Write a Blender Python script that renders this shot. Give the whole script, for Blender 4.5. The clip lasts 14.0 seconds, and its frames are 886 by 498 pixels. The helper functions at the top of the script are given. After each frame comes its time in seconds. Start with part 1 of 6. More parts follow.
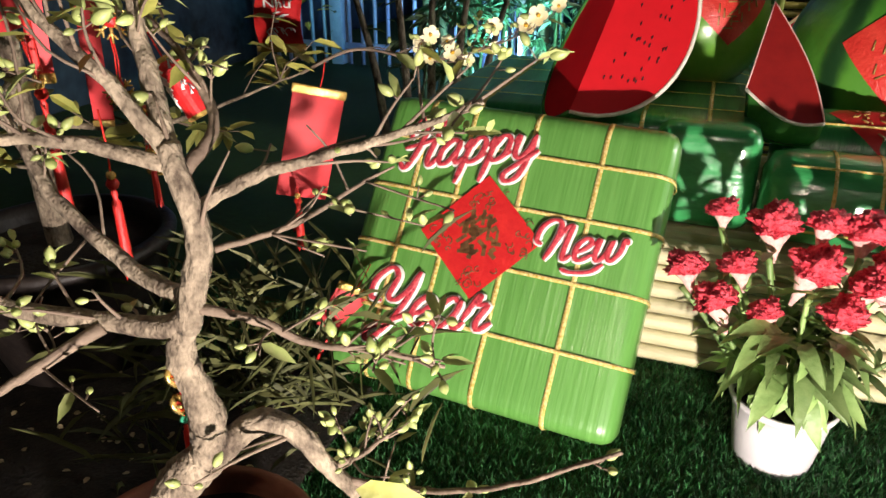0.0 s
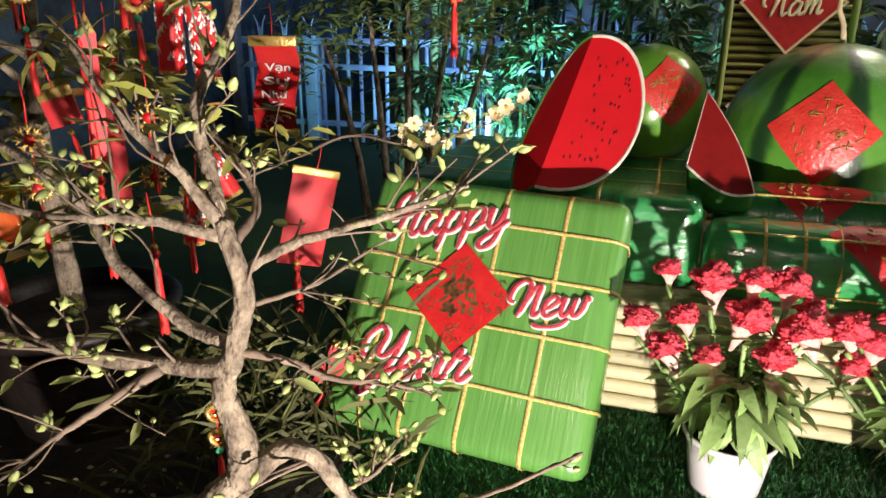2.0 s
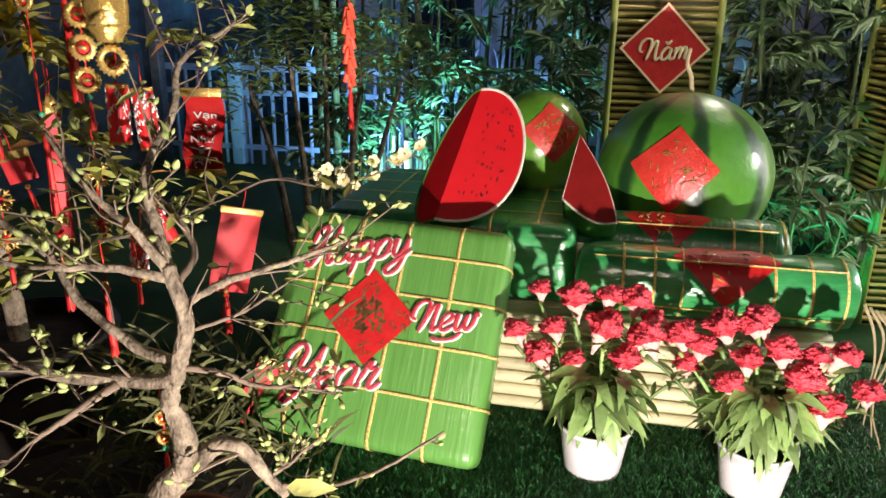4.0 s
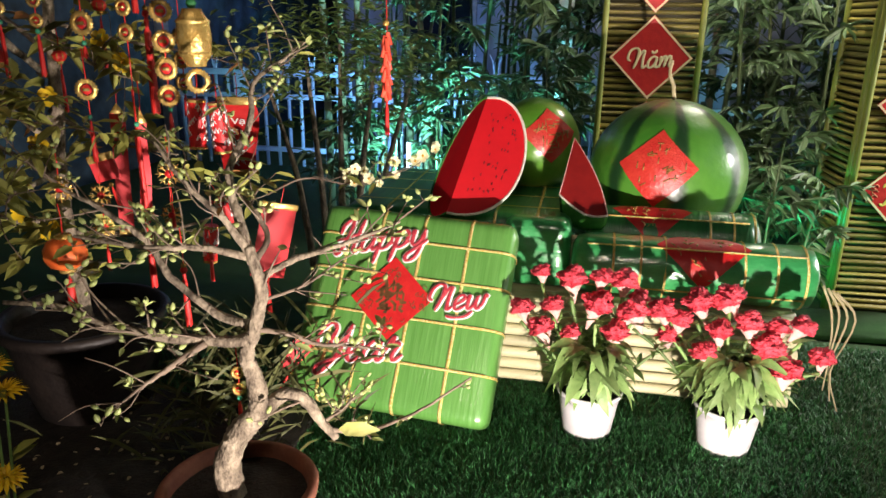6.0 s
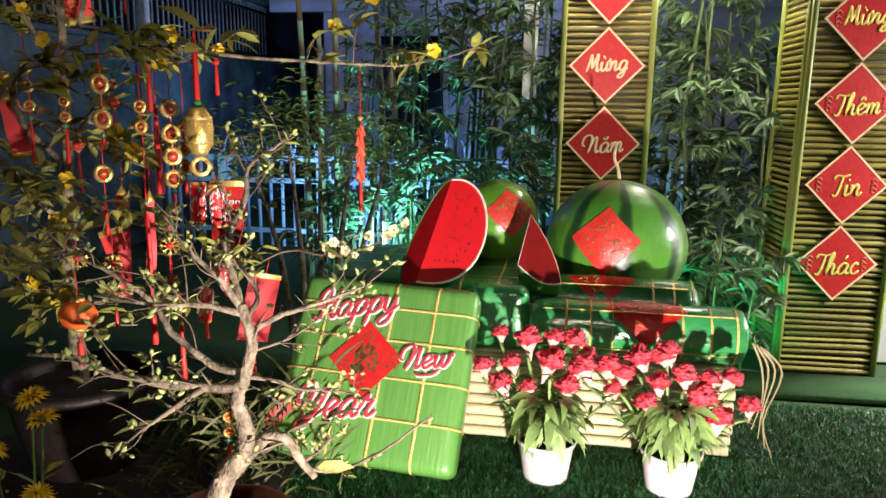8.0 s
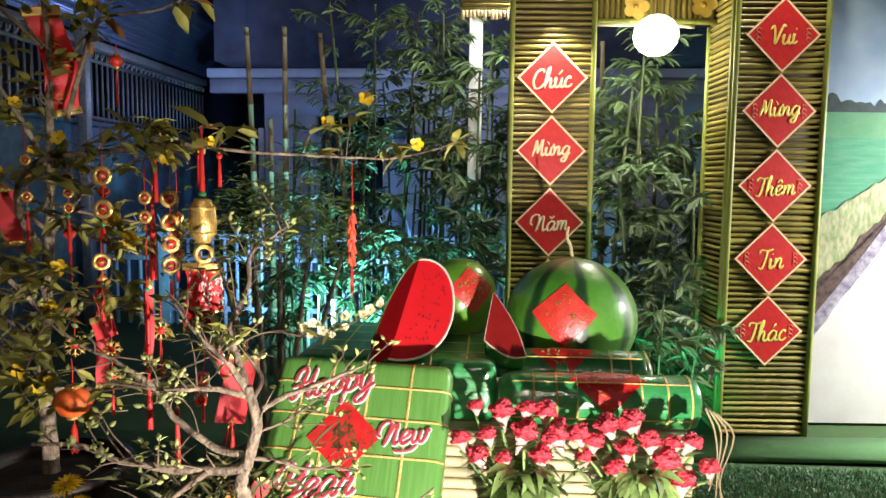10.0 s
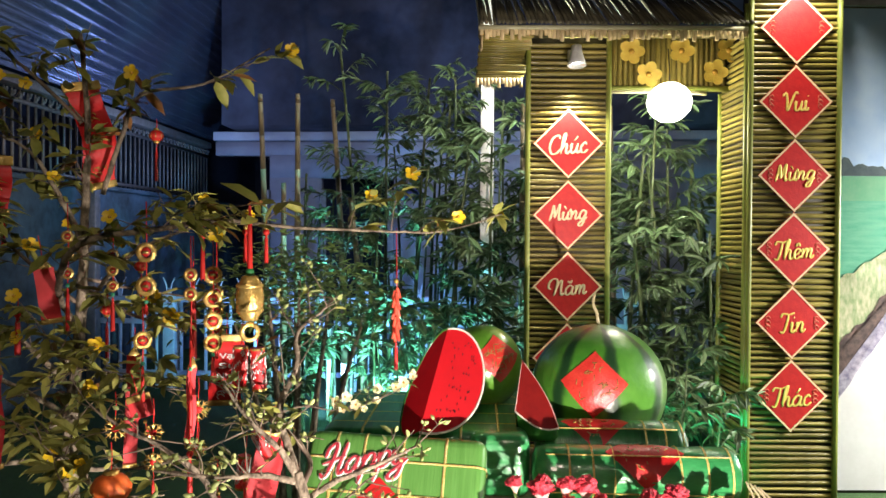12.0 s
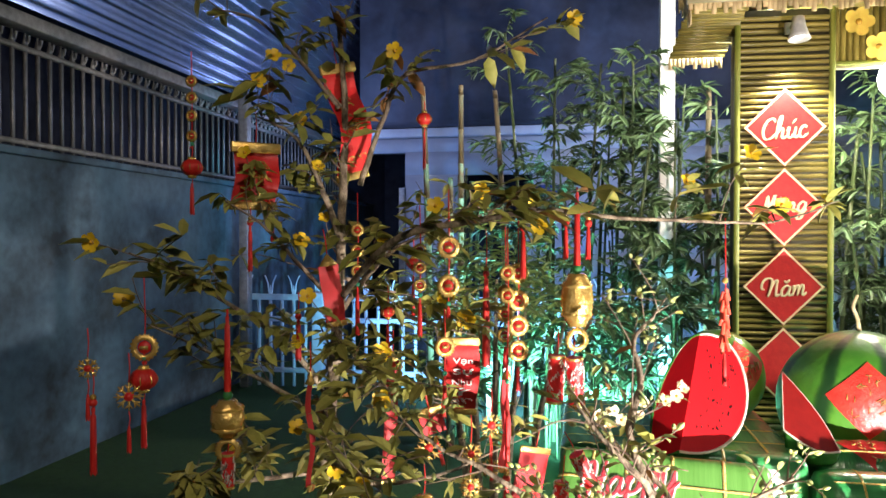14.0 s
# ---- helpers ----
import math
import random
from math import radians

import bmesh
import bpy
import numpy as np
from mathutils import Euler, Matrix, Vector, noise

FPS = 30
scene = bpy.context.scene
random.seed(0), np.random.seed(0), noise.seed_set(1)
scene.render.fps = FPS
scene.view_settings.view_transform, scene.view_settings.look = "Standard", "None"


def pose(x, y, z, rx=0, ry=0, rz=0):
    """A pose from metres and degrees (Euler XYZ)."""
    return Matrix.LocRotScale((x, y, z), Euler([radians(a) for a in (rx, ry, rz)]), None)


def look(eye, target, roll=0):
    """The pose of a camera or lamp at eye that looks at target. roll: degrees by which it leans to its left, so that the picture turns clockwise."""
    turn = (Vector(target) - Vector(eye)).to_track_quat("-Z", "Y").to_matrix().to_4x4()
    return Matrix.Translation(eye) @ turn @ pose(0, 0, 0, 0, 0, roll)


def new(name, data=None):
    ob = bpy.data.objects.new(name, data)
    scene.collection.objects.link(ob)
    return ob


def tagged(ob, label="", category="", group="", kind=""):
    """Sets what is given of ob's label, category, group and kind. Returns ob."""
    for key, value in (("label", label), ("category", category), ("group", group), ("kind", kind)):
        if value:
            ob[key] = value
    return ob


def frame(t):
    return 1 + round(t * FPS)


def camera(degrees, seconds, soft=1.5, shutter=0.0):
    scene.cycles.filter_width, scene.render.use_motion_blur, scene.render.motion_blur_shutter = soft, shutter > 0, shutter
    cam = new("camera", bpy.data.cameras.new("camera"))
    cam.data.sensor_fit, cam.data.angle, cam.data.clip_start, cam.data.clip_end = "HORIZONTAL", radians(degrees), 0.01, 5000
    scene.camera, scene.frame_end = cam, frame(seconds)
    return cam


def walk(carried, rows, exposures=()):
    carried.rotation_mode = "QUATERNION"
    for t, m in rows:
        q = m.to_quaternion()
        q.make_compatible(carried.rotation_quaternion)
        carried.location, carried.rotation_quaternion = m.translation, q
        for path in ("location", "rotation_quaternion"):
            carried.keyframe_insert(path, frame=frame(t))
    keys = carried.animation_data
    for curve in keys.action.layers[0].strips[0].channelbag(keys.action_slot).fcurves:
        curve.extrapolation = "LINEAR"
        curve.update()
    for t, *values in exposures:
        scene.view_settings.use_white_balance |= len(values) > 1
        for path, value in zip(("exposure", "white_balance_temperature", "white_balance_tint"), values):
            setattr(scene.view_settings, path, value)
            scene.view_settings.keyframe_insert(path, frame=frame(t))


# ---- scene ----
cam = camera(64.1, 14.0)
PATH = [
    (0, (0.033, 0.095, 0.995), (0.022, 1.91, 0.156), 0.2),
    (0.5, (0.031, 0.074, 1.005), (0.032, 1.909, 0.208), 0.4),
    (1, (0.044, 0.041, 1.013), (0.052, 1.895, 0.264), 0.3),
    (1.5, (0.029, -0.024, 1.031), (0.048, 1.849, 0.329), 0.4),
    (2, (0.002, -0.092, 1.055), (0.075, 1.795, 0.398), 0.2),
    (2.5, (-0.015, -0.153, 1.088), (0.133, 1.742, 0.465), 0.2),
    (3, (-0.016, -0.211, 1.123), (0.187, 1.681, 0.508), 0.5),
    (3.5, (0.033, -0.277, 1.152), (0.276, 1.61, 0.533), 0.8),
    (3.7, (0.052, -0.313, 1.165), (0.309, 1.572, 0.547), 0.8),
    (6, (-0.06, -0.633, 1.238), (0.231, 1.247, 0.62), 0.8),
    (6.5, (-0.056, -0.711, 1.255), (0.247, 1.178, 0.673), 0.7),
    (7, (-0.056, -0.772, 1.263), (0.27, 1.142, 0.784), 0.9),
    (7.5, (-0.047, -0.846, 1.257), (0.287, 1.078, 0.825), 0.8),
    (9.8, (-0.25, -0.986, 1.302), (0.291, 0.928, 1.09), 0.6),
    (10, (-0.259, -0.992, 1.303), (0.301, 0.918, 1.113), 0.6),
    (10.5, (-0.283, -1.017, 1.318), (0.302, 0.889, 1.166), 0.5),
    (11, (-0.321, -1.018, 1.337), (0.271, 0.889, 1.216), 0.4),
    (11.5, (-0.352, -0.999, 1.342), (0.24, 0.91, 1.277), 0.3),
    (12, (-0.394, -0.921, 1.35), (0.186, 0.993, 1.32), 0.3),
    (12.5, (-0.452, -0.73, 1.347), (0.016, 1.214, 1.321), 0.0),
    (13, (-0.533, -0.606, 1.341), (-0.176, 1.362, 1.314), -0.2),
    (13.5, (-0.71, -0.553, 1.341), (-0.388, 1.42, 1.31), -0.0),
    (14, (-0.885, -0.528, 1.333), (-0.559, 1.445, 1.299), -0.0),
]
walk(cam, [(t, look(eye, target, roll)) for t, eye, target, roll in PATH],
     [(0, 0.05), (6.3, 0.1), (7.5, 0.26), (11, 0.32), (12, 0.44), (13, 1.05), (14, 1.2)])

# ---- light ----
world = bpy.data.worlds.new("night")
scene.world = world
world.use_nodes = True
world.node_tree.nodes["Background"].inputs[0].default_value = (0.10, 0.16, 0.36, 1)
world.node_tree.nodes["Background"].inputs[1].default_value = 0.018


def lamp(name, kind, place, target, watts, colour, size=0.05, angle=60, blend=0.4):
    data = bpy.data.lights.new(name, kind)
    data.energy, data.color = watts, colour
    if kind == "AREA":
        data.size = size
    else:
        data.shadow_soft_size = size
    if kind == "SPOT":
        data.spot_size, data.spot_blend = radians(angle), blend
    ob = new(name, data)
    ob.matrix_world = look(place, target)
    return tagged(ob, kind="structure")


ROT = Matrix.Rotation(radians(-20), 4, "Z")      # the display, its walls and fences
GROT = Matrix.Rotation(radians(-17), 4, "Z")     # the bamboo gate


def dw(u, v, z=0.0):
    return ROT @ Vector((u, v, z))


def gw(u, v, z=0.0):
    return GROT @ Vector((u, v, z))


# floodlight on the ground in front of the display, beyond the walker
lamp("flood_front", "SPOT", (0.49, -0.75, 0.11), (0.36, 1.7, 0.48), 420, (1.0, 0.87, 0.80), 0.03, 74, 0.5)
# unseen warm lamp added high behind the walker for soft frontal light
lamp("front_fill_light", "POINT", (-0.6, -2.6, 3.2), (0, 0, 0), 100, (1.0, 0.84, 0.66), 0.25)
# cool floods at the foot of the bamboo
lamp("flood_cyan", "SPOT", dw(-0.55, 3.55, 0.05), dw(-0.75, 5.2, 1.0), 480, (0.20, 0.74, 0.88), 0.05, 120, 0.7)
lamp("flood_green", "SPOT", dw(1.0, 2.75, 0.05), dw(1.25, 4.0, 0.5), 36, (0.02, 0.8, 0.5), 0.05, 110, 0.7)
lamp("flood_blue", "SPOT", dw(-1.3, 4.6, 0.1), dw(-1.3, 6.2, 0.8), 330, (0.18, 0.42, 1.0), 0.05, 140, 0.7)
lamp("yard_light", "POINT", dw(-3.35, 6.9, 2.35), (0, 0, 0), 15, (0.45, 0.55, 1.0), 0.2)
lamp("yard_light", "POINT", dw(-0.4, 6.5, 2.4), (0, 0, 0), 22, (0.75, 0.78, 1.0), 0.2)
# unseen lamp added behind the gate to brighten column and bamboo tops
lamp("column_fill_light", "POINT", dw(0.42, 3.62, 2.62), (0, 0, 0), 44, (0.95, 1.0, 0.92), 0.06)
# the spotlight on the gate post, the paper globe, and the lamp over the printed wall
lamp("gate_spot_light", "SPOT", gw(0.66, 3.17, 2.31), gw(0.66, 3.31, 1.75), 40, (1.0, 0.93, 0.74), 0.03, 95, 0.8)
lamp("globe_light", "POINT", gw(1.245, 3.36, 2.0), (0, 0, 0), 20, (1.0, 0.93, 0.76), 0.13)
lamp("post_light", "SPOT", gw(1.93, 2.85, 2.95), gw(1.92, 3.1, 2.3), 42, (1.0, 0.93, 0.78), 0.05, 110, 0.8)
lamp("wall_light", "AREA", gw(3.9, 2.4, 1.6), gw(3.7, 3.3, 0.4), 230, (1.0, 0.97, 0.92), 0.5)

# ---- materials ----
MATS = {}


def mat(name, c1, c2=None, scale=8.0, rough=0.6, bump=0.0, metal=0.0, coat=0.0, stretch=(1, 1, 1), bscale=None,
        emit=0.0, vary=0.0, through_light=0.0, detail=4.0, spec=0.5):
    if name in MATS:
        return MATS[name]
    m = bpy.data.materials.new(name)
    m.use_nodes = True
    nt = m.node_tree
    b = nt.nodes["Principled BSDF"]
    c2 = c2 or tuple(0.72 * v for v in c1)
    co = nt.nodes.new("ShaderNodeTexCoord")
    mp = nt.nodes.new("ShaderNodeMapping")
    mp.inputs["Scale"].default_value = stretch
    nt.links.new(co.outputs["Object"], mp.inputs[0])
    n1 = nt.nodes.new("ShaderNodeTexNoise")
    n1.inputs["Scale"].default_value, n1.inputs["Detail"].default_value = scale, detail
    nt.links.new(mp.outputs[0], n1.inputs["Vector"])
    n2 = nt.nodes.new("ShaderNodeTexNoise")
    n2.inputs["Scale"].default_value, n2.inputs["Detail"].default_value = scale * 7, 3.0
    nt.links.new(mp.outputs[0], n2.inputs["Vector"])
    add = nt.nodes.new("ShaderNodeMath")
    add.operation = "MULTIPLY_ADD"
    add.inputs[1].default_value = 0.35
    nt.links.new(n2.outputs[0], add.inputs[0])
    nt.links.new(n1.outputs[0], add.inputs[2])
    ramp = nt.nodes.new("ShaderNodeValToRGB")
    ramp.color_ramp.elements[0].position, ramp.color_ramp.elements[1].position = 0.48, 0.88
    ramp.color_ramp.elements[0].color, ramp.color_ramp.elements[1].color = (*c1, 1), (*c2, 1)
    nt.links.new(add.outputs[0], ramp.inputs[0])
    out = ramp.outputs[0]
    if vary:
        info = nt.nodes.new("ShaderNodeObjectInfo")
        geo = nt.nodes.new("ShaderNodeNewGeometry")
        s1 = nt.nodes.new("ShaderNodeMath")
        nt.links.new(info.outputs["Random"], s1.inputs[0])
        nt.links.new(geo.outputs["Random Per Island"], s1.inputs[1])
        s2 = nt.nodes.new("ShaderNodeMath")
        s2.operation = "FRACT"
        nt.links.new(s1.outputs[0], s2.inputs[0])
        mr = nt.nodes.new("ShaderNodeMapRange")
        mr.inputs[3].default_value, mr.inputs[4].default_value = 1 - vary, 1 + vary
        nt.links.new(s2.outputs[0], mr.inputs[0])
        hsv = nt.nodes.new("ShaderNodeHueSaturation")
        nt.links.new(mr.outputs[0], hsv.inputs["Value"])
        nt.links.new(out, hsv.inputs["Color"])
        out = hsv.outputs[0]
    nt.links.new(out, b.inputs["Base Color"])
    b.inputs["Roughness"].default_value, b.inputs["Metallic"].default_value = rough, metal
    b.inputs["Coat Weight"].default_value, b.inputs["Coat Roughness"].default_value = coat, 0.12
    b.inputs["Specular IOR Level"].default_value = spec
    if through_light:
        b.inputs["Transmission Weight"].default_value = 0.0
        b.inputs["Subsurface Weight"].default_value = through_light
        b.inputs["Subsurface Scale"].default_value = 0.01
    if bump:
        n3 = nt.nodes.new("ShaderNodeTexNoise")
        n3.inputs["Scale"].default_value, n3.inputs["Detail"].default_value = bscale or scale * 4, 5.0
        nt.links.new(mp.outputs[0], n3.inputs["Vector"])
        bp = nt.nodes.new("ShaderNodeBump")
        bp.inputs["Strength"].default_value, bp.inputs["Distance"].default_value = bump, 0.01
        nt.links.new(n3.outputs[0], bp.inputs["Height"])
        nt.links.new(bp.outputs[0], b.inputs["Normal"])
        if coat:
            nt.links.new(bp.outputs[0], b.inputs["Coat Normal"])
    if emit:
        b.inputs["Emission Color"].default_value, b.inputs["Emission Strength"].default_value = (*c1, 1), emit
    MATS[name] = m
    return m


turf_m = mat("turf base", (0.018, 0.0485, 0.0096), (0.03, 0.0825, 0.016), 30, 0.9, 0.6, bscale=300)
blade_m = mat("turf blade", (0.02, 0.11, 0.03), (0.055, 0.22, 0.065), 3, 0.5, vary=0.7)
mat_m = mat("turf mat", (0.045, 0.14, 0.045), (0.07, 0.19, 0.06), 60, 0.85, 0.5, bscale=400)
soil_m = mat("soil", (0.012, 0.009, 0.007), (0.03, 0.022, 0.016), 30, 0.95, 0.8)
leafwrap_m = mat("banana leaf wrap", (0.095, 0.275, 0.05), (0.135, 0.345, 0.075), 5, 0.42, 0.28, coat=0.6, stretch=(16, 0.7, 1), bscale=6)
leafdark_m = mat("banana leaf wrap dark", (0.012, 0.13, 0.035), (0.03, 0.24, 0.06), 6, 0.35, 0.4, coat=0.7, stretch=(8, 1, 1), bscale=12)
rollwrap_m = mat("banana leaf roll", (0.03, 0.25, 0.07), (0.06, 0.38, 0.12), 6, 0.3, 0.7, coat=1.0, stretch=(1.5, 4, 4), bscale=5)
gold_m = mat("gold ribbon", (0.55, 0.38, 0.04), (0.95, 0.80, 0.34), 160, 0.25, 0.5, coat=0.5)
print_m = mat("brown-gold print", (0.30, 0.16, 0.04), (0.42, 0.26, 0.07), 60, 0.4, 0.2)
goldf_m = mat("gold foil", (0.8, 0.5, 0.12), (0.95, 0.7, 0.25), 40, 0.25, 0.3, metal=0.7)
redp_m = mat("red paper", (0.50, 0.010, 0.014), (0.62, 0.022, 0.02), 25, 0.45, 0.15)
redw_m = mat("red glitter letter", (0.36, 0.012, 0.03), (0.72, 0.10, 0.12), 150, 0.35, 0.2, coat=0.3)
redsilk_m = mat("red silk", (0.5, 0.012, 0.012), (0.7, 0.03, 0.02), 60, 0.5, 0.3, stretch=(1, 1, 0.1))
orange_m = mat("orange red lantern", (0.75, 0.10, 0.02), (0.85, 0.2, 0.04), 30, 0.45, 0.1)
white_m = mat("white paint", (0.78, 0.77, 0.74), (0.7, 0.69, 0.66), 12, 0.5, 0.05)
pot_m = mat("white plastic", (0.68, 0.66, 0.67), (0.60, 0.58, 0.59), 6, 0.45, 0.02)
cream_m = mat("cream print", (0.85, 0.68, 0.42), (0.8, 0.6, 0.35), 30, 0.5)
yellow_m = mat("yellow print", (0.85, 0.62, 0.12), (0.9, 0.7, 0.2), 30, 0.4, metal=0.2)
ink_m = mat("dark ink", (0.10, 0.045, 0.02), (0.2, 0.1, 0.03), 40, 0.5)
black_m = mat("black", (0.012, 0.01, 0.01), None, 20, 0.5)
flesh_m = mat("melon flesh", (0.60, 0.005, 0.012), (0.50, 0.004, 0.010), 6, 0.6, 0.12, spec=0.25)
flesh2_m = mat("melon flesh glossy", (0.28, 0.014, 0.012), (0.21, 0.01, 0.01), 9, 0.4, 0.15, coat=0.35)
rim_m = mat("melon rim", (0.82, 0.78, 0.7), (0.7, 0.62, 0.5), 50, 0.5, 0.3)
rind_m = mat("melon rind", (0.03, 0.20, 0.02), (0.09, 0.36, 0.03), 3.5, 0.24, 0.2, coat=1.0)
# rind copy with shade put into its colour, for slice and left rim
shadedrind_m = mat("shaded melon rind", (0.02, 0.10, 0.02), (0.05, 0.20, 0.03), 9, 0.25, 0.3, coat=1.0)
lime_m = mat("light melon rind", (0.10, 0.30, 0.025), (0.20, 0.42, 0.05), 5, 0.3, 0.25, coat=0.8)


def striped_rind(count):
    """Green rind with soft, ragged dark stripes from stem to foot, under wrinkled clear film."""
    m = mat("striped melon rind", (0.05, 0.22, 0.02), (0.12, 0.34, 0.04), 3.5, 0.4, 0.5, coat=1.0, bscale=14)
    nt = m.node_tree
    b = nt.nodes["Principled BSDF"]
    base = b.inputs["Base Color"].links[0].from_socket
    co = nt.nodes.new("ShaderNodeTexCoord")
    wob = nt.nodes.new("ShaderNodeTexNoise")
    wob.inputs["Scale"].default_value, wob.inputs["Detail"].default_value = 6.0, 5.0
    nt.links.new(co.outputs["Object"], wob.inputs["Vector"])
    rad = nt.nodes.new("ShaderNodeTexGradient")
    rad.gradient_type = "RADIAL"
    nt.links.new(co.outputs["Object"], rad.inputs["Vector"])
    ang = nt.nodes.new("ShaderNodeMath")
    ang.operation = "MULTIPLY_ADD"
    ang.inputs[1].default_value = 2 * math.pi * count
    nt.links.new(rad.outputs["Fac"], ang.inputs[0])
    amp = nt.nodes.new("ShaderNodeMath")
    amp.operation = "MULTIPLY"
    amp.inputs[1].default_value = 2.4
    nt.links.new(wob.outputs[0], amp.inputs[0])
    nt.links.new(amp.outputs[0], ang.inputs[2])
    sn = nt.nodes.new("ShaderNodeMath")
    sn.operation = "SINE"
    nt.links.new(ang.outputs[0], sn.inputs[0])
    band = nt.nodes.new("ShaderNodeMapRange")
    band.interpolation_type = "SMOOTHSTEP"
    band.inputs[1].default_value, band.inputs[2].default_value = 0.35, 0.98
    nt.links.new(sn.outputs[0], band.inputs[0])
    mix = nt.nodes.new("ShaderNodeMix")
    mix.data_type = "RGBA"
    nt.links.new(band.outputs[0], mix.inputs[0])
    nt.links.new(base, mix.inputs[6])
    mix.inputs[7].default_value = (0.012, 0.05, 0.014, 1)
    nt.links.new(mix.outputs[2], b.inputs["Base Color"])
    b.inputs["Coat Roughness"].default_value = 0.3
    return m


stem_m = mat("dry stem", (0.45, 0.36, 0.2), (0.6, 0.5, 0.3), 30, 0.7, 0.4)
slat_m = mat("bamboo slat", (0.15, 0.125, 0.025), (0.32, 0.25, 0.06), 9, 0.34, 0.25, stretch=(1.2, 8, 8), vary=0.42)
pale_m = mat("pale bamboo", (0.5, 0.46, 0.27), (0.62, 0.58, 0.36), 8, 0.45, 0.2, stretch=(1.5, 8, 8), vary=0.18)
greenpole_m = mat("green bamboo pole", (0.15, 0.19, 0.03), (0.28, 0.29, 0.06), 6, 0.4, 0.15, stretch=(6, 6, 1.0))
back_m = mat("dark plank", (0.03, 0.025, 0.012), (0.05, 0.04, 0.02), 10, 0.8)
thatch_m = mat("roof bamboo", (0.05, 0.045, 0.03), (0.16, 0.14, 0.08), 8, 0.6, 0.3, stretch=(6, 1, 1), vary=0.45)
fringe_m = mat("cut reed", (0.5, 0.36, 0.16), (0.66, 0.5, 0.27), 12, 0.6, 0.3, vary=0.3)
culm_m = mat("bamboo culm", (0.045, 0.075, 0.025), (0.11, 0.13, 0.05), 5, 0.45, 0.1, stretch=(4, 4, 1), vary=0.35)
deadculm_m = mat("old bamboo culm", (0.16, 0.12, 0.065), (0.28, 0.21, 0.12), 6, 0.6, 0.2, stretch=(4, 4, 1), vary=0.2)
bleaf_m = mat("bamboo leaf", (0.07, 0.125, 0.05), (0.13, 0.195, 0.085), 5, 0.5, vary=0.5)
gleaf_m = mat("shrub leaf", (0.09, 0.15, 0.035), (0.17, 0.24, 0.07), 5, 0.5, vary=0.45)
mleaf_m = mat("apricot leaf", (0.18, 0.20, 0.04), (0.36, 0.34, 0.09), 8, 0.45, vary=0.4)
mleafr_m = mat("young bronze leaf", (0.24, 0.10, 0.03), (0.32, 0.16, 0.05), 8, 0.45, vary=0.2)
bark_m = mat("bark", (0.06, 0.042, 0.028), (0.38, 0.31, 0.22), 32, 0.9, 1.0, stretch=(1, 1, 0.6), bscale=95)
twig_m = mat("twig", (0.12, 0.085, 0.06), (0.24, 0.18, 0.13), 16, 0.8, 0.5)
bud_m = mat("green bud", (0.26, 0.34, 0.09), (0.48, 0.50, 0.22), 20, 0.45, vary=0.25)
petal_m = mat("yellow petal", (0.80, 0.52, 0.015), (0.85, 0.62, 0.03), 12, 0.5, vary=0.12)
cpetal_m = mat("cream petal", (0.88, 0.84, 0.58), (0.85, 0.78, 0.42), 12, 0.5, vary=0.1)
comb_m = mat("cockscomb", (0.50, 0.008, 0.025), (0.86, 0.10, 0.14), 45, 0.5, 1.0, bscale=160)
neck_m = mat("cockscomb neck", (0.66, 0.30, 0.28), (0.80, 0.62, 0.54), 50, 0.7, 0.3)
cleaf_m = mat("cockscomb leaf", (0.12, 0.23, 0.055), (0.25, 0.36, 0.12), 10, 0.5, 0.3, vary=0.45)
darkclay_m = mat("dark glazed clay", (0.016, 0.012, 0.011), (0.03, 0.022, 0.018), 14, 0.5, 0.3)
clay_m = mat("red clay", (0.16, 0.05, 0.03), (0.24, 0.09, 0.05), 14, 0.75, 0.3)
bwall_m = mat("blue wall", (0.085, 0.145, 0.20), (0.02, 0.028, 0.036), 1.9, 0.85, 0.2)
iron_m = mat("iron", (0.16, 0.15, 0.15), (0.26, 0.25, 0.25), 20, 0.5, 0.1, metal=0.3)
rail_m = mat("grey railing", (0.13, 0.13, 0.135), (0.22, 0.21, 0.21), 20, 0.5, 0.1, metal=0.3)
wfence_m = mat("white fence paint", (0.55, 0.58, 0.62), (0.42, 0.44, 0.48), 10, 0.55, 0.1)
roofm_m = mat("corrugated sheet", (0.20, 0.26, 0.42), (0.32, 0.38, 0.52), 3, 0.25, 0.1, metal=0.85)
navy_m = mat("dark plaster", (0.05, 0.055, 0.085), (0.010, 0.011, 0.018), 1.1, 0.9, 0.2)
bldg_m = mat("pale plaster", (0.38, 0.39, 0.45), (0.28, 0.29, 0.35), 1.5, 0.85, 0.1)
globe_m = mat("lit paper", (1.0, 0.95, 0.82), (1.0, 0.95, 0.82), 5, 0.7, emit=5.0)
lampw_m = mat("white lamp metal", (0.7, 0.7, 0.68), None, 10, 0.4)
bulb_m = mat("lit bulb", (1.0, 0.96, 0.86), (1.0, 0.96, 0.86), 5, 0.5, emit=8.0)
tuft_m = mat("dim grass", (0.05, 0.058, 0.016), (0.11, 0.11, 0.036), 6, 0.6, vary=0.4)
dgreen_m = mat("dark green fabric", (0.015, 0.06, 0.03), (0.03, 0.09, 0.04), 10, 0.8)

# ---- mesh helpers ----


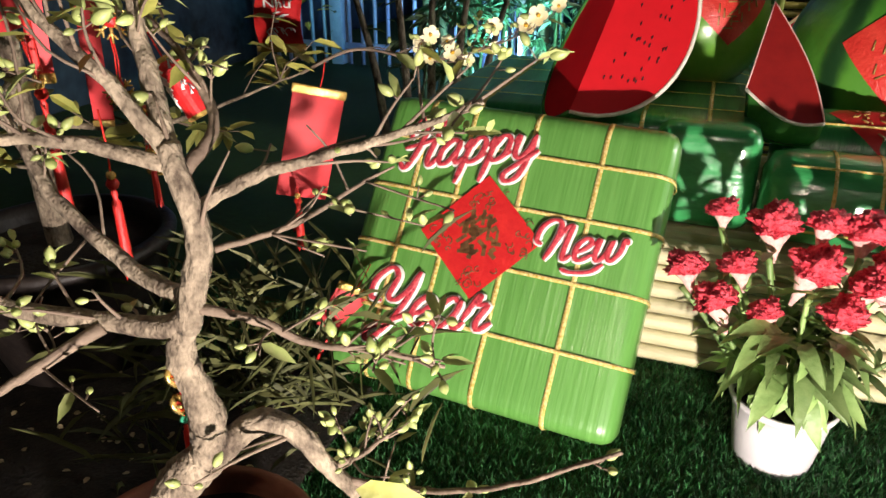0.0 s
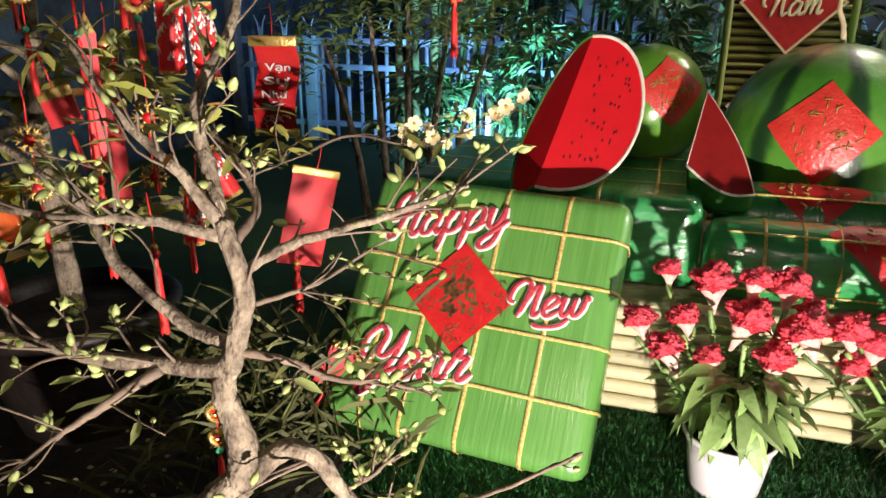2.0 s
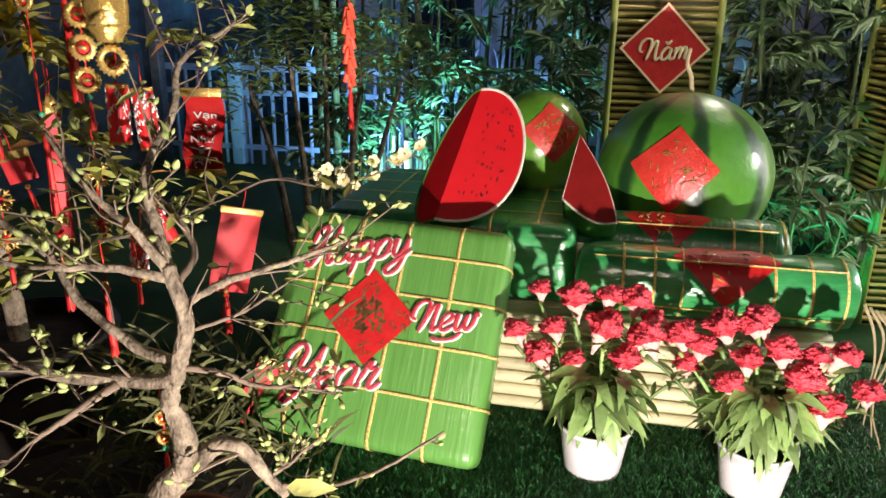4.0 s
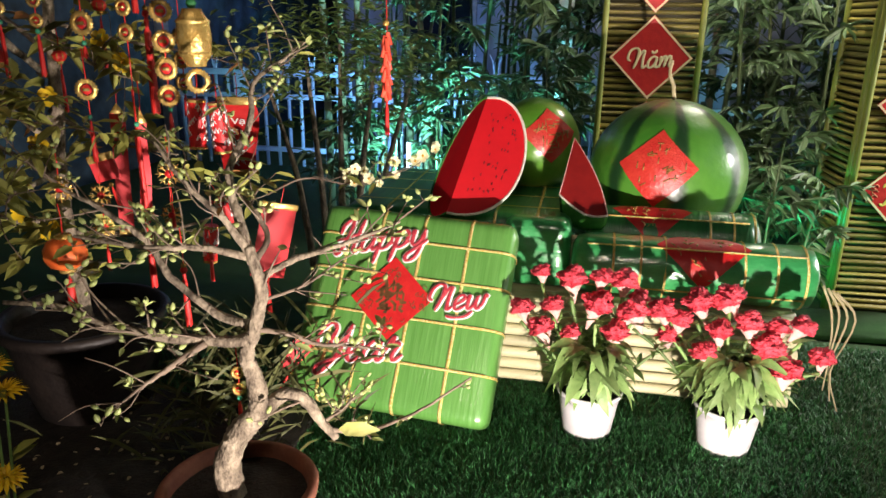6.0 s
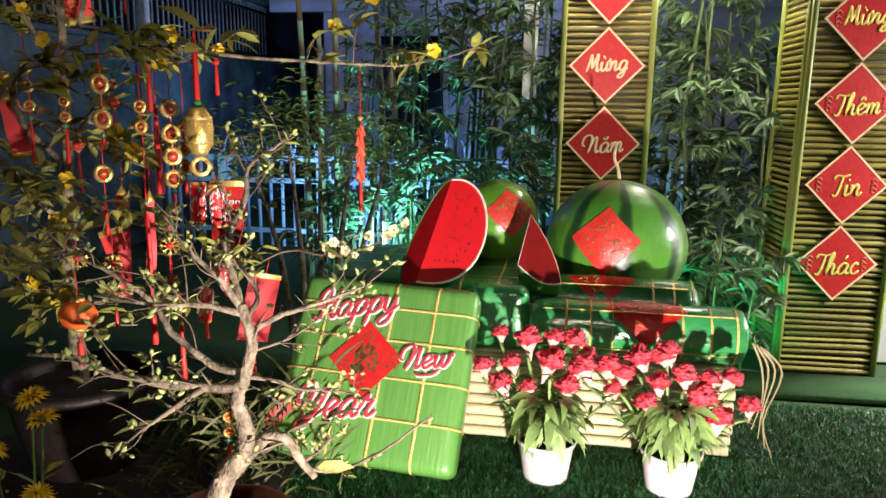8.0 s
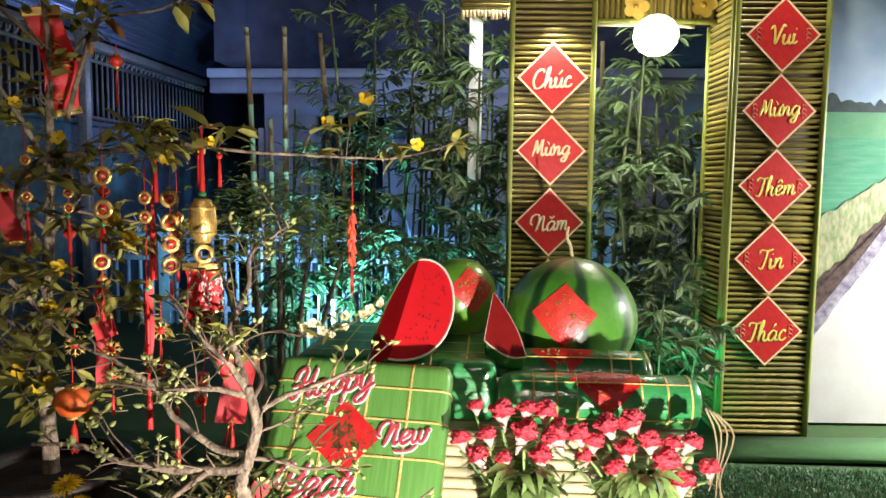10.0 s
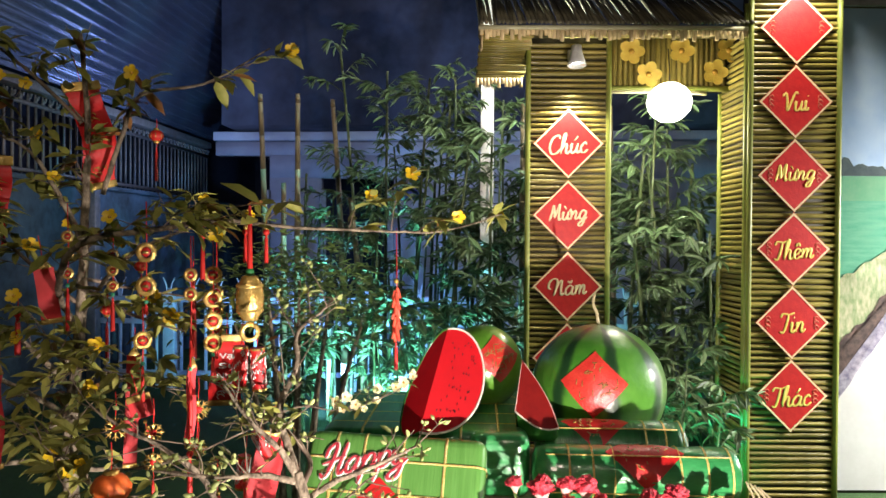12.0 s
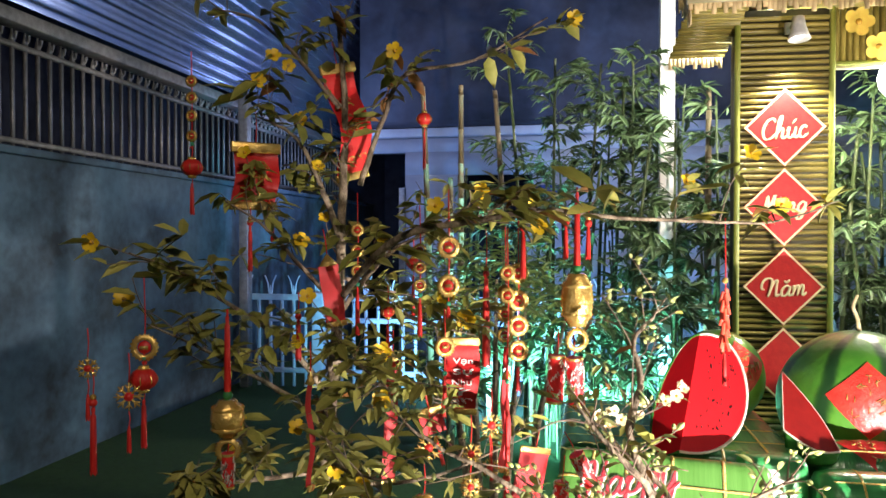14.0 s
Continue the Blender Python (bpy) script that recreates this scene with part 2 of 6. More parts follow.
def part(name, bm, material, parent=None, label="", smooth=True):
    me = bpy.data.meshes.new(name)
    if isinstance(bm, tuple):
        me.from_pydata(bm[0], [], bm[1])
    else:
        bm.to_mesh(me)
        bm.free()
    me.materials.append(material)
    if smooth:
        me.polygons.foreach_set("use_smooth", [True] * len(me.polygons))
    ob = new(name, me)
    ob.parent = parent
    if label:
        ob["label"] = label
    return ob


def share(name, me, parent, m):
    ob = new(name, me)
    ob.parent = parent
    ob.matrix_local = m
    return ob


def thing(name, m, label, category, group="", kind=""):
    ob = new(name)
    ob.empty_display_size = 0.05
    ob.matrix_world = m if isinstance(m, Matrix) else Matrix.Translation(m)
    return tagged(ob, label, category, group, kind)


def box(bm, x0, y0, z0, x1, y1, z1, bev=0.0, seg=2):
    r = bmesh.ops.create_cube(bm, size=1.0)
    bmesh.ops.scale(bm, vec=(x1 - x0, y1 - y0, z1 - z0), verts=r["verts"])
    bmesh.ops.translate(bm, vec=((x0 + x1) / 2, (y0 + y1) / 2, (z0 + z1) / 2), verts=r["verts"])
    if bev:
        es = list({e for v in r["verts"] for e in v.link_edges})
        bmesh.ops.bevel(bm, geom=es, offset=bev, segments=seg, affect="EDGES", profile=0.5)


def boxed(*a, **k):
    bm = bmesh.new()
    box(bm, *a, **k)
    return bm


def smooth_line(pts, step=4):
    pts = [Vector(p) for p in pts]
    if len(pts) < 3:
        return pts
    out = []
    ext = [2 * pts[0] - pts[1]] + pts + [2 * pts[-1] - pts[-2]]
    for i in range(1, len(ext) - 2):
        a, b, c, d = ext[i - 1:i + 3]
        for k in range(step):
            t = k / step
            out.append(0.5 * (2 * b + (c - a) * t + (2 * a - 5 * b + 4 * c - d) * t * t + (3 * b - a - 3 * c + d) * t ** 3))
    return out + [pts[-1]]


def tube(bm, pts, r0, r1, n=7, knob=0.0, cap=True):
    """A tapered limb along a line of points."""
    pts = [Vector(p) for p in pts]
    up = Vector((0.31, 0.2, 0.93))
    rings = []
    for i, p in enumerate(pts):
        d = (pts[min(i + 1, len(pts) - 1)] - pts[max(i - 1, 0)]).normalized()
        a = d.cross(up)
        a = (a if a.length > 1e-3 else d.cross(Vector((1, 0, 0)))).normalized()
        b = d.cross(a)
        r = r0 + (r1 - r0) * i / max(1, len(pts) - 1)
        ring = []
        for k in range(n):
            w = 2 * math.pi * k / n
            q = r * (1 + (knob * noise.noise(p * 23 + Vector((k * 0.8, 0, 0))) if knob else 0))
            ring.append(bm.verts.new(p + a * math.cos(w) * q + b * math.sin(w) * q))
        rings.append(ring)
    for i in range(len(rings) - 1):
        for k in range(n):
            bm.faces.new((rings[i][k], rings[i][(k + 1) % n], rings[i + 1][(k + 1) % n], rings[i + 1][k]))
    if cap:
        bm.faces.new(rings[-1])
        bm.faces.new(rings[0][::-1])


def tubed(pts, r0, r1, n=7, knob=0.0, step=4):
    bm = bmesh.new()
    tube(bm, smooth_line(pts, step), r0, r1, n, knob)
    return bm


def lathe(prof, n=24):
    """A turned body from (radius, height) pairs."""
    bm = bmesh.new()
    rings = []
    for r, z in prof:
        rings.append([bm.verts.new((max(r, 1e-4) * math.cos(2 * math.pi * k / n), max(r, 1e-4) * math.sin(2 * math.pi * k / n), z)) for k in range(n)])
    for i in range(len(rings) - 1):
        for k in range(n):
            bm.faces.new((rings[i][k], rings[i][(k + 1) % n], rings[i + 1][(k + 1) % n], rings[i + 1][k]))
    return bm


LEAF_V = [(0, 0, 0), (0.22, 0.24, 0.05), (0.62, 0.26, 0.02), (1, 0, -0.14), (0.62, -0.26, 0.02), (0.22, -0.24, 0.05), (0.3, 0, -0.01), (0.66, 0, -0.05)]
LEAF_F = [(0, 6, 1), (1, 6, 7, 2), (2, 7, 3), (0, 5, 6), (5, 4, 7, 6), (4, 3, 7)]


def leaf_data(length, width):
    return [(x * length, y * width, z * length) for x, y, z in LEAF_V], LEAF_F


def scatter(template, mats):
    vs, fs = template
    base = np.array([(*v, 1) for v in vs])
    out_v, out_f = [], []
    for i, m in enumerate(mats):
        out_v.append((base @ np.array(m).T)[:, :3])
        o = i * len(vs)
        out_f.extend(tuple(o + k for k in f) for f in fs)
    return (np.concatenate(out_v).tolist() if out_v else [], out_f)


def turn(p, direction, roll=0.0, size=1.0):
    """A pose whose x axis points along direction."""
    d = Vector(direction).normalized()
    q = d.to_track_quat("X", "Z")
    return Matrix.Translation(p) @ q.to_matrix().to_4x4() @ Matrix.Rotation(roll, 4, "X") @ Matrix.Diagonal((size, size, size, 1))


def mesh_of(name, data, material, smooth=True):
    me = bpy.data.meshes.new(name)
    if isinstance(data, tuple):
        me.from_pydata(data[0], [], data[1])
    else:
        data.to_mesh(me)
        data.free()
    me.materials.append(material)
    if smooth:
        me.polygons.foreach_set("use_smooth", [True] * len(me.polygons))
    return me


def words(name, text, height, material, parent, m, depth=0.002, fat=0.0, shear=0.25, width=None, bend=0.0, label=""):
    """Raised lettering as a mesh, centred on m, in its xy plane."""
    cu = bpy.data.curves.new(name, "FONT")
    cu.body, cu.size, cu.extrude, cu.offset, cu.shear = text, height * 1.35, depth, fat, shear
    cu.align_x, cu.align_y, cu.resolution_u = "CENTER", "CENTER", 3
    tmp = new("tmp_text", cu)
    me = bpy.data.meshes.new_from_object(tmp.evaluated_get(bpy.context.evaluated_depsgraph_get()))
    bpy.data.objects.remove(tmp)
    me.name = name
    me.materials.clear()
    me.materials.append(material)
    co = np.empty(len(me.vertices) * 3)
    me.vertices.foreach_get("co", co)
    co = co.reshape(-1, 3)
    if width and len(co):
        co[:, 0] *= width / max(1e-6, np.ptp(co[:, 0]))
    if bend and len(co):
        co[:, 1] += bend * np.sin(co[:, 0] / max(1e-6, np.ptp(co[:, 0])) * math.pi * 2)
    me.vertices.foreach_set("co", co.ravel())
    ob = new(name, me)
    ob.parent = parent
    ob.matrix_local = m
    if label:
        ob["label"] = label
    return ob


# a joined brush script: pen strokes of each letter on a line of x-height 1
GLYPH = {}


def glyph(ch, advance, *strokes):
    GLYPH[ch] = (advance, strokes)


glyph("a", 1.05, ((0.75, 0.85), (0.45, 1.0), (0.1, 0.6), (0.15, 0.1), (0.45, 0.05), (0.75, 0.5), (0.8, 0.95)), ((0.8, 0.95), (0.75, 0.3), (0.9, 0.02), (1.15, 0.25)))
glyph("p", 1.0, ((0.0, 0.6), (0.2, 0.95), (0.15, 0.2), (0.05, -0.8)), ((0.15, 0.5), (0.45, 1.0), (0.8, 0.85), (0.75, 0.25), (0.4, 0.02), (0.15, 0.2)), ((0.6, 0.05), (1.0, 0.35)))
glyph("y", 1.1, ((0.0, 0.7), (0.15, 0.95), (0.15, 0.3), (0.4, 0.05), (0.7, 0.4), (0.8, 0.95)), ((0.8, 0.95), (0.75, 0.0), (0.55, -0.7), (0.15, -0.85), (0.0, -0.55), (0.5, -0.15), (1.1, 0.3)))
glyph("e", 0.8, ((0.0, 0.35), (0.4, 0.5), (0.65, 0.8), (0.4, 1.0), (0.1, 0.7), (0.12, 0.2), (0.4, 0.02), (0.85, 0.3)))
glyph("w", 1.4, ((0.0, 0.7), (0.15, 0.95), (0.15, 0.3), (0.35, 0.03), (0.6, 0.35), (0.7, 0.9), (0.68, 0.3), (0.9, 0.03), (1.15, 0.4), (1.2, 0.95), (1.4, 0.75)))
glyph("r", 0.9, ((0.0, 0.3), (0.2, 1.0), (0.3, 1.15), (0.35, 0.85), (0.65, 0.85), (0.5, 0.3), (0.65, 0.03), (1.0, 0.3)))
glyph("H", 1.4, ((-0.1, 1.2), (0.0, 1.75), (0.4, 2.05), (0.55, 1.6), (0.38, 0.5), (0.1, -0.05), (-0.2, 0.25)), ((1.2, 2.0), (1.08, 1.2), (0.98, 0.3), (1.15, 0.0), (1.4, 0.3)), ((-0.2, 0.8), (0.4, 0.92), (1.25, 1.15)))
glyph("N", 1.3, ((-0.2, 0.7), (-0.5, 0.9), (-0.45, 1.5), (-0.05, 1.8), (0.35, 1.6), (0.35, 0.8), (0.15, 0.0)), ((0.2, 0.3), (0.55, 1.3), (0.85, 1.55), (0.85, 0.8), (0.95, 0.05), (1.25, 0.25)))
glyph("Y", 1.3, ((0.1, 0.75), (-0.35, 0.9), (-0.4, 1.5), (0.0, 1.9), (0.35, 1.6), (0.3, 0.95), (0.6, 0.8), (0.95, 1.2), (1.1, 1.8)), ((1.1, 1.8), (0.98, 0.8), (0.65, -0.1), (0.2, -0.6), (0.05, -0.25), (0.7, 0.1), (1.3, 0.4)))
glyph("C", 1.15, ((1.0, 1.5), (0.8, 1.85), (0.3, 1.6), (0.05, 0.8), (0.3, 0.1), (0.8, 0.1), (1.15, 0.5)))
glyph("h", 0.95, ((0.0, 0.3), (0.35, 1.4), (0.35, 2.0), (0.15, 1.5), (0.1, 0.0)), ((0.12, 0.4), (0.4, 0.95), (0.6, 0.8), (0.58, 0.2), (0.75, 0.02), (1.0, 0.25)))
glyph("u", 1.0, ((0.0, 0.6), (0.15, 0.95), (0.12, 0.25), (0.35, 0.03), (0.65, 0.4), (0.72, 0.95)), ((0.72, 0.95), (0.68, 0.25), (0.85, 0.02), (1.05, 0.25)))
glyph("c", 0.75, ((0.65, 0.8), (0.4, 1.0), (0.1, 0.6), (0.15, 0.12), (0.45, 0.02), (0.8, 0.3)))
glyph("M", 1.4, ((0.0, 0.0), (0.2, 1.0), (0.3, 1.8), (0.45, 1.0), (0.55, 0.3)), ((0.55, 0.3), (0.8, 1.2), (1.0, 1.85), (1.0, 0.9), (1.1, 0.05), (1.35, 0.25)))
glyph("n", 1.0, ((0.0, 0.6), (0.15, 0.95), (0.1, 0.0)), ((0.12, 0.4), (0.45, 0.98), (0.65, 0.75), (0.6, 0.2), (0.75, 0.02), (1.0, 0.3)))
glyph("g", 1.0, ((0.75, 0.85), (0.45, 1.0), (0.1, 0.6), (0.15, 0.1), (0.45, 0.05), (0.75, 0.5), (0.8, 0.95)), ((0.8, 0.95), (0.72, 0.0), (0.5, -0.7), (0.15, -0.75), (0.1, -0.5), (0.5, -0.15), (1.0, 0.2)))
glyph("m", 1.3, ((0.0, 0.6), (0.15, 0.95), (0.1, 0.0)), ((0.12, 0.4), (0.4, 0.98), (0.55, 0.75), (0.5, 0.0)), ((0.52, 0.4), (0.8, 0.98), (0.98, 0.75), (0.93, 0.2), (1.08, 0.02), (1.3, 0.3)))
glyph("V", 1.1, ((-0.2, 1.5), (0.1, 1.85), (0.3, 1.2), (0.45, 0.1), (0.75, 1.0), (1.05, 1.85), (1.3, 1.7)))
glyph("T", 0.95, ((-0.1, 1.5), (0.1, 1.85), (0.7, 1.75), (1.2, 1.9)), ((0.65, 1.75), (0.55, 0.8), (0.35, 0.05), (0.0, 0.15)))
glyph("i", 0.5, ((0.0, 0.6), (0.15, 0.95), (0.12, 0.2), (0.3, 0.02), (0.5, 0.25)), ((0.22, 1.35), (0.30, 1.45)))
ACUTE, GRAVE = ((0.35, 1.25), (0.65, 1.65)), ((0.15, 1.65), (0.45, 1.25))
for accented, plain, marks in (("ú", "u", (ACUTE,)), ("á", "a", (ACUTE,)), ("ừ", "u", (GRAVE, ((0.72, 0.95), (0.95, 1.1), (0.92, 1.3)))),
                               ("ă", "a", (((0.2, 1.5), (0.42, 1.28), (0.68, 1.55)),)), ("ê", "e", (((0.15, 1.25), (0.38, 1.55), (0.62, 1.25)),))):
    glyph(accented, GLYPH[plain][0], *GLYPH[plain][1], *marks)


def script(text, width, shear, tail=()):
    """The pen lines of a word, scaled to a width and centred."""
    lines, x = [], 0.0
    for ch in text:
        adv, strokes = GLYPH[ch]
        for st in strokes:
            lines.append([Vector((px + x + shear * py, py, 0)) for px, py in st])
        x += adv
    if tail:
        lines.append([Vector((px + shear * py, py, 0)) for px, py in tail])
    lo = [min(p[k] for l in lines for p in l) for k in (0, 1)]
    hi = [max(p[k] for l in lines for p in l) for k in (0, 1)]
    f = width / (hi[0] - lo[0])
    mid = Vector(((lo[0] + hi[0]) / 2, (lo[1] + hi[1]) / 2, 0))
    return [smooth_line([(p - mid) * f for p in l], 5) for l in lines]


def brush(lines, w, h):
    """Crowned brush strokes of half width w and height h along pen lines, thick down and thin across."""
    vs, fs = [], []
    for q, line in enumerate(lines):
        n = len(line)
        k0 = len(vs)
        for i, p in enumerate(line):
            d = (line[min(i + 1, n - 1)] - line[max(i - 1, 0)]).normalized()
            s = Vector((-d.y, d.x, 0))
            end = min(1.0, 0.55 + 0.25 * min(i, n - 1 - i))
            ww = w * (0.62 + 0.38 * abs(d.y)) * end
            z = 0.00008 * i + 0.0002 * q
            for f, g in ((-1, 0), (-0.96, 0.75), (-0.5, 0.97), (0.5, 0.97), (0.96, 0.75), (1, 0)):
                vs.append(p + s * ww * f + Vector((0, 0, h * g + z)))
        for i in range(n - 1):
            for j in range(5):
                a = k0 + 6 * i + j
                fs.append((a, a + 6, a + 7, a + 1))
        fs.append(tuple(k0 + j for j in range(6)))
        fs.append(tuple(k0 + 6 * (n - 1) + 5 - j for j in range(6)))
    return [tuple(v) for v in vs], fs


rng = random.Random(7)

# ---- ground ----


def ground_z(v):
    """The yard falls gently towards the gate."""
    t = min(1.0, max(0.0, (v - 1.95) / 1.1))
    return -0.19 * t * t * (3 - 2 * t)


def ground_sheet():
    us = [-60, -20, -9] + [-6 + 0.4 * i for i in range(31)] + [9, 20, 60]
    vs = [-60, -20, -8, -4] + [-3 + 0.4 * i for i in range(11)] + [1.5 + 0.12 * i for i in range(18)] + [4, 5, 7, 12, 25, 80]
    verts = [(u, v, ground_z(v)) for v in vs for u in us]
    n = len(us)
    faces = [(j * n + i, j * n + i + 1, (j + 1) * n + i + 1, (j + 1) * n + i) for j in range(len(vs) - 1) for i in range(n - 1)]
    return verts, faces


ground = part("ground", ground_sheet(), turf_m)
ground.matrix_world = ROT
tagged(ground, "green artificial turf laid over the whole yard", "ground", kind="structure")

BLADE = ([(-0.0016, 0, 0), (0.0016, 0, 0), (0.0013, 0.004, 0.012), (-0.0013, 0.004, 0.012), (0, 0.013, 0.020)], [(0, 1, 2, 3), (3, 2, 4)])


def turf_blades(n, u0, u1, v0, v1, seed):
    r = random.Random(seed)
    ms = []
    for _ in range(n):
        u, v = r.uniform(u0, u1), r.uniform(v0, v1)
        s = r.uniform(0.6, 1.15)
        ms.append(Matrix.Translation((u, v, ground_z(v))) @ Matrix.Rotation(r.uniform(0, 6.28), 4, "Z") @ Matrix.Diagonal((s, s, s, 1)))
    return scatter(BLADE, ms)


for n, u0, u1, v0, v1, sd in ((62000, -0.75, 1.0, 0.7, 1.75, 3), (40000, 0.95, 2.6, 0.8, 2.4, 4), (12000, -1.4, -0.6, 0.3, 1.6, 5)):
    g = part("turf_pile", turf_blades(n, u0, u1, v0, v1, sd), blade_m, smooth=False)
    g.matrix_world = ROT
    tagged(g, "short curled green plastic turf pile on the ground", "turf", kind="stuff")

# lighter turf mat before the gate
bm = bmesh.new()
box(bm, 1.20, 2.46, -0.02, 3.6, 3.04, 0.006)
mt = part("turf_mat", bm, mat_m)
mt.matrix_world = GROT @ Matrix.Translation((0, 2.75, -0.125)) @ Matrix.Rotation(radians(-10), 4, "X") @ Matrix.Translation((0, -2.75, 0))
tagged(mt, "lighter green turf mat laid flat before the gate", "mat", kind="structure")

# ---- walls, fences and buildings round the yard ----
left_wall = thing("wall_west", ROT @ Matrix.Translation((-4.1, 0, -0.19)), "low blue painted plaster wall under an iron railing", "wall", kind="structure")
part("wall_body", boxed(-0.2, -6, 0, 0, 11.0, 2.04, 0.01), bwall_m, left_wall)
part("coping", boxed(-0.22, -6, 2.04, 0.03, 11.0, 2.09, 0.01), bwall_m, left_wall)
railing = thing("iron_railing", ROT @ Matrix.Translation((-4.18, 0, 1.9)), "dark iron railing of close upright bars with spear tips", "railing")
bar_me = mesh_of("bar", boxed(-0.010, -0.010, 0, 0.010, 0.010, 0.68), rail_m)
bm = bmesh.new()
tube(bm, [(0, 0, 0.68), (0, 0, 0.71), (0, 0, 0.74), (0, 0, 0.80)], 0.022, 0.002, 6)
_v = bmesh.ops.create_cone(bm, segments=6, radius1=0.004, radius2=0.012, depth=0.04)
bmesh.ops.translate(bm, vec=(0.03, 0, 0.72), verts=_v["verts"])
_v = bmesh.ops.create_cone(bm, segments=6, radius1=0.004, radius2=0.012, depth=0.04)
bmesh.ops.translate(bm, vec=(0, 0.03, 0.72), verts=_v["verts"])
tip_me = mesh_of("spear_tip", bm, rail_m)
for z in (0.03, 0.64):
    part("rail", boxed(-0.015, 1.5, z, 0.015, 9.5, z + 0.035), rail_m, railing)
for i in range(72):
    y = 1.6 + 0.11 * i
    b = share("bar", bar_me, railing, Matrix.Translation((0, y, 0)))
    share("spear_tip", tip_me, b, Matrix.Identity(4))

canopy = thing("canopy", ROT @ Matrix.Translation((0, 0, 0)), "blue corrugated metal canopy roof on a steel post", "canopy", kind="structure")


def corrugated(u0, u1, v0, v1, z0, z1, pitch=0.074):
    n = int((u1 - u0) / pitch * 6)
    vs, fs = [], []
    for i in range(n + 1):
        u, z = u0 + (u1 - u0) * i / n, z0 + (z1 - z0) * i / n
        w = 0.024 * math.sin(2 * math.pi * i / 6)
        for k in range(2):
            vs += [(u, v0, z + w - 0.004 * k), (u, v1, z + w - 0.004 * k)]
    for i in range(n):
        a = 4 * i
        fs += [(a, a + 1, a + 5, a + 4), (a + 2, a + 6, a + 7, a + 3)]
    return vs, fs


part("roof_sheet", corrugated(-4.05, -3.22, 2.2, 9.3, 2.78, 4.35, 0.048), roofm_m, canopy)
part("beam", boxed(-4.20, 2.2, 2.66, -4.06, 9.3, 2.75, 0.01), iron_m, canopy)
part("post", boxed(-4.0, 5.85, -0.19, -3.9, 5.95, 2.80, 0.01), iron_m, canopy)

# white yard fence with crowned pickets, and its wider gate posts
fence = thing("yard_fence", ROT @ Matrix.Translation((0, 6.0, -0.19)), "white painted metal yard fence with crowned pickets", "fence")
pk_me = mesh_of("picket", boxed(-0.014, -0.014, 0, 0.014, 0.014, 0.90), wfence_m)
cr = bmesh.new()
for sx in (-1, 1):
    tube(cr, smooth_line([(0, 0, 0.9), (0.018 * sx, 0, 0.98), (0.03 * sx, 0, 1.06), (0.062 * sx, 0, 1.13)], 3), 0.011, 0.006, 5)
tube(cr, [(0, 0, 0.9), (0, 0, 0.98), (0, 0, 1.03)], 0.014, 0.004, 5)
cr_me = mesh_of("crown", cr, wfence_m)
for z0, z1 in ((0.14, 0.19), (0.66, 0.71), (0.88, 0.94)):
    part("rail", boxed(-4.05, -0.02, z0, 3.9, 0.02, z1, 0.004), wfence_m, fence)
for i in range(62):
    u = -3.98 + 0.127 * i
    p = share("picket", pk_me, fence, Matrix.Translation((u, 0, 0)))
    if i % 2 == 0:
        share("crown", cr_me, p, Matrix.Identity(4))
for u in (-3.2, -0.6, 2.0):
    part("fence_post", boxed(u - 0.06, -0.06, 0, u + 0.06, 0.06, 0.96, 0.008), wfence_m, fence)

bld = thing("back_building", ROT @ Matrix.Translation((0, 8.0, -0.19)), "pale plaster building with dark openings and a dark upper storey", "building", kind="structure")
for u0, u1 in ((-2.79, -2.13), (-1.18, 6.0)):
    part("wall_panel", boxed(u0, 0, 0, u1, 0.2, 2.31), bldg_m, bld)
part("wall_band", boxed(-2.79, 0, 2.31, 6.0, 0.2, 2.6), bldg_m, bld)
part("wall_band", boxed(-3.5, 0, 2.6, 6.0, 0.2, 2.77), bldg_m, bld)
part("sign_board", boxed(-1.15, -0.03, 2.03, -0.85, -0.004, 2.16), mat("blue sign", (0.04, 0.06, 0.22), None, 10, 0.5), bld)
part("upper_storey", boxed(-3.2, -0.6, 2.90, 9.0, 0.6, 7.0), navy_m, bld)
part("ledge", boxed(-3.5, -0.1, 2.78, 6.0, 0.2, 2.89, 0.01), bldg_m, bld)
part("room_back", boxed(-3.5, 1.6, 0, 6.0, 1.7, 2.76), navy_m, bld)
for u in (-2.83, -2.09, -1.22):
    part("door_frame", boxed(u - 0.04, -0.03, 0, u + 0.04, -0.004, 2.15, 0.005), iron_m, bld)

# dark sheet added to fill the unlit gap left of the building
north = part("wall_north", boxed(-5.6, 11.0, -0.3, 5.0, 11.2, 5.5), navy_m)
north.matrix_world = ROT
tagged(north, "dark backdrop sheet standing for the dark gap beside the building", "wall", kind="structure")
# dark sheet added in place of the unlit space behind the railing
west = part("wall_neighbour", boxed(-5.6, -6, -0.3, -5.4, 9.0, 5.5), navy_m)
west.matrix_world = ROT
tagged(west, "dark backdrop sheet standing for the darkness behind the railing", "wall", kind="structure")
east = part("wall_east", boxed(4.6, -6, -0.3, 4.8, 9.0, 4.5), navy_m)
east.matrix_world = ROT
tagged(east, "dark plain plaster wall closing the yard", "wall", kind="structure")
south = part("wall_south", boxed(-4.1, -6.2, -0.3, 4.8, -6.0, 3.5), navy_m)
south.matrix_world = ROT
tagged(south, "dark plain plaster wall behind the walker", "wall", kind="structure")

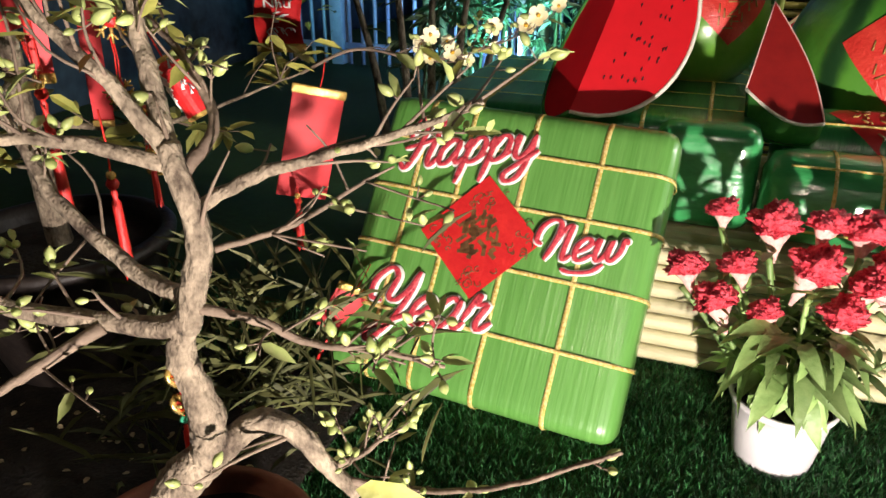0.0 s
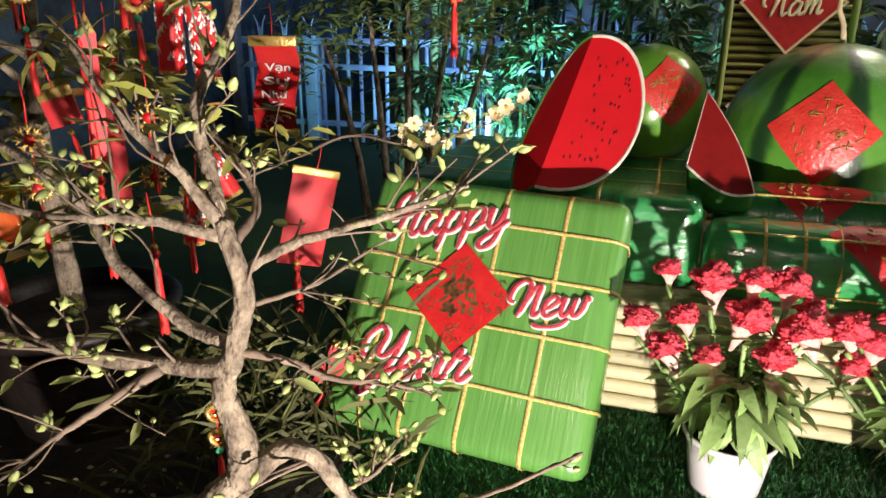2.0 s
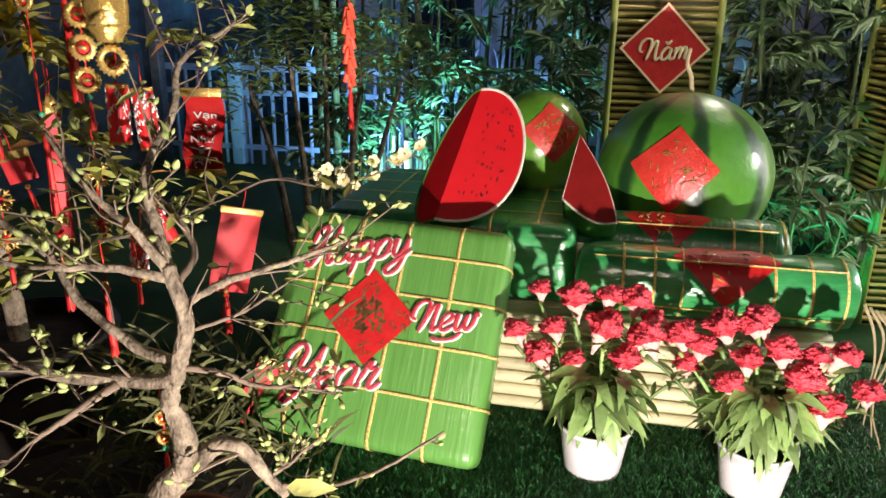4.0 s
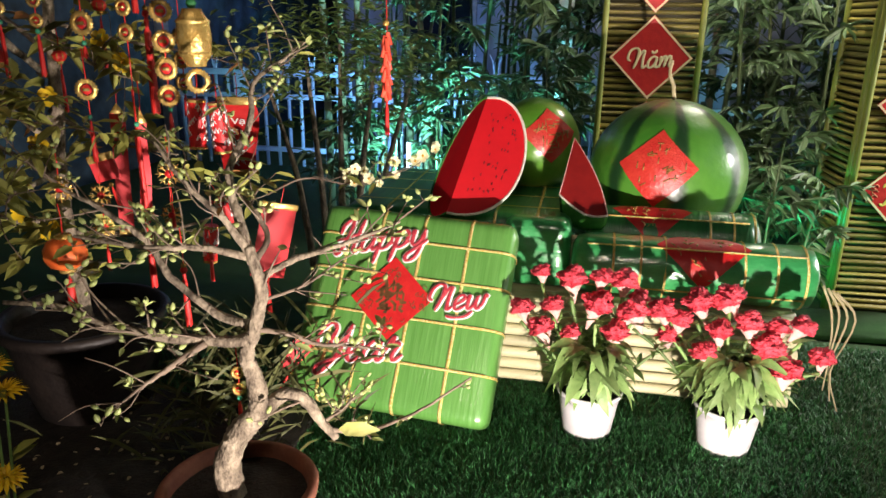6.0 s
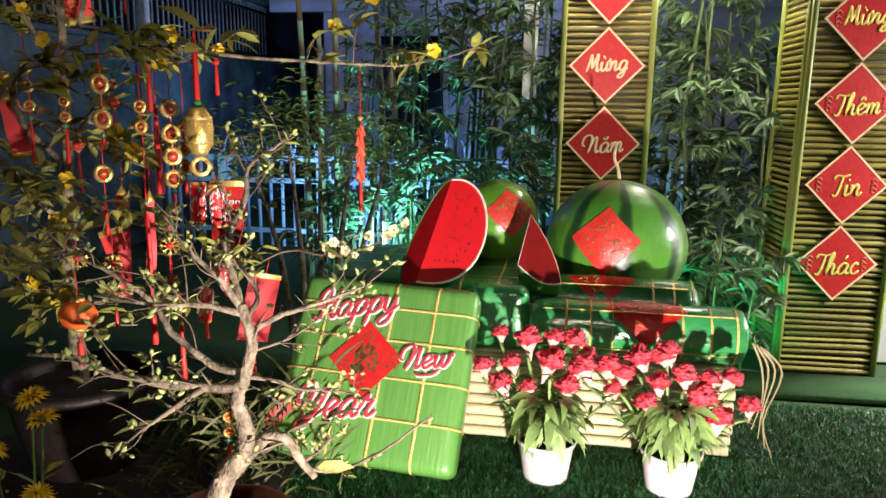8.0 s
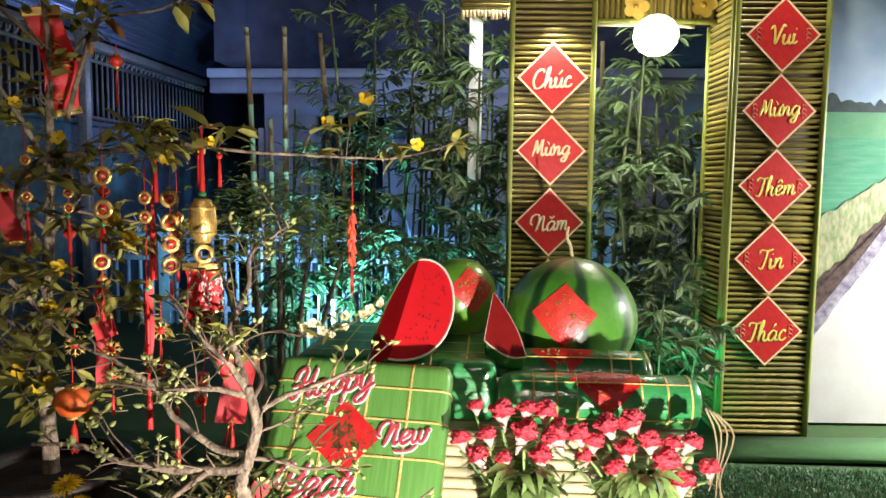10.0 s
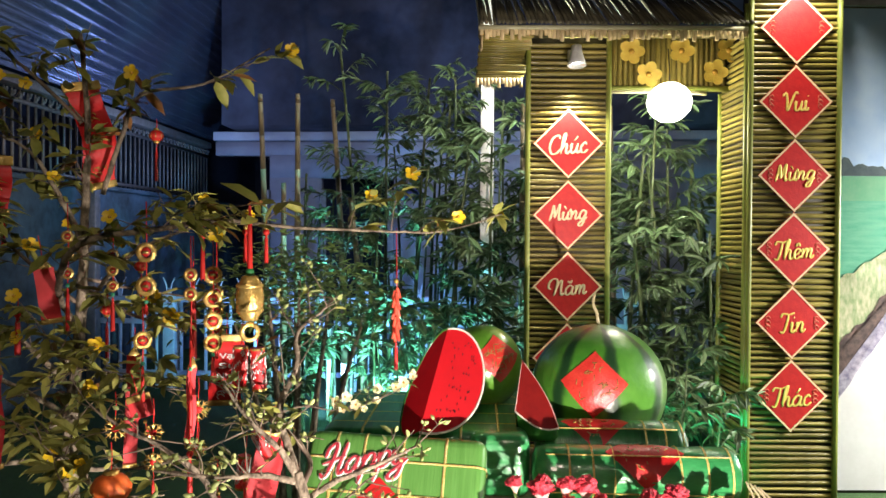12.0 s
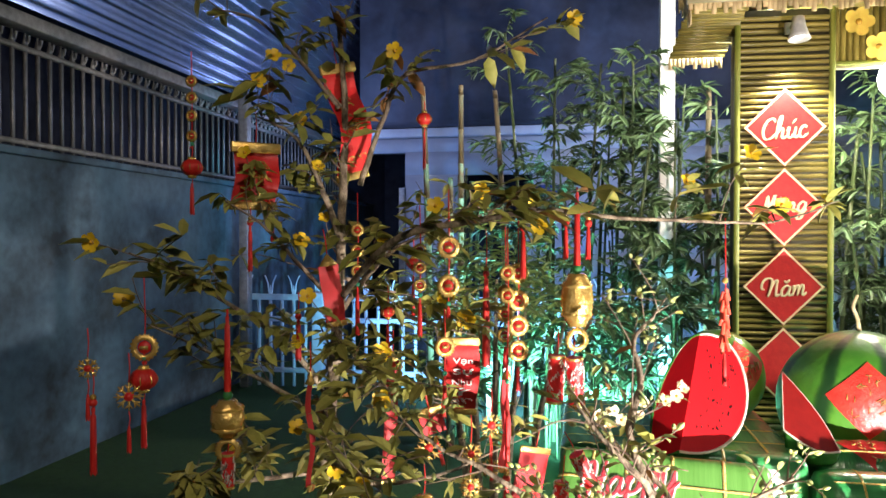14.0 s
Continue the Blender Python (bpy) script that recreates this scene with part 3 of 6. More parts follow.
pole = thing("white_column", Matrix.Translation((1.50, 4.18, -0.19)) @ ROT, "tall square white painted steel column", "column")
part("shaft", boxed(-0.05, -0.05, 0, 0.05, 0.05, 4.6, 0.006), white_m, pole)
part("base_plate", boxed(-0.1, -0.1, 0, 0.1, 0.1, 0.015), iron_m, pole)

# ---- the bench and what lies on it ----
bench = thing("bamboo_bench", ROT @ Matrix.Translation((0.2, 2.1, 0)), "low bench of pale split bamboo slats on the turf", "bench")
sl = bmesh.new()
tube(sl, [(-0.66, 0, 0), (-0.3, 0, 0.001), (0.1, 0, 0.0), (0.69, 0, 0.001)], 0.021, 0.020, 9)
slat_me = mesh_of("slat", sl, pale_m)
for i in range(7):
    share("slat", slat_me, bench, Matrix.Translation((0.003 * (i % 3), -0.42 + 0.002 * (i % 2), 0.026 + 0.044 * i)) @ Matrix.Rotation(0.35 * i, 4, "X"))
for i in range(16):
    share("slat", slat_me, bench, Matrix.Translation((0, -0.40 + 0.052 * i, 0.304)) @ Matrix.Rotation(0.5 * i, 4, "X"))
for u in (-0.6, 0.0, 0.62):
    for v in (-0.375, 0.36):
        part("leg", tubed([(u, v, 0), (u, v, 0.15), (u, v, 0.287)], 0.022, 0.022, 8), pale_m, bench)


def rounded_slab(w, h, d, r, seg=4):
    bm = bmesh.new()
    bmesh.ops.create_cube(bm, size=1.0)
    bmesh.ops.scale(bm, vec=(w, h, d), verts=bm.verts)
    bmesh.ops.bevel(bm, geom=list(bm.edges), offset=r, segments=seg, affect="EDGES", profile=0.6)
    bmesh.ops.subdivide_edges(bm, edges=[e for e in bm.edges if e.calc_length() > 0.15], cuts=14, use_grid_fill=True)
    for v in bm.verts:
        k = v.co * 7
        v.co += v.normal * 0.0008 * noise.noise(k) + v.normal * 0.0004 * noise.noise(k * 4)
    return bm


def square_ring(axis, at, w, h, d, wide, lift=0.0025, r=0.045):
    """A flat ribbon that runs right round a slab, at one place along x (axis 0) or y (axis 1)."""
    a, b = (h / 2 + lift, d / 2 + lift) if axis == 0 else (w / 2 + lift, d / 2 + lift)
    prof = []
    for sx, sy, s in ((1, 1, 0), (-1, 1, 1), (-1, -1, 2), (1, -1, 3)):
        for k in range(5):
            t = (s + k / 4) * math.pi / 2
            prof.append((sx * (a - r) + r * math.cos(t), sy * (b - r) + r * math.sin(t)))
    bm = bmesh.new()
    rings = [[], []]
    for i, (p, q) in enumerate(prof):
        for k, o in enumerate((-wide / 2, wide / 2)):
            c = at + o
            rings[k].append(bm.verts.new((c, p, q) if axis == 0 else (p, c, q)))
    n = len(prof)
    for i in range(n):
        bm.faces.new((rings[0][i], rings[0][(i + 1) % n], rings[1][(i + 1) % n], rings[1][i]))
    bmesh.ops.recalc_face_normals(bm, faces=list(bm.faces))
    bmesh.ops.solidify(bm, geom=list(bm.faces), thickness=-0.0008)
    bmesh.ops.recalc_face_normals(bm, faces=list(bm.faces))
    return bm


def rice_cake(m, w, h, d, material, label, xs, ys, ribbon=0.013):
    t = thing("rice_cake", m, label, "rice cake")
    part("wrapping", rounded_slab(w, h, d, 0.045), material, t)
    for x in xs:
        part("ribbon", square_ring(0, x, w, h, d, 0.0105, 0.0026), gold_m, t)
    for y in ys:
        part("ribbon", square_ring(1, y, w, h, d, 0.0085, 0.0036), gold_m, t)
    return t


# the leaning cake: x along its foot, y up its face, z out of its face
CW = Vector((0.924, -0.383, 0))
CV = Vector((0.214, 0.517, 0.829)).normalized()
CN = CW.cross(CV).normalized()
CO = Vector((0.37, 1.185, 0.072)) - CW * 0.335 + CV * 0.33 - CN * 0.065
CM = Matrix(((CW.x, CV.x, CN.x, CO.x), (CW.y, CV.y, CN.y, CO.y), (CW.z, CV.z, CN.z, CO.z), (0, 0, 0, 1))) @ Matrix.Rotation(radians(-2.0), 4, "Z")
cake = rice_cake(CM, 0.67, 0.665, 0.13, leafwrap_m, "giant green leaf-wrapped rice cake with gold ribbon, leaning",
                 (0.187, 0.03, -0.115, -0.222), (-0.173, -0.03, 0.105, 0.225))


def luck_diamond(name, m, half, label, text=None, ink=ink_m, trim=None, thick=0.0015, height=0.06, shear=0.25, kind_text=True, parent=None, bend=0.0):
    d = thing(name, m, label, "red paper diamond") if parent is None else parent
    bm = boxed(-half * 0.7071, -half * 0.7071, 0, half * 0.7071, half * 0.7071, thick)
    sheet = part("sheet", bm, redp_m, d, smooth=False)
    sheet.matrix_local = Matrix.Rotation(radians(45), 4, "Z")
    if trim:
        s = half * 0.7071
        for k in range(4):
            e = part("border", boxed(-s, s - 0.012, thick, s - 0.012, s - 0.002, thick + 0.0012), trim, d, smooth=False)
            e.matrix_local = Matrix.Rotation(radians(45 + 90 * k), 4, "Z")
    if text:
        word = part("lettering", brush(script(text, half * (0.70 if text[0] in "VT" and len(text) == 3 else 1.08), 0.2), half * 0.033, 0.0012), ink, d)
        word.matrix_local = Matrix.Translation((0, 0, thick + 0.0003)) @ Matrix.Rotation(radians(4), 4, "Z")
    return d


def ornate_print(d, half, z, seed, ink):
    """Gold-brown print: strokes in the middle, curls towards the corners."""
    r = random.Random(seed)
    bm = bmesh.new()
    for i in range(40):
        x, y = r.uniform(-0.30, 0.30) * half, r.uniform(-0.30, 0.34) * half
        l, w = r.uniform(0.10, 0.26) * half, r.uniform(0.022, 0.04) * half
        n0 = len(bm.verts)
        box(bm, -l / 2, -w, z, l / 2, w, z + 0.0006)
        vs = list(bm.verts)[n0:]
        bmesh.ops.rotate(bm, verts=vs, cent=(0, 0, 0), matrix=Matrix.Rotation(r.choice((0, 0, 1.57, 1.57, 0.7, -0.7)), 3, "Z"))
        bmesh.ops.translate(bm, verts=vs, vec=(x, y, 0))
    part("print_mark", bm, ink, d, smooth=False)["kind"] = "stuff"
    bm = bmesh.new()
    for k in range(4):
        for i in range(11):
            a = k * math.pi / 2
            c = Vector((math.cos(a), math.sin(a), 0)) * half * r.uniform(0.46, 0.80) + Vector((-math.sin(a), math.cos(a), 0)) * half * r.uniform(-0.34, 0.34) * (0.5 if i % 2 else 1.0)
            rad = half * r.uniform(0.04, 0.09)
            s0, arc = r.uniform(0, 6), r.uniform(3, 5.5)
            pts = [(c.x + rad * (1 - 0.1 * j) * math.cos(s0 + arc * j / 6), c.y + rad * (1 - 0.1 * j) * math.sin(s0 + arc * j / 6), z) for j in range(7)]
            tube(bm, pts, half * 0.012, half * 0.008, 4)
    part("print_curl", bm, ink, d)["kind"] = "stuff"


d = luck_diamond("luck_diamond", CM @ Matrix.Translation((-0.035, 0.028, 0.0705)) @ Matrix.Rotation(radians(5), 4, "Z"), 0.138, "red paper diamond with gold-brown print on the leaning cake")
ornate_print(d, 0.138, 0.0018, 3, ink_m)


def sign_word(text, m, width, pen, tail=()):
    t = thing("greeting_word", m, "glittery red script word with a white rim on the cake", "lettering")
    lines = script(text, width, 0.34, tail)
    part("backing", brush(lines, pen * 1.78, 0.007), white_m, t, "white rim")
    face = part("lettering", brush(lines, pen, 0.003), redw_m, t)
    face.matrix_local = Matrix.Translation((0, 0, 0.0072))
    return t


sign_word("Happy", CM @ Matrix.Translation((-0.112, 0.217, 0.0665)) @ Matrix.Rotation(radians(13), 4, "Z"), 0.325, 0.0062)
sign_word("New", CM @ Matrix.Translation((0.187, 0.050, 0.0665)) @ Matrix.Rotation(radians(10), 4, "Z"), 0.19, 0.0056, ((1.0, -0.35), (1.5, -0.5), (2.3, -0.45), (2.75, -0.1)))
sign_word("Year", CM @ Matrix.Translation((-0.105, -0.148, 0.0665)) @ Matrix.Rotation(radians(9), 4, "Z"), 0.285, 0.0066)

# the pile behind it
rice_cake(ROT @ Matrix.Translation((-0.285, 2.20, 0.45)), 0.84, 0.76, 0.25, leafdark_m, "large square rice cake lying flat on the bench, shiny dark leaf",
          (-0.25, -0.05, 0.15, 0.3), (-0.25, -0.08, 0.1, 0.26))
blk = thing("rice_cake", ROT @ Matrix.Translation((0.02, 2.03, 0.449)), "film-wrapped dark green rice cake block on the bench", "rice cake")
part("wrapping", rounded_slab(0.24, 0.5, 0.25, 0.05), rollwrap_m, blk)


def rice_roll(m, length, r, material, label, bands, redband=None):
    t = thing("rice_roll", m, label, "rice roll")
    prof = [(0.001, -length / 2), (r * 0.6, -length / 2 + 0.002), (r * 0.93, -length / 2 + 0.02), (r, -length / 2 + 0.06)]
    prof += [(r * (1 + 0.012 * math.sin(i * 1.7)), -length / 2 + 0.06 + (length - 0.12) * i / 14) for i in range(1, 14)]
    prof += [(r, length / 2 - 0.06), (r * 0.93, length / 2 - 0.02), (r * 0.6, length / 2 - 0.002), (0.001, length / 2)]
    bm = lathe(prof, 28)
    bmesh.ops.rotate(bm, verts=bm.verts, cent=(0, 0, 0), matrix=Matrix.Rotation(radians(90), 3, "Y"))
    for v in bm.verts:
        v.co += v.normal * 0.004 * noise.noise(v.co * 12)
    part("wrapping", bm, material, t)
    for x in bands:
        b = lathe([(r * 1.012, -0.004), (r * 1.028, 0), (r * 1.012, 0.004)], 28)
        bmesh.ops.rotate(b, verts=b.verts, cent=(0, 0, 0), matrix=Matrix.Rotation(radians(90), 3, "Y"))
        bmesh.ops.translate(b, verts=b.verts, vec=(x, 0, 0))
        part("string", b, gold_m, t)
    for w in (2.2, 3.6):
        part("string", tubed([(-length / 2 + 0.05, r * 1.03 * math.cos(w), r * 1.03 * math.sin(w)), (0, r * 1.035 * math.cos(w), r * 1.035 * math.sin(w)), (length / 2 - 0.05, r * 1.03 * math.cos(w), r * 1.03 * math.sin(w))], 0.003, 0.003, 5), gold_m, t)
    return t


def curved_diamond(t, r, x, ang, half, seed):
    """A red diamond wrapped round a roll that lies along x."""
    n = 12
    vs, fs = [], []
    for j in range(n + 1):
        f = -1 + 2 * j / n
        wdt = half * (1 - abs(f)) + 0.0005
        a = ang + f * half / r
        for i in range(5):
            xx = x + wdt * (-1 + i / 2)
            vs.append((xx, -r * 1.02 * math.cos(a), r * 1.02 * math.sin(a)))
    for j in range(n):
        for i in range(4):
            k = 5 * j + i
            fs.append((k, k + 1, k + 6, k + 5))
    part("paper_diamond", (vs, fs), redp_m, t, "red paper diamond with gold print")
    r2 = random.Random(seed)
    bm = bmesh.new()
    for i in range(60):
        f, g = r2.uniform(-0.75, 0.75), r2.uniform(-0.75, 0.7)
        if abs(f) + abs(g) > 0.75:
            continue
        xx = x + g * half
        a = ang + f * half / r
        l = r2.uniform(-0.02, 0.02)
        tube(bm, [(xx, -r * 1.03 * math.cos(a), r * 1.03 * math.sin(a)), (xx + l, -r * 1.03 * math.cos(a + 0.1), r * 1.03 * math.sin(a + 0.1))], 0.003, 0.002, 4)
    part("print_mark", bm, print_m, t)["kind"] = "stuff"


roll = rice_roll(ROT @ Matrix.Translation((0.545, 1.80, 0.432)), 0.80, 0.106, rollwrap_m, "long rice roll in shiny film over green leaf", (-0.26, -0.17, -0.09, 0.16, 0.26, 0.35))
curved_diamond(roll, 0.106, 0.03, 1.10, 0.15, 4)
roll2 = rice_roll(ROT @ Matrix.Translation((0.50, 2.005, 0.482)), 0.60, 0.104, leafdark_m, "second rice roll in dark leaf behind the first", (0.12, 0.2, 0.27))
curved_diamond(roll2, 0.104, -0.08, 1.35, 0.14, 8)
rice_roll(ROT @ Matrix.Translation((0.50, 2.24, 0.42)), 0.62, 0.095, leafdark_m, "third dark rice roll under the big melon", (-0.2, 0.2))
# dry leaf ties hanging off the roll's end
for k in range(4):
    r = random.Random(60 + k)
    x = 0.965 + 0.008 * k
    tie = thing("dry_leaf_tie", ROT @ Matrix.Translation((x, 1.77 - 0.02 * k, 0.40)), "dry straw-coloured leaf tie hanging from the roll", "leaf tie", "leaf ties")
    pts = [(0, 0, 0.02), (0.03 + 0.01 * k, -0.03, -0.06), (0.035 - 0.01 * k, -0.06, -0.17 - 0.02 * k), (0.0 + 0.012 * k, -0.09, -0.28 - 0.025 * k)]
    part("strip", tubed(pts, 0.0048, 0.002, 5), stem_m, tie)


def melon_wedge(name, top, low, right, left, label, flesh, bulge, seeds, seedbox):
    """A cut melon piece: two flat red faces that meet along the ridge from top to low, and the rind behind them."""
    top, low, right, left = map(Vector, (top, low, right, left))
    mid = (top + low) / 2
    base = Vector((mid.x, mid.y, min(low.z, right.z, left.z)))
    t = thing(name, base, label, "watermelon")
    n = 22

    def arc(side):
        out = []
        half = (top - low) / 2
        for i in range(n + 1):
            a = math.pi * i / n
            out.append(mid + half * (math.cos(a) + 0.09 * math.sin(2 * a)) + (side - mid) * (math.sin(a) - 0.09 * math.sin(2 * a)) - base)
        return out

    ra, la = arc(right), arc(left)
    for side, name2 in ((ra, "flesh"), (la, "flesh")):
        bm = bmesh.new()
        vs = [bm.verts.new(p) for p in side]
        bm.faces.new(vs)
        part(name2, bm, flesh, t, smooth=False)
        bm = bmesh.new()
        tube(bm, side, 0.0052, 0.0052, 6)
        # the left rim takes the shade-darkened rind colour, not the pale one
        part("rim", bm, rim_m if side is ra else shadedrind_m, t)
    bm = bmesh.new()
    m = 12
    rings = []
    for j in range(m + 1):
        f = j / m
        ring = []
        for i in range(n + 1):
            p = ra[i].lerp(la[i], f)
            s = math.sin(math.pi * i / n) * math.sin(math.pi * f)
            ring.append(bm.verts.new(p + bulge * s))
        rings.append(ring)
    for j in range(m):
        for i in range(n):
            bm.faces.new((rings[j][i], rings[j][i + 1], rings[j + 1][i + 1], rings[j + 1][i]))
    bmesh.ops.remove_doubles(bm, verts=bm.verts, dist=0.0005)
    part("rind", bm, rind_m, t)
    nrm = (right - mid).cross(top - low).normalized()
    if nrm.y > 0:
        nrm = -nrm
    r = random.Random(5)
    sv = ([(-1, 0, 0), (0, -0.5, 0.35), (1, 0, 0), (0, 0.5, 0.35), (0, 0, -0.3)], [(0, 1, 3), (1, 2, 3), (0, 4, 1), (1, 4, 2), (2, 4, 3), (3, 4, 0)])
    me = mesh_of("seed", sv, black_m)
    for i in range(seeds):
        a, b = r.uniform(*seedbox[0]), r.uniform(*seedbox[1])
        p = mid + (top - low) / 2 * a + (right - mid) * b * math.sqrt(max(0, 1 - a * a)) - base + nrm * 0.003
        q = (top - low).to_track_quat("X", "Z").to_matrix().to_4x4()
        share("seed", me, t, Matrix.Translation(p) @ q @ Matrix.Diagonal((0.007, 0.005, 0.005, 1)))
    return t


melon_wedge("melon_half", (0.487, 1.91, 0.970), (0.318, 1.74, 0.592), (0.604, 1.79, 0.765), (0.322, 1.93, 0.712), "cut half watermelon, red flesh with black seeds, standing on the cakes", flesh_m, Vector((0.10, 0.12, -0.05)), 42, ((-0.6, 0.75), (0.25, 0.8)))


def sector(name, apex, a, b, back, label):
    """A cone-shaped melon slice with a rounded rind foot."""
    apex, a, b, back = map(Vector, (apex, a, b, back))
    base = Vector((a.x, a.y, min(a.z, b.z) - 0.07))
    t = thing(name, base, label, "watermelon")
    n = 14

    def arc(p, q, sag):
        return [p.lerp(q, i / n) + sag * math.sin(math.pi * i / n) - base for i in range(n + 1)]

    sag = ((a + b) / 2 - apex).normalized() * 0.036
    f1, f2, f3 = arc(a, b, sag), arc(a, back, sag * 0.8), arc(back, b, sag * 0.8)
    for k, f in enumerate((f1, f2)):
        bm = bmesh.new()
        far = f[-1]
        bow = (far - f[0]).normalized() * (0.026 if k == 0 else 0.0)
        side = [(apex - base).lerp(far, i / 8) + bow * math.sin(math.pi * i / 8) for i in range(8)]
        bm.faces.new([bm.verts.new(p) for p in side] + [bm.verts.new(p) for p in f[::-1]])
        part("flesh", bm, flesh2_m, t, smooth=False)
        bm = bmesh.new()
        tube(bm, f, 0.0040, 0.0040, 6)
        part("rim", bm, rim_m, t)
        if k == 0:
            part("rim", tubed(side + [far], 0.0014, 0.0022, 5, step=2), neck_m, t)
    part("rim", tubed([apex - base, (apex - base).lerp(a - base, 0.5), a - base], 0.0014, 0.0022, 5), neck_m, t)
    bm = bmesh.new()
    cen = (a + b + back) / 3 - base
    ctr = Vector((cen.x, cen.y, 0.0))
    rings = [[bm.verts.new(p) for p in f1 + f3[::-1][1:] + f2[::-1][1:-1]]]
    top_ring = [v.co.copy() for v in rings[0]]
    for fz, fr in ((0.5, 0.94), (0.85, 0.72), (1.0, 0.4)):
        rings.append([bm.verts.new(Vector((ctr.x + (p.x - ctr.x) * fr, ctr.y + (p.y - ctr.y) * fr, p.z * (1 - fz)))) for p in top_ring])
    k = len(top_ring)
    for j in range(3):
        for i in range(k):
            bm.faces.new((rings[j][i], rings[j + 1][i], rings[j + 1][(i + 1) % k], rings[j][(i + 1) % k]))
    bm.faces.new(rings[3])
    part("rind", bm, shadedrind_m, t)
    bm = bmesh.new()
    bm.faces.new([bm.verts.new(apex - base)] + [bm.verts.new(p) for p in f3])
    part("rind", bm, shadedrind_m, t, smooth=False)
    return t


sector("melon_slice", (0.828, 1.915, 0.822), (0.735, 1.770, 0.640), (0.887, 1.675, 0.582), (0.93, 1.86, 0.60), "narrow watermelon slice under clear film on the rolls")


def whole_melon(m, rx, rz, label, facets, cut, skin, stem):
    t = thing("whole_melon", m, label, "watermelon")
    bm = bmesh.new()
    bmesh.ops.create_uvsphere(bm, u_segments=facets, v_segments=24, radius=1.0)
    for v in bm.verts:
        lobe = 1 + (0.008 * math.cos(8 * math.atan2(v.co.y, v.co.x)) if facets > 20 else 0)
        z = max(v.co.z, cut)
        v.co = Vector((v.co.x * rx * lobe, v.co.y * rx * lobe, (z - cut) * rz))
    part("rind", bm, skin, t)
    if stem:
        h = (1 - cut) * rz
        part("stem", tubed([(0, 0, h - 0.01), (-0.01, -0.01, h + 0.05), (-0.03, -0.015, h + 0.10), (-0.03, -0.06, h + 0.15)], 0.009, 0.006, 7, 0.3), stem_m, t)
    return t


bigm = Matrix.Translation(dw(0.50, 2.38, 0.43)) @ ROT
big = whole_melon(bigm, 0.312, 0.30, "big glossy fibreglass watermelon with dark stripes on the rolls", 48, -0.72, striped_rind(8), True)
small = whole_melon(Matrix.Translation(dw(-0.045, 2.42, 0.572)) @ ROT @ Matrix.Rotation(0.4, 4, "Z"), 0.19, 0.20, "smaller faceted green watermelon behind the cut half", 14, -0.80, lime_m, False)


def melon_paper(t, rx, rz, cut, yaw, pitch, half, seed):
    n = 8
    vs, fs = [], []
    for j in range(n + 1):
        for i in range(n + 1):
            a, b = (-1 + 2 * i / n) * half * 0.7071, (-1 + 2 * j / n) * half * 0.7071
            x, y = (a - b) * 0.7071, (a + b) * 0.7071
            w, th = yaw + x / rx / math.cos(pitch), pitch + y / rz
            p = Vector((math.cos(th) * math.cos(w) * rx, math.cos(th) * math.sin(w) * rx, (max(math.sin(th), cut) - cut) * rz)) * 1.0
            c = Vector((0, 0, -cut * rz))
            vs.append(c + (p - c) * 1.012)
    for j in range(n):
        for i in range(n):
            k = j * (n + 1) + i
            fs.append((k, k + 1, k + n + 2, k + n + 1))
    part("paper_diamond", (vs, fs), mat("red paper gloss", (0.62, 0.03, 0.025), (0.72, 0.06, 0.04), 25, 0.35, 0.35, coat=0.6), t, "red paper diamond with gold print under film")
    r = random.Random(seed)
    bm = bmesh.new()
    for i in range(70):
        x, y = r.uniform(-0.75, 0.75) * half, r.uniform(-0.75, 0.75) * half
        if abs(x) + abs(y) > 0.76 * half or (i > 34 and max(abs(x), abs(y)) > 0.34 * half):
            continue
        pts = []
        a0 = r.choice((0, 1.57, 0.6))
        for s in (-1, 1):
            w, th = yaw + (x + s * 0.012 * math.cos(a0)) / rx / math.cos(pitch), pitch + (y + s * 0.012 * math.sin(a0)) / rz
            p = Vector((math.cos(th) * math.cos(w) * rx, math.cos(th) * math.sin(w) * rx, (math.sin(th) - cut) * rz))
            c = Vector((0, 0, -cut * rz))
            pts.append(c + (p - c) * 1.02)
        tube(bm, pts, 0.0028, 0.0018, 4)
    part("print_mark", bm, print_m, t)["kind"] = "stuff"


melon_paper(big, 0.312, 0.30, -0.72, radians(-103), radians(15), 0.15, 2)
melon_paper(small, 0.19, 0.20, -0.80, radians(-88), radians(22), 0.12, 6)

# ---- cockscomb pots ----


def comb_mesh(seed, w):
    """A crinkled fan-shaped flower comb."""
    r = random.Random(seed)
    bm = bmesh.new()
    bmesh.ops.create_icosphere(bm, subdivisions=5, radius=1.0)
    off = Vector((seed * 3.1, 0, 0))
    for v in bm.verts:
        d = v.co.copy()
        k = 0.82 + 0.42 * noise.noise(d * 1.7 + off) + 0.34 * abs(noise.noise(d * 5 + off)) + 0.20 * abs(noise.noise(d * 13 + off)) + 0.08 * noise.noise(d * 30 + off)
        z = d.z * 0.85 if d.z > 0 else d.z * 0.30
        v.co = Vector((d.x * w * 0.9 * k, d.y * w * 0.74 * k, z * w * k + 0.25 * w * (abs(d.x) ** 2) * -0.6))
    return bm


COMBS = [mesh_of("comb", comb_mesh(s, 0.039), comb_m) for s in range(4)]
NECK = mesh_of("neck", lathe([(0.004, -0.055), (0.009, -0.04), (0.017, -0.025), (0.028, -0.012), (0.033, -0.002), (0.02, 0.004)], 12), neck_m)


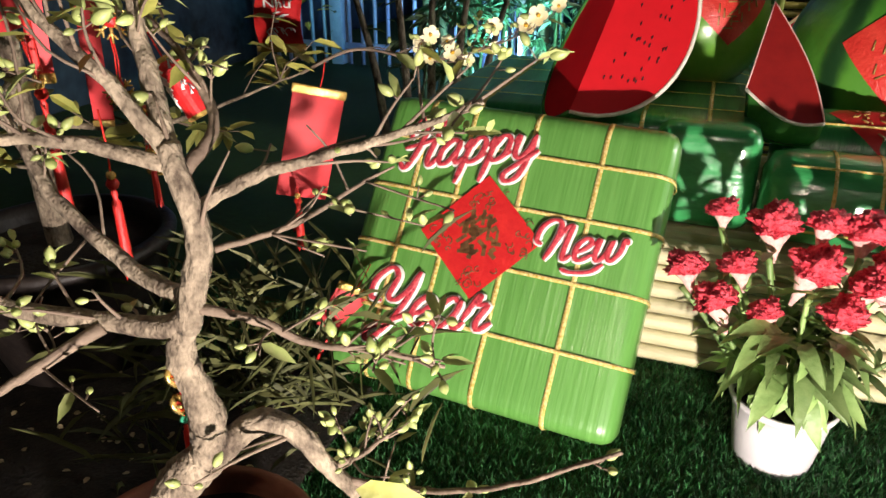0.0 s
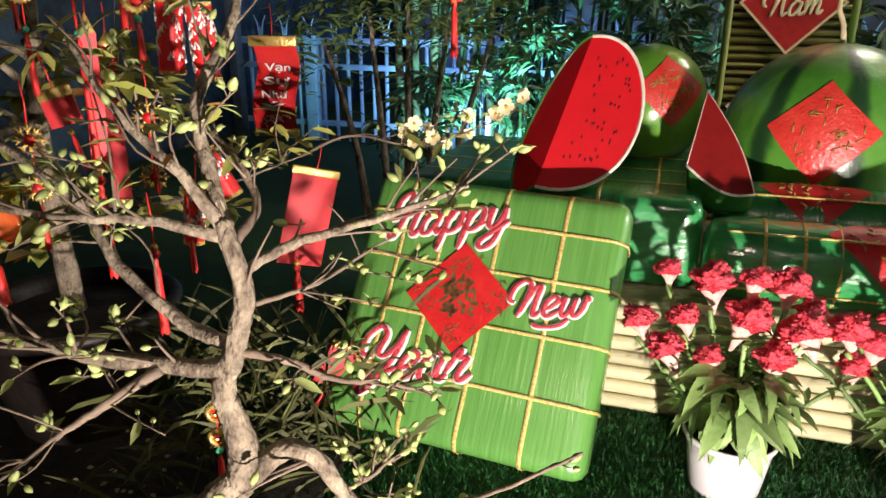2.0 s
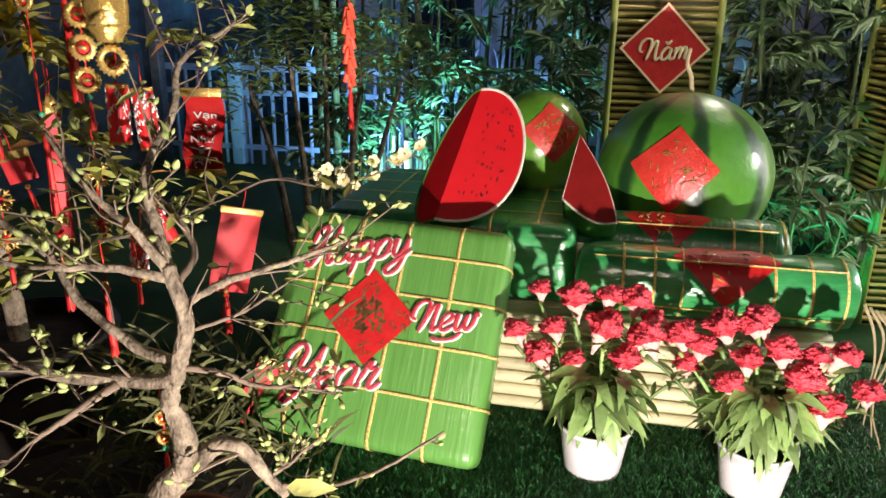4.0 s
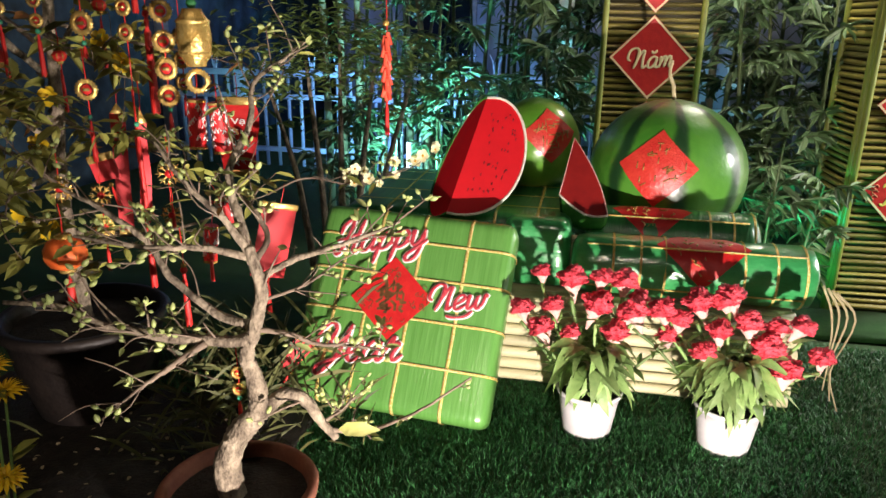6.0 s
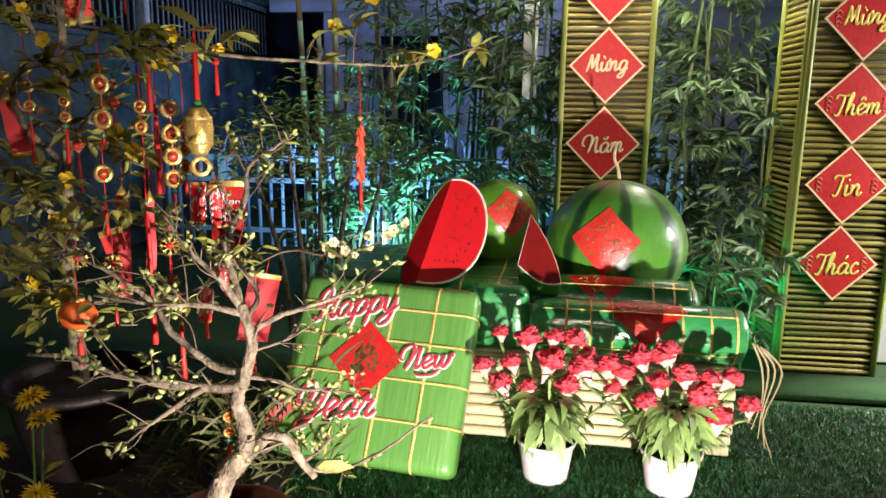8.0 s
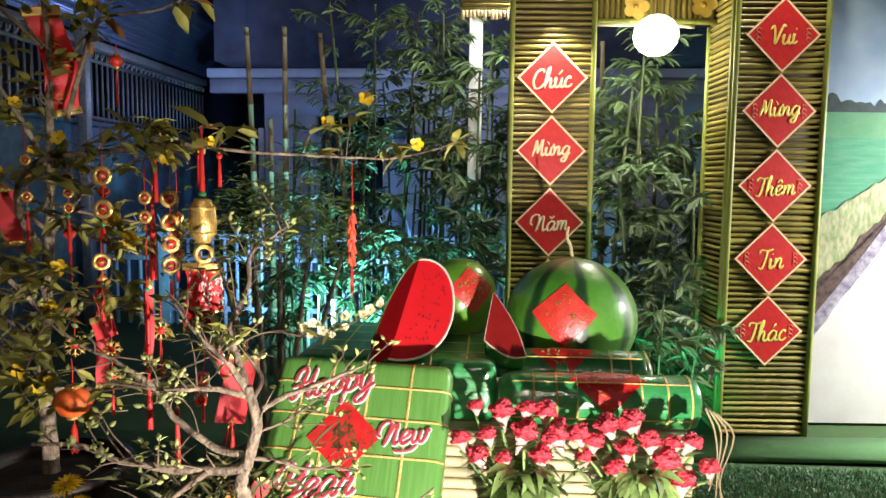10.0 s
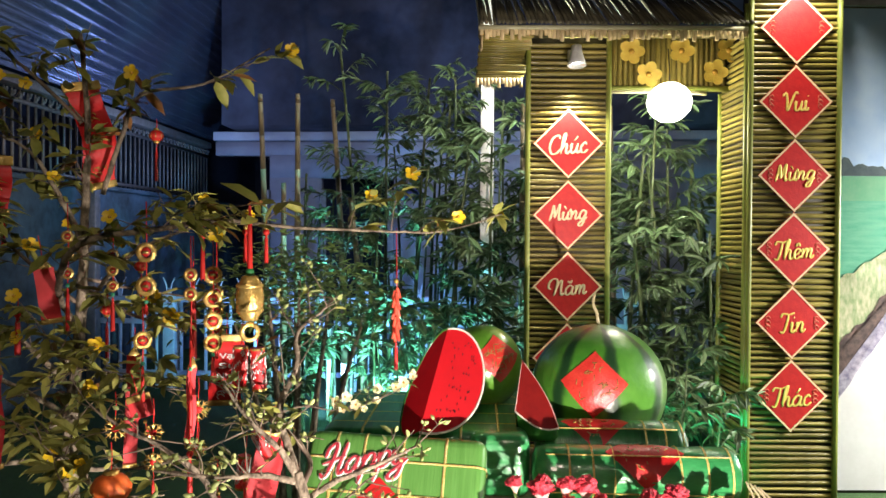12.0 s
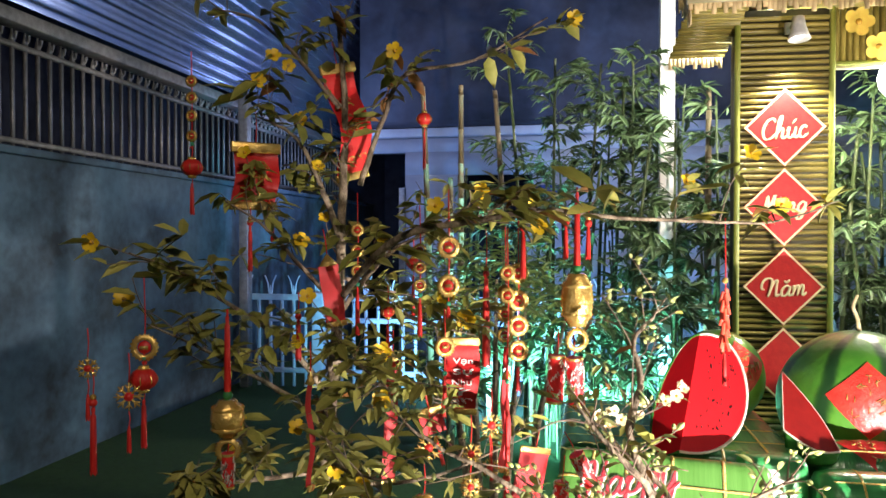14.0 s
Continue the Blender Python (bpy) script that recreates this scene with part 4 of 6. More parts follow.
def long_leaf(l, w, droop):
    vs, fs = [], []
    n = 6
    for i in range(n + 1):
        t = i / n
        ww = w * math.sin(math.pi * min(1, 0.12 + 0.88 * t)) ** 0.8 * (1 - 0.25 * t) + 0.0005
        z = l * (0.25 * t - droop * t * t)
        for s in (-1, 0, 1):
            vs.append((l * t * (1 - 0.25 * droop * t), s * ww, z + (0.12 * w if s else -0.1 * w) + 0.1 * w * math.sin(5 * t + s)))
    for i in range(n):
        for s in range(2):
            k = 3 * i + s
            fs.append((k, k + 3, k + 4, k + 1))
    return vs, fs


LL = [mesh_of("leaf", long_leaf(l, w, d), cleaf_m) for l, w, d in ((0.115, 0.023, 0.7), (0.13, 0.025, 1.05), (0.12, 0.023, 1.4), (0.095, 0.011, 0.35))]


def cockscomb(place, heads, seed, label, yaw):
    r = random.Random(seed)
    t = thing("potted_cockscomb", Matrix.Translation(place) @ Matrix.Rotation(radians(yaw), 4, "Z") @ Matrix.Diagonal((1.14, 1.14, 1.0, 1)), label, "potted flower", "cockscomb pots")
    pot = part("pot", lathe([(0.0, 0.0), (0.062, 0.0), (0.066, 0.004), (0.078, 0.10), (0.083, 0.138), (0.088, 0.139), (0.090, 0.146), (0.089, 0.153), (0.085, 0.154), (0.083, 0.148), (0.079, 0.12), (0.0, 0.12)], 40), pot_m, t, "white plastic pot")
    sb = lathe([(0.0, 0.133), (0.04, 0.136), (0.08, 0.131)], 20)
    for v in sb.verts:
        v.co.z += 0.004 * noise.noise(v.co * 60)
    part("soil", sb, soil_m, t)
    for i, (x, y, z, s) in enumerate(heads):
        root = Vector((0.3 * x * r.uniform(0.6, 1), 0.3 * y, 0.13))
        p = Vector((x, y, z))
        part("stem", tubed([root, root.lerp(p, 0.5) + Vector((0.1 * x, 0.1 * y, 0.02)), p + Vector((0, 0, -0.05 * s))], 0.0045, 0.0055, 6), cleaf_m, t)
        tilt = Matrix.Rotation(r.uniform(-0.35, 0.35) + 0.8 * x, 4, "Y") @ Matrix.Rotation(r.uniform(-0.05, 0.3), 4, "X") @ Matrix.Rotation(r.uniform(-0.5, 0.5), 4, "Z")
        hd = share("flower_head", COMBS[i % 4], t, Matrix.Translation(p) @ tilt @ Matrix.Diagonal((0.98 * s, 0.98 * s, 0.98 * s, 1)))
        share("neck", NECK, hd, Matrix.Diagonal((0.74, 0.56, 1.2, 1)) @ Matrix.Translation((0, 0, -0.004)))
        for k in range(8):
            f = r.uniform(0.3, 0.85)
            a = r.uniform(0, 6.28)
            share("leaf", LL[3], t, turn(root.lerp(p, f), (math.cos(a), math.sin(a), r.uniform(0.1, 0.7)), r.uniform(-0.4, 0.4), r.uniform(0.5, 0.85)))
    for i in range(165):
        a = r.uniform(0, 6.28)
        ring = r.random()
        p = Vector((0.045 * math.cos(a), 0.045 * math.sin(a), 0.19 + 0.13 * ring))
        share("leaf", LL[i % 3], t, turn(p, (math.cos(a), math.sin(a), r.uniform(-0.45, 0.65)), r.uniform(-0.6, 0.6), r.uniform(0.45, 0.9)))
    return t


def heads_of(px, cx):
    out = []
    for x, y in px:
        h = (712 - y) * 0.00195
        back = 0.34 * (h - 0.24)
        out.append(((x - cx) * 0.00178, back, 0.155 + h - 0.5 * back - 0.01, 1.0))
    return out


cockscomb((0.70, 1.245, 0), [(a, b, c, s * q) for (a, b, c, s), q in zip(heads_of(((940, 513), (985, 524), (1063, 524), (910, 575), (958, 569), (1023, 566), (1085, 552), (940, 607), (985, 615), (1050, 612), (1068, 582), (1128, 612), (1030, 520)), 1020), (0.75, 1.2, 1.1, 0.95, 0.9, 1.3, 0.8, 1.1, 0.8, 1.1, 0.9, 0.95, 0.9))], 3, "red cockscomb flowers with broad green leaves in a white pot", -12)
cockscomb((1.085, 1.10, 0), [(a, b, c, s * q) for (a, b, c, s), q in zip(heads_of(((1115 - 0, 565), (1205, 545), (1240, 540), (1250, 530), (1180, 575), (1275, 575), (1315, 580), (1350, 575), (1215, 625), (1300, 612), (1327, 648), (1375, 622), (1155, 560), (1235, 590)), 1262), (1.2, 1.2, 1.0, 1.1, 1.0, 1.1, 0.9, 1.0, 1.0, 1.3, 1.2, 1.0, 1.1, 1.0))], 9, "red cockscomb flowers with long drooping leaves in a white pot", -16)

# ---- the bamboo gate ----
GZ = -0.19


def slat_mesh(length, r):
    bm = bmesh.new()
    n = 5
    for x in (0.0, length):
        for k in range(n):
            a = math.pi * k / (n - 1)
            bm.verts.new((x, -r * math.sin(a), -r * math.cos(a)))
    bm.verts.ensure_lookup_table()
    for k in range(n - 1):
        bm.faces.new((bm.verts[k], bm.verts[k + 1], bm.verts[n + k + 1], bm.verts[n + k]))
    return mesh_of("slat", bm, slat_m)


def cladding(parent, x0, x1, z0, z1, y, pitch, m=None, seed=1):
    r = random.Random(seed)
    me = slat_mesh(x1 - x0, pitch * 0.46)
    n = int((z1 - z0) / pitch)
    for i in range(n):
        q = Matrix.Translation((x0, y + r.uniform(-0.003, 0.002), z0 + pitch * (i + 0.5))) @ Matrix.Rotation(r.uniform(-0.012, 0.012), 4, "Y") @ Matrix.Diagonal((1, r.uniform(0.7, 1.2), r.uniform(0.6, 1.0), 1))
        share("slat", me, parent, (m or Matrix.Identity(4)) @ q)


def clad_post(name, m, x0, x1, h, pitch, depth, seed, label):
    p = thing(name, m, label, "gate post", kind="structure")
    part("board", boxed(x0, 0.004, 0, x1, depth, h), back_m, p)
    cladding(p, x0 + 0.01, x1 - 0.01, 0.01, h - 0.02, 0.0, pitch, seed=seed)
    for x in (x0, x1):
        part("edge_pole", tubed([(x, -0.012, 0), (x, -0.012, h * 0.5), (x, -0.012, h)], 0.017, 0.016, 8), greenpole_m, p)
    return p


clad_post("gate_post", GROT @ Matrix.Translation((0, 3.337, GZ)), 0.395, 0.885, 2.78, 0.0345, 0.12, 2, "gate post clad in split bamboo slats under the reed roof")
clad_post("gate_post", GROT @ Matrix.Translation((0, 3.10, GZ)), 1.645, 2.155, 3.1, 0.0345, 0.10, 5, "tall gate post clad in split bamboo slats")
# cheek between the near post and the lintel
cheek = thing("gate_cheek", GROT @ Matrix.Translation((1.645, 3.13, GZ)), "narrow side wall of the gate in bamboo slats", "gate side", kind="structure")
part("board", boxed(0.006, 0, 0, 0.05, 0.36, 2.75), back_m, cheek)
cladding(cheek, -0.36, 0.0, 0.01, 2.74, 0.0, 0.034, Matrix.Rotation(radians(-90), 4, "Z"), 8)
part("edge_pole", tubed([(-0.012, 0.365, 0), (-0.012, 0.365, 1.3), (-0.012, 0.365, 2.46)], 0.02, 0.018, 8), greenpole_m, cheek)
part("edge_pole", tubed([(-0.014, -0.02, 0), (-0.014, -0.02, 1.3), (-0.014, -0.02, 2.9)], 0.018, 0.016, 8), greenpole_m, cheek)
# lintel
lintel = thing("gate_lintel", GROT @ Matrix.Translation((0, 3.40, GZ)), "bamboo lintel with split upright slats over the opening", "lintel", kind="structure")
part("board", boxed(0.885, 0.004, 2.47, 1.645, 0.1, 2.82), back_m, lintel)
me = slat_mesh(0.34, 0.016)
for i in range(22):
    share("slat", me, lintel, Matrix.Translation((0.902 + 0.0335 * i, 0, 2.475)) @ Matrix.Rotation(radians(-90), 4, "Y"))
part("edge_pole", tubed([(0.885, -0.012, 2.47), (1.2, -0.012, 2.472), (1.645, -0.012, 2.47)], 0.018, 0.018, 8), greenpole_m, lintel)
part("inner_pole", tubed([(1.5, -0.012, 2.44), (1.3, -0.012, 2.45), (0.9, -0.012, 2.45)], 0.012, 0.012, 8), pale_m, lintel)

# reed roof, sloping back from the eave
roof = thing("reed_roof", GROT @ Matrix.Translation((0, 3.08, 2.585)), "small roof of dark reeds with a pale cut fringe", "roof", kind="structure")
bm = bmesh.new()
tube(bm, [(0, 0, 0), (0, 0.25, 0.155), (0, 0.55, 0.34)], 0.0125, 0.0115, 6)
reed_me = mesh_of("reed", bm, thatch_m)
fr = bmesh.new()
box(fr, -0.011, 0, -0.075, 0.011, 0.008, 0.0)
fr_me = mesh_of("fringe_strip", fr, fringe_m)
r = random.Random(31)
for i in range(64):
    x = 0.10 + 0.0245 * i
    share("reed", reed_me, roof, Matrix.Translation((x, r.uniform(-0.02, 0.01), r.uniform(0, 0.008))) @ Matrix.Rotation(r.uniform(-0.04, 0.04), 4, "Z"))
    share("fringe_strip", fr_me, roof, Matrix.Translation((x, 0.012, -0.012)) @ Matrix.Rotation(r.uniform(-0.1, 0.1), 4, "Y") @ Matrix.Diagonal((1, 1, r.uniform(0.6, 1.15), 1)))
for i in range(12):
    share("fringe_strip", fr_me, roof, Matrix.Translation((0.105 - 0.004 * (i % 2), 0.03 + 0.026 * i, -0.03 + 0.016 * i)) @ Matrix.Rotation(radians(90), 4, "Z") @ Matrix.Diagonal((1, 1, r.uniform(1.0, 1.9), 1)))
part("purlin", tubed([(0.08, 0.02, -0.02), (0.9, 0.02, -0.018), (1.68, 0.02, -0.02)], 0.016, 0.016, 8), pale_m, roof)
part("purlin", tubed([(0.10, 0.02, -0.02), (0.10, 0.28, 0.14), (0.10, 0.56, 0.32)], 0.016, 0.016, 8), pale_m, roof)
part("soffit", boxed(0.10, 0.03, -0.012, 1.64, 0.25, -0.006), slat_m, roof)
bm = bmesh.new()
tube(bm, [(0.09, 0, 0), (0.2, 0, 0.002), (0.40, 0, 0)], 0.013, 0.012, 6)
under_me = mesh_of("reed", bm, slat_m)
for i in range(20):
    share("reed", under_me, roof, Matrix.Translation((0.004 * (i % 3), 0.05 + 0.027 * i, -0.03 - 0.0075 * i)) @ Matrix.Rotation(0.02 * math.sin(i * 2.3), 4, "Z"))
for i in range(13):
    share("fringe_strip", fr_me, roof, Matrix.Translation((0.10 + 0.024 * i, 0.59, -0.165)) @ Matrix.Diagonal((1, 1, r.uniform(0.6, 1.1), 1)))

HALF = 0.213


def hung_diamond(u, v, z, text, ink, label, half=HALF, curls=False):
    d = luck_diamond("greeting_diamond", GROT @ Matrix.Translation((u, v, z)) @ Matrix.Rotation(radians(90), 4, "X"), half, label, text, ink, cream_m, 0.004, 0.11, 0.3)
    d["group"] = "gate diamonds"
    if curls:
        for s in (-1, 1):
            bm = bmesh.new()
            for k in range(3):
                a = Vector((s * half * 0.66, (k - 1) * 0.026, 0.0048))
                tube(bm, [a + Vector((0.014 * math.cos(w), 0.012 * math.sin(w), 0)) for w in (0, 1.2, 2.4, 3.6, 4.8)], 0.0032, 0.002, 4)
            part("corner_curl", bm, mat("pale red print", (0.8, 0.25, 0.15), None, 20, 0.5), d)
    return d


for i, wd in enumerate(("Chúc", "Mừng", "Năm", None)):
    hung_diamond(0.64, 3.312, 1.930 - 0.4345 * i, wd, cream_m, "red diamond card with cream brush lettering on the gate post")
for i, wd in enumerate((None, "Vui", "Mừng", "Thêm", "Tin", "Thác")):
    hung_diamond(1.90 - 0.002 * i, 3.075, 2.566 - 0.4225 * i, wd, yellow_m, "red diamond card with yellow lettering on the tall gate post", 0.211, True)

# yellow paper apricot blossoms on the lintel
pet = bmesh.new()
for k in range(5):
    a = 2 * math.pi * k / 5
    c = Vector((0.047 * math.cos(a), 0.047 * math.sin(a), 0))
    vs = [pet.verts.new(c + Vector((0.034 * math.cos(w), 0.034 * math.sin(w), 0.006 + 0.004 * math.cos(w - a)))) for w in [2 * math.pi * j / 12 for j in range(12)]]
    cv = pet.verts.new(c + Vector((0, 0, -0.002)))
    for j in range(12):
        pet.faces.new((cv, vs[j], vs[(j + 1) % 12]))
pet_me = mesh_of("corolla", pet, mat("yellow paper", (0.8, 0.62, 0.12), (0.75, 0.5, 0.1), 30, 0.5, 0.2))
eye_me = mesh_of("flower_eye", lathe([(0, 0.014), (0.012, 0.012), (0.017, 0.004), (0.018, -0.004)], 14), mat("ochre paper", (0.6, 0.33, 0.04), None, 30, 0.5))
for u, z in ((1.03, 2.50), (1.335, 2.505), (1.625, 2.51), (1.135, 2.36), (1.54, 2.375)):
    f = thing("paper_blossom", GROT @ Matrix.Translation((u, 3.355, z)) @ Matrix.Rotation(radians(90), 4, "X"), "yellow paper apricot blossom on the lintel", "paper flower", "lintel blossoms")
    share("corolla", pet_me, f, Matrix.Identity(4))
    share("flower_eye", eye_me, f, Matrix.Identity(4))

# spotlight on the post and the paper globe in the opening
spot = thing("spotlight", GROT @ Matrix.Translation((0.66, 3.30, 2.44)), "white metal spotlight on the gate post, lit", "spotlight")
part("bracket", boxed(-0.03, -0.02, -0.01, 0.03, 0.012, 0.05, 0.004), lampw_m, spot)
part("arm", tubed([(0, -0.01, 0.02), (0, -0.07, 0.03), (0, -0.12, 0.0)], 0.011, 0.011, 8), lampw_m, spot)
hd = part("head", lathe([(0.0, 0.05), (0.03, 0.045), (0.034, 0.0), (0.048, -0.05), (0.056, -0.075), (0.05, -0.075), (0.03, -0.02), (0.0, -0.015)], 20), lampw_m, spot)
hd.matrix_local = Matrix.Translation((0, -0.125, 0.0)) @ Matrix.Rotation(radians(-8), 4, "X")
bl = part("bulb", lathe([(0.0, -0.06), (0.03, -0.055), (0.04, -0.045), (0.03, -0.03)], 16), bulb_m, hd)
globe = thing("paper_globe", GROT @ Matrix.Translation((1.245, 3.30, 2.18)), "round white paper lantern glowing in the opening", "paper lantern")
bm = bmesh.new()
bmesh.ops.create_uvsphere(bm, u_segments=32, v_segments=24, radius=0.132)
for v in bm.verts:
    v.co *= 1 + 0.015 * math.cos(v.co.z * 260)
    v.co.z *= 0.9
gs = part("shade", bm, globe_m, globe)
gs.visible_shadow = False
part("cord", tubed([(0, 0, 0.12), (0, 0, 0.2), (0, 0.03, 0.33)], 0.004, 0.004, 5), black_m, globe)

# ---- printed landscape wall ----
pw = thing("printed_wall", GROT @ Matrix.Translation((2.16, 3.30, GZ)), "large printed picture of rice fields, sky and a pale path", "printed wall", kind="structure")
sky_m = mat("print sky", (0.30, 0.48, 0.74), (0.55, 0.68, 0.82), 1.3, 0.6, detail=6)
tree_pm = mat("print trees", (0.03, 0.06, 0.07), (0.07, 0.11, 0.11), 14, 0.6)
field_m = mat("print rice field", (0.05, 0.34, 0.20), (0.13, 0.45, 0.27), 6, 0.6, stretch=(1, 1, 6))
field2_m = mat("print far field", (0.10, 0.38, 0.20), (0.18, 0.44, 0.24), 6, 0.6)
grass_pm = mat("print dry grass", (0.20, 0.30, 0.12), (0.58, 0.54, 0.36), 30, 0.6, stretch=(1.5, 1, 0.6))
path_m = mat("print pale path", (0.82, 0.80, 0.79), (0.74, 0.72, 0.70), 5, 0.6)
edge_m = mat("print kerb", (0.16, 0.14, 0.24), (0.55, 0.50, 0.58), 24, 0.6)


def sheet_poly(pts, y):
    bm = bmesh.new()
    f = bm.faces.new([bm.verts.new((x, y, z)) for x, z in pts])
    bmesh.ops.solidify(bm, geom=[f], thickness=0.002)
    return bm


part("panel", boxed(0, 0.004, 0, 2.6, 0.06, 2.98), back_m, pw)
part("print_sky", sheet_poly([(0, 1.93), (2.6, 1.93), (2.6, 2.94), (0, 2.94)], 0), sky_m, pw, smooth=False)
part("print_far_field", sheet_poly([(0, 1.78), (2.6, 1.78), (2.6, 1.93), (0, 1.93)], 0), field2_m, pw, smooth=False)
part("print_field", sheet_poly([(0, 0.02), (2.6, 0.02), (2.6, 1.78), (0, 1.78)], 0), field_m, pw, smooth=False)
r = random.Random(12)
top = [(0.0, 1.93)] + [(2.6 * i / 90, 1.955 + 0.025 * abs(math.sin(i * 0.9)) + r.uniform(0, 0.04) + (0.05 if i % 17 in (4, 5, 6) else 0)) for i in range(91)] + [(2.6, 1.93)]
part("print_treeline", sheet_poly(top, -0.004), tree_pm, pw, smooth=False)
ditch_m = mat("print ditch", (0.05, 0.03, 0.03), (0.16, 0.10, 0.08), 30, 0.6)


def ragged(a, b, amp, n, rr):
    """A line from a to b with a torn edge."""
    return [(a[0] + (b[0] - a[0]) * k / n, a[1] + (b[1] - a[1]) * k / n + rr.uniform(-amp, amp)) for k in range(n + 1)]


part("print_path", sheet_poly([(0, 0.02), (2.6, 0.02), (2.6, 1.62), (0.83, 1.62), (0.6, 1.30), (0.35, 0.90), (0, 0.42)], -0.004), path_m, pw, smooth=False)
part("print_grass", sheet_poly(ragged((0, 1.22), (0.84, 1.76), 0.014, 40, r) + ragged((0.83, 1.66), (0, 0.70), 0.0, 12, r), -0.008), grass_pm, pw, smooth=False)
part("print_ditch", sheet_poly(ragged((0, 0.76), (0.84, 1.70), 0.03, 30, r) + [(0.83, 1.64), (0.59, 1.36), (0.36, 1.02), (0, 0.53)], -0.012), ditch_m, pw, smooth=False)
part("print_kerb", sheet_poly([(0, 0.55), (0.36, 1.04), (0.59, 1.375), (0.83, 1.65)] + ragged((0.83, 1.61), (0, 0.40), 0.012, 26, r), -0.016), edge_m, pw, smooth=False)
part("print_seam", sheet_poly([(0.62, 1.02), (2.6, 1.0), (2.6, 1.004), (0.62, 1.026)], -0.010), grass_pm, pw, smooth=False)
part("frame_rail", boxed(-0.02, -0.02, 2.95, 2.62, 0.02, 3.0, 0.004), iron_m, pw)

# ---- bamboo behind ----


BL = [leaf_data(0.11, 0.046), leaf_data(0.14, 0.055)]


def culm_mesh(h, r0, bend, seed):
    r = random.Random(seed)
    bm = bmesh.new()
    node = 0.26
    z = 0.0
    rows = []
    seg = 7
    while z < h:
        for dz, k in ((0, 1.0), (node * 0.94, 0.97), (node * 0.97, 1.14), (node, 1.0)):
            zz = min(h, z + dz)
            t = zz / h
            rr = r0 * (1 - 0.45 * t) * k
            cx, cy = bend[0] * t * t, bend[1] * t * t
            rows.append([bm.verts.new((cx + rr * math.cos(2 * math.pi * i / seg), cy + rr * math.sin(2 * math.pi * i / seg), zz)) for i in range(seg)])
        z += node
    for a, b in zip(rows, rows[1:]):
        for i in range(seg):
            bm.faces.new((a[i], a[(i + 1) % seg], b[(i + 1) % seg], b[i]))
    bm.faces.new(rows[-1])
    return bm


def bamboo(place, h, r0, bend, sprays, seed, z0=0.35, cut=False, spread=0.4):
    r = random.Random(seed)
    t = thing("bamboo", place, "old cut bamboo pole with bare top" if cut else "slender green bamboo with sprays of narrow leaves", "bamboo", "bamboo grove")
    part("culm", culm_mesh(h, r0, bend, seed), deadculm_m if cut else culm_m, t)
    ms, tw = [], bmesh.new()
    for _ in range(sprays):
        f = r.uniform(z0, 1.0)
        p = Vector((bend[0] * f * f, bend[1] * f * f, h * f))
        a = r.uniform(0, 6.28)
        L = spread * r.uniform(0.5, 1.2) * (1.1 - 0.4 * f)
        d = Vector((math.cos(a), math.sin(a), r.uniform(0.2, 0.9))).normalized()
        e = p + d * L + Vector((0, 0, -0.12 * L))
        mid = p.lerp(e, 0.5) + Vector((0, 0, 0.12 * L))
        line = smooth_line([p, mid, e], 3)
        tube(tw, line, 0.004, 0.0015, 4, cap=False)
        for k in range(r.randint(13, 21)):
            q = line[min(len(line) - 1, int(r.uniform(0.25, 1.0) * len(line)))]
            b = a + r.uniform(-1.3, 1.3)
            s = r.uniform(0.6, 1.25)
            ms.append(turn(q, (math.cos(b), math.sin(b), r.uniform(-0.9, 0.45)), r.uniform(-0.8, 0.8), s))
    if ms:
        part("twig_growth", tw, culm_m, t)["kind"] = "stuff"
        lv = part("foliage", scatter(BL[seed % 2], ms), bleaf_m, t, smooth=False)
        lv["kind"] = "stuff"
    return t


r = random.Random(77)
# bare cut poles standing above the grove
for (x, y), h, bend in (((-0.10, 4.80), 2.66, (-0.06, 0)), ((0.125, 4.75), 2.67, (0, 0)), ((0.52, 4.84), 2.66, (-0.11, 0)), ((1.72, 4.0), 2.55, (0, 0)), ((0.62, 4.5), 1.85, (-0.12, 0)),
                       ((2.35, 4.25), 2.5, (0.02, 0)), ((2.62, 4.2), 2.62, (-0.05, 0)), ((0.0, 4.5), 1.95, (0, 0)), ((2.5, 4.4), 2.0, (0.03, 0))):
    bamboo((x, y, GZ), h, 0.034, bend, 0, r.randint(1, 999), cut=True)
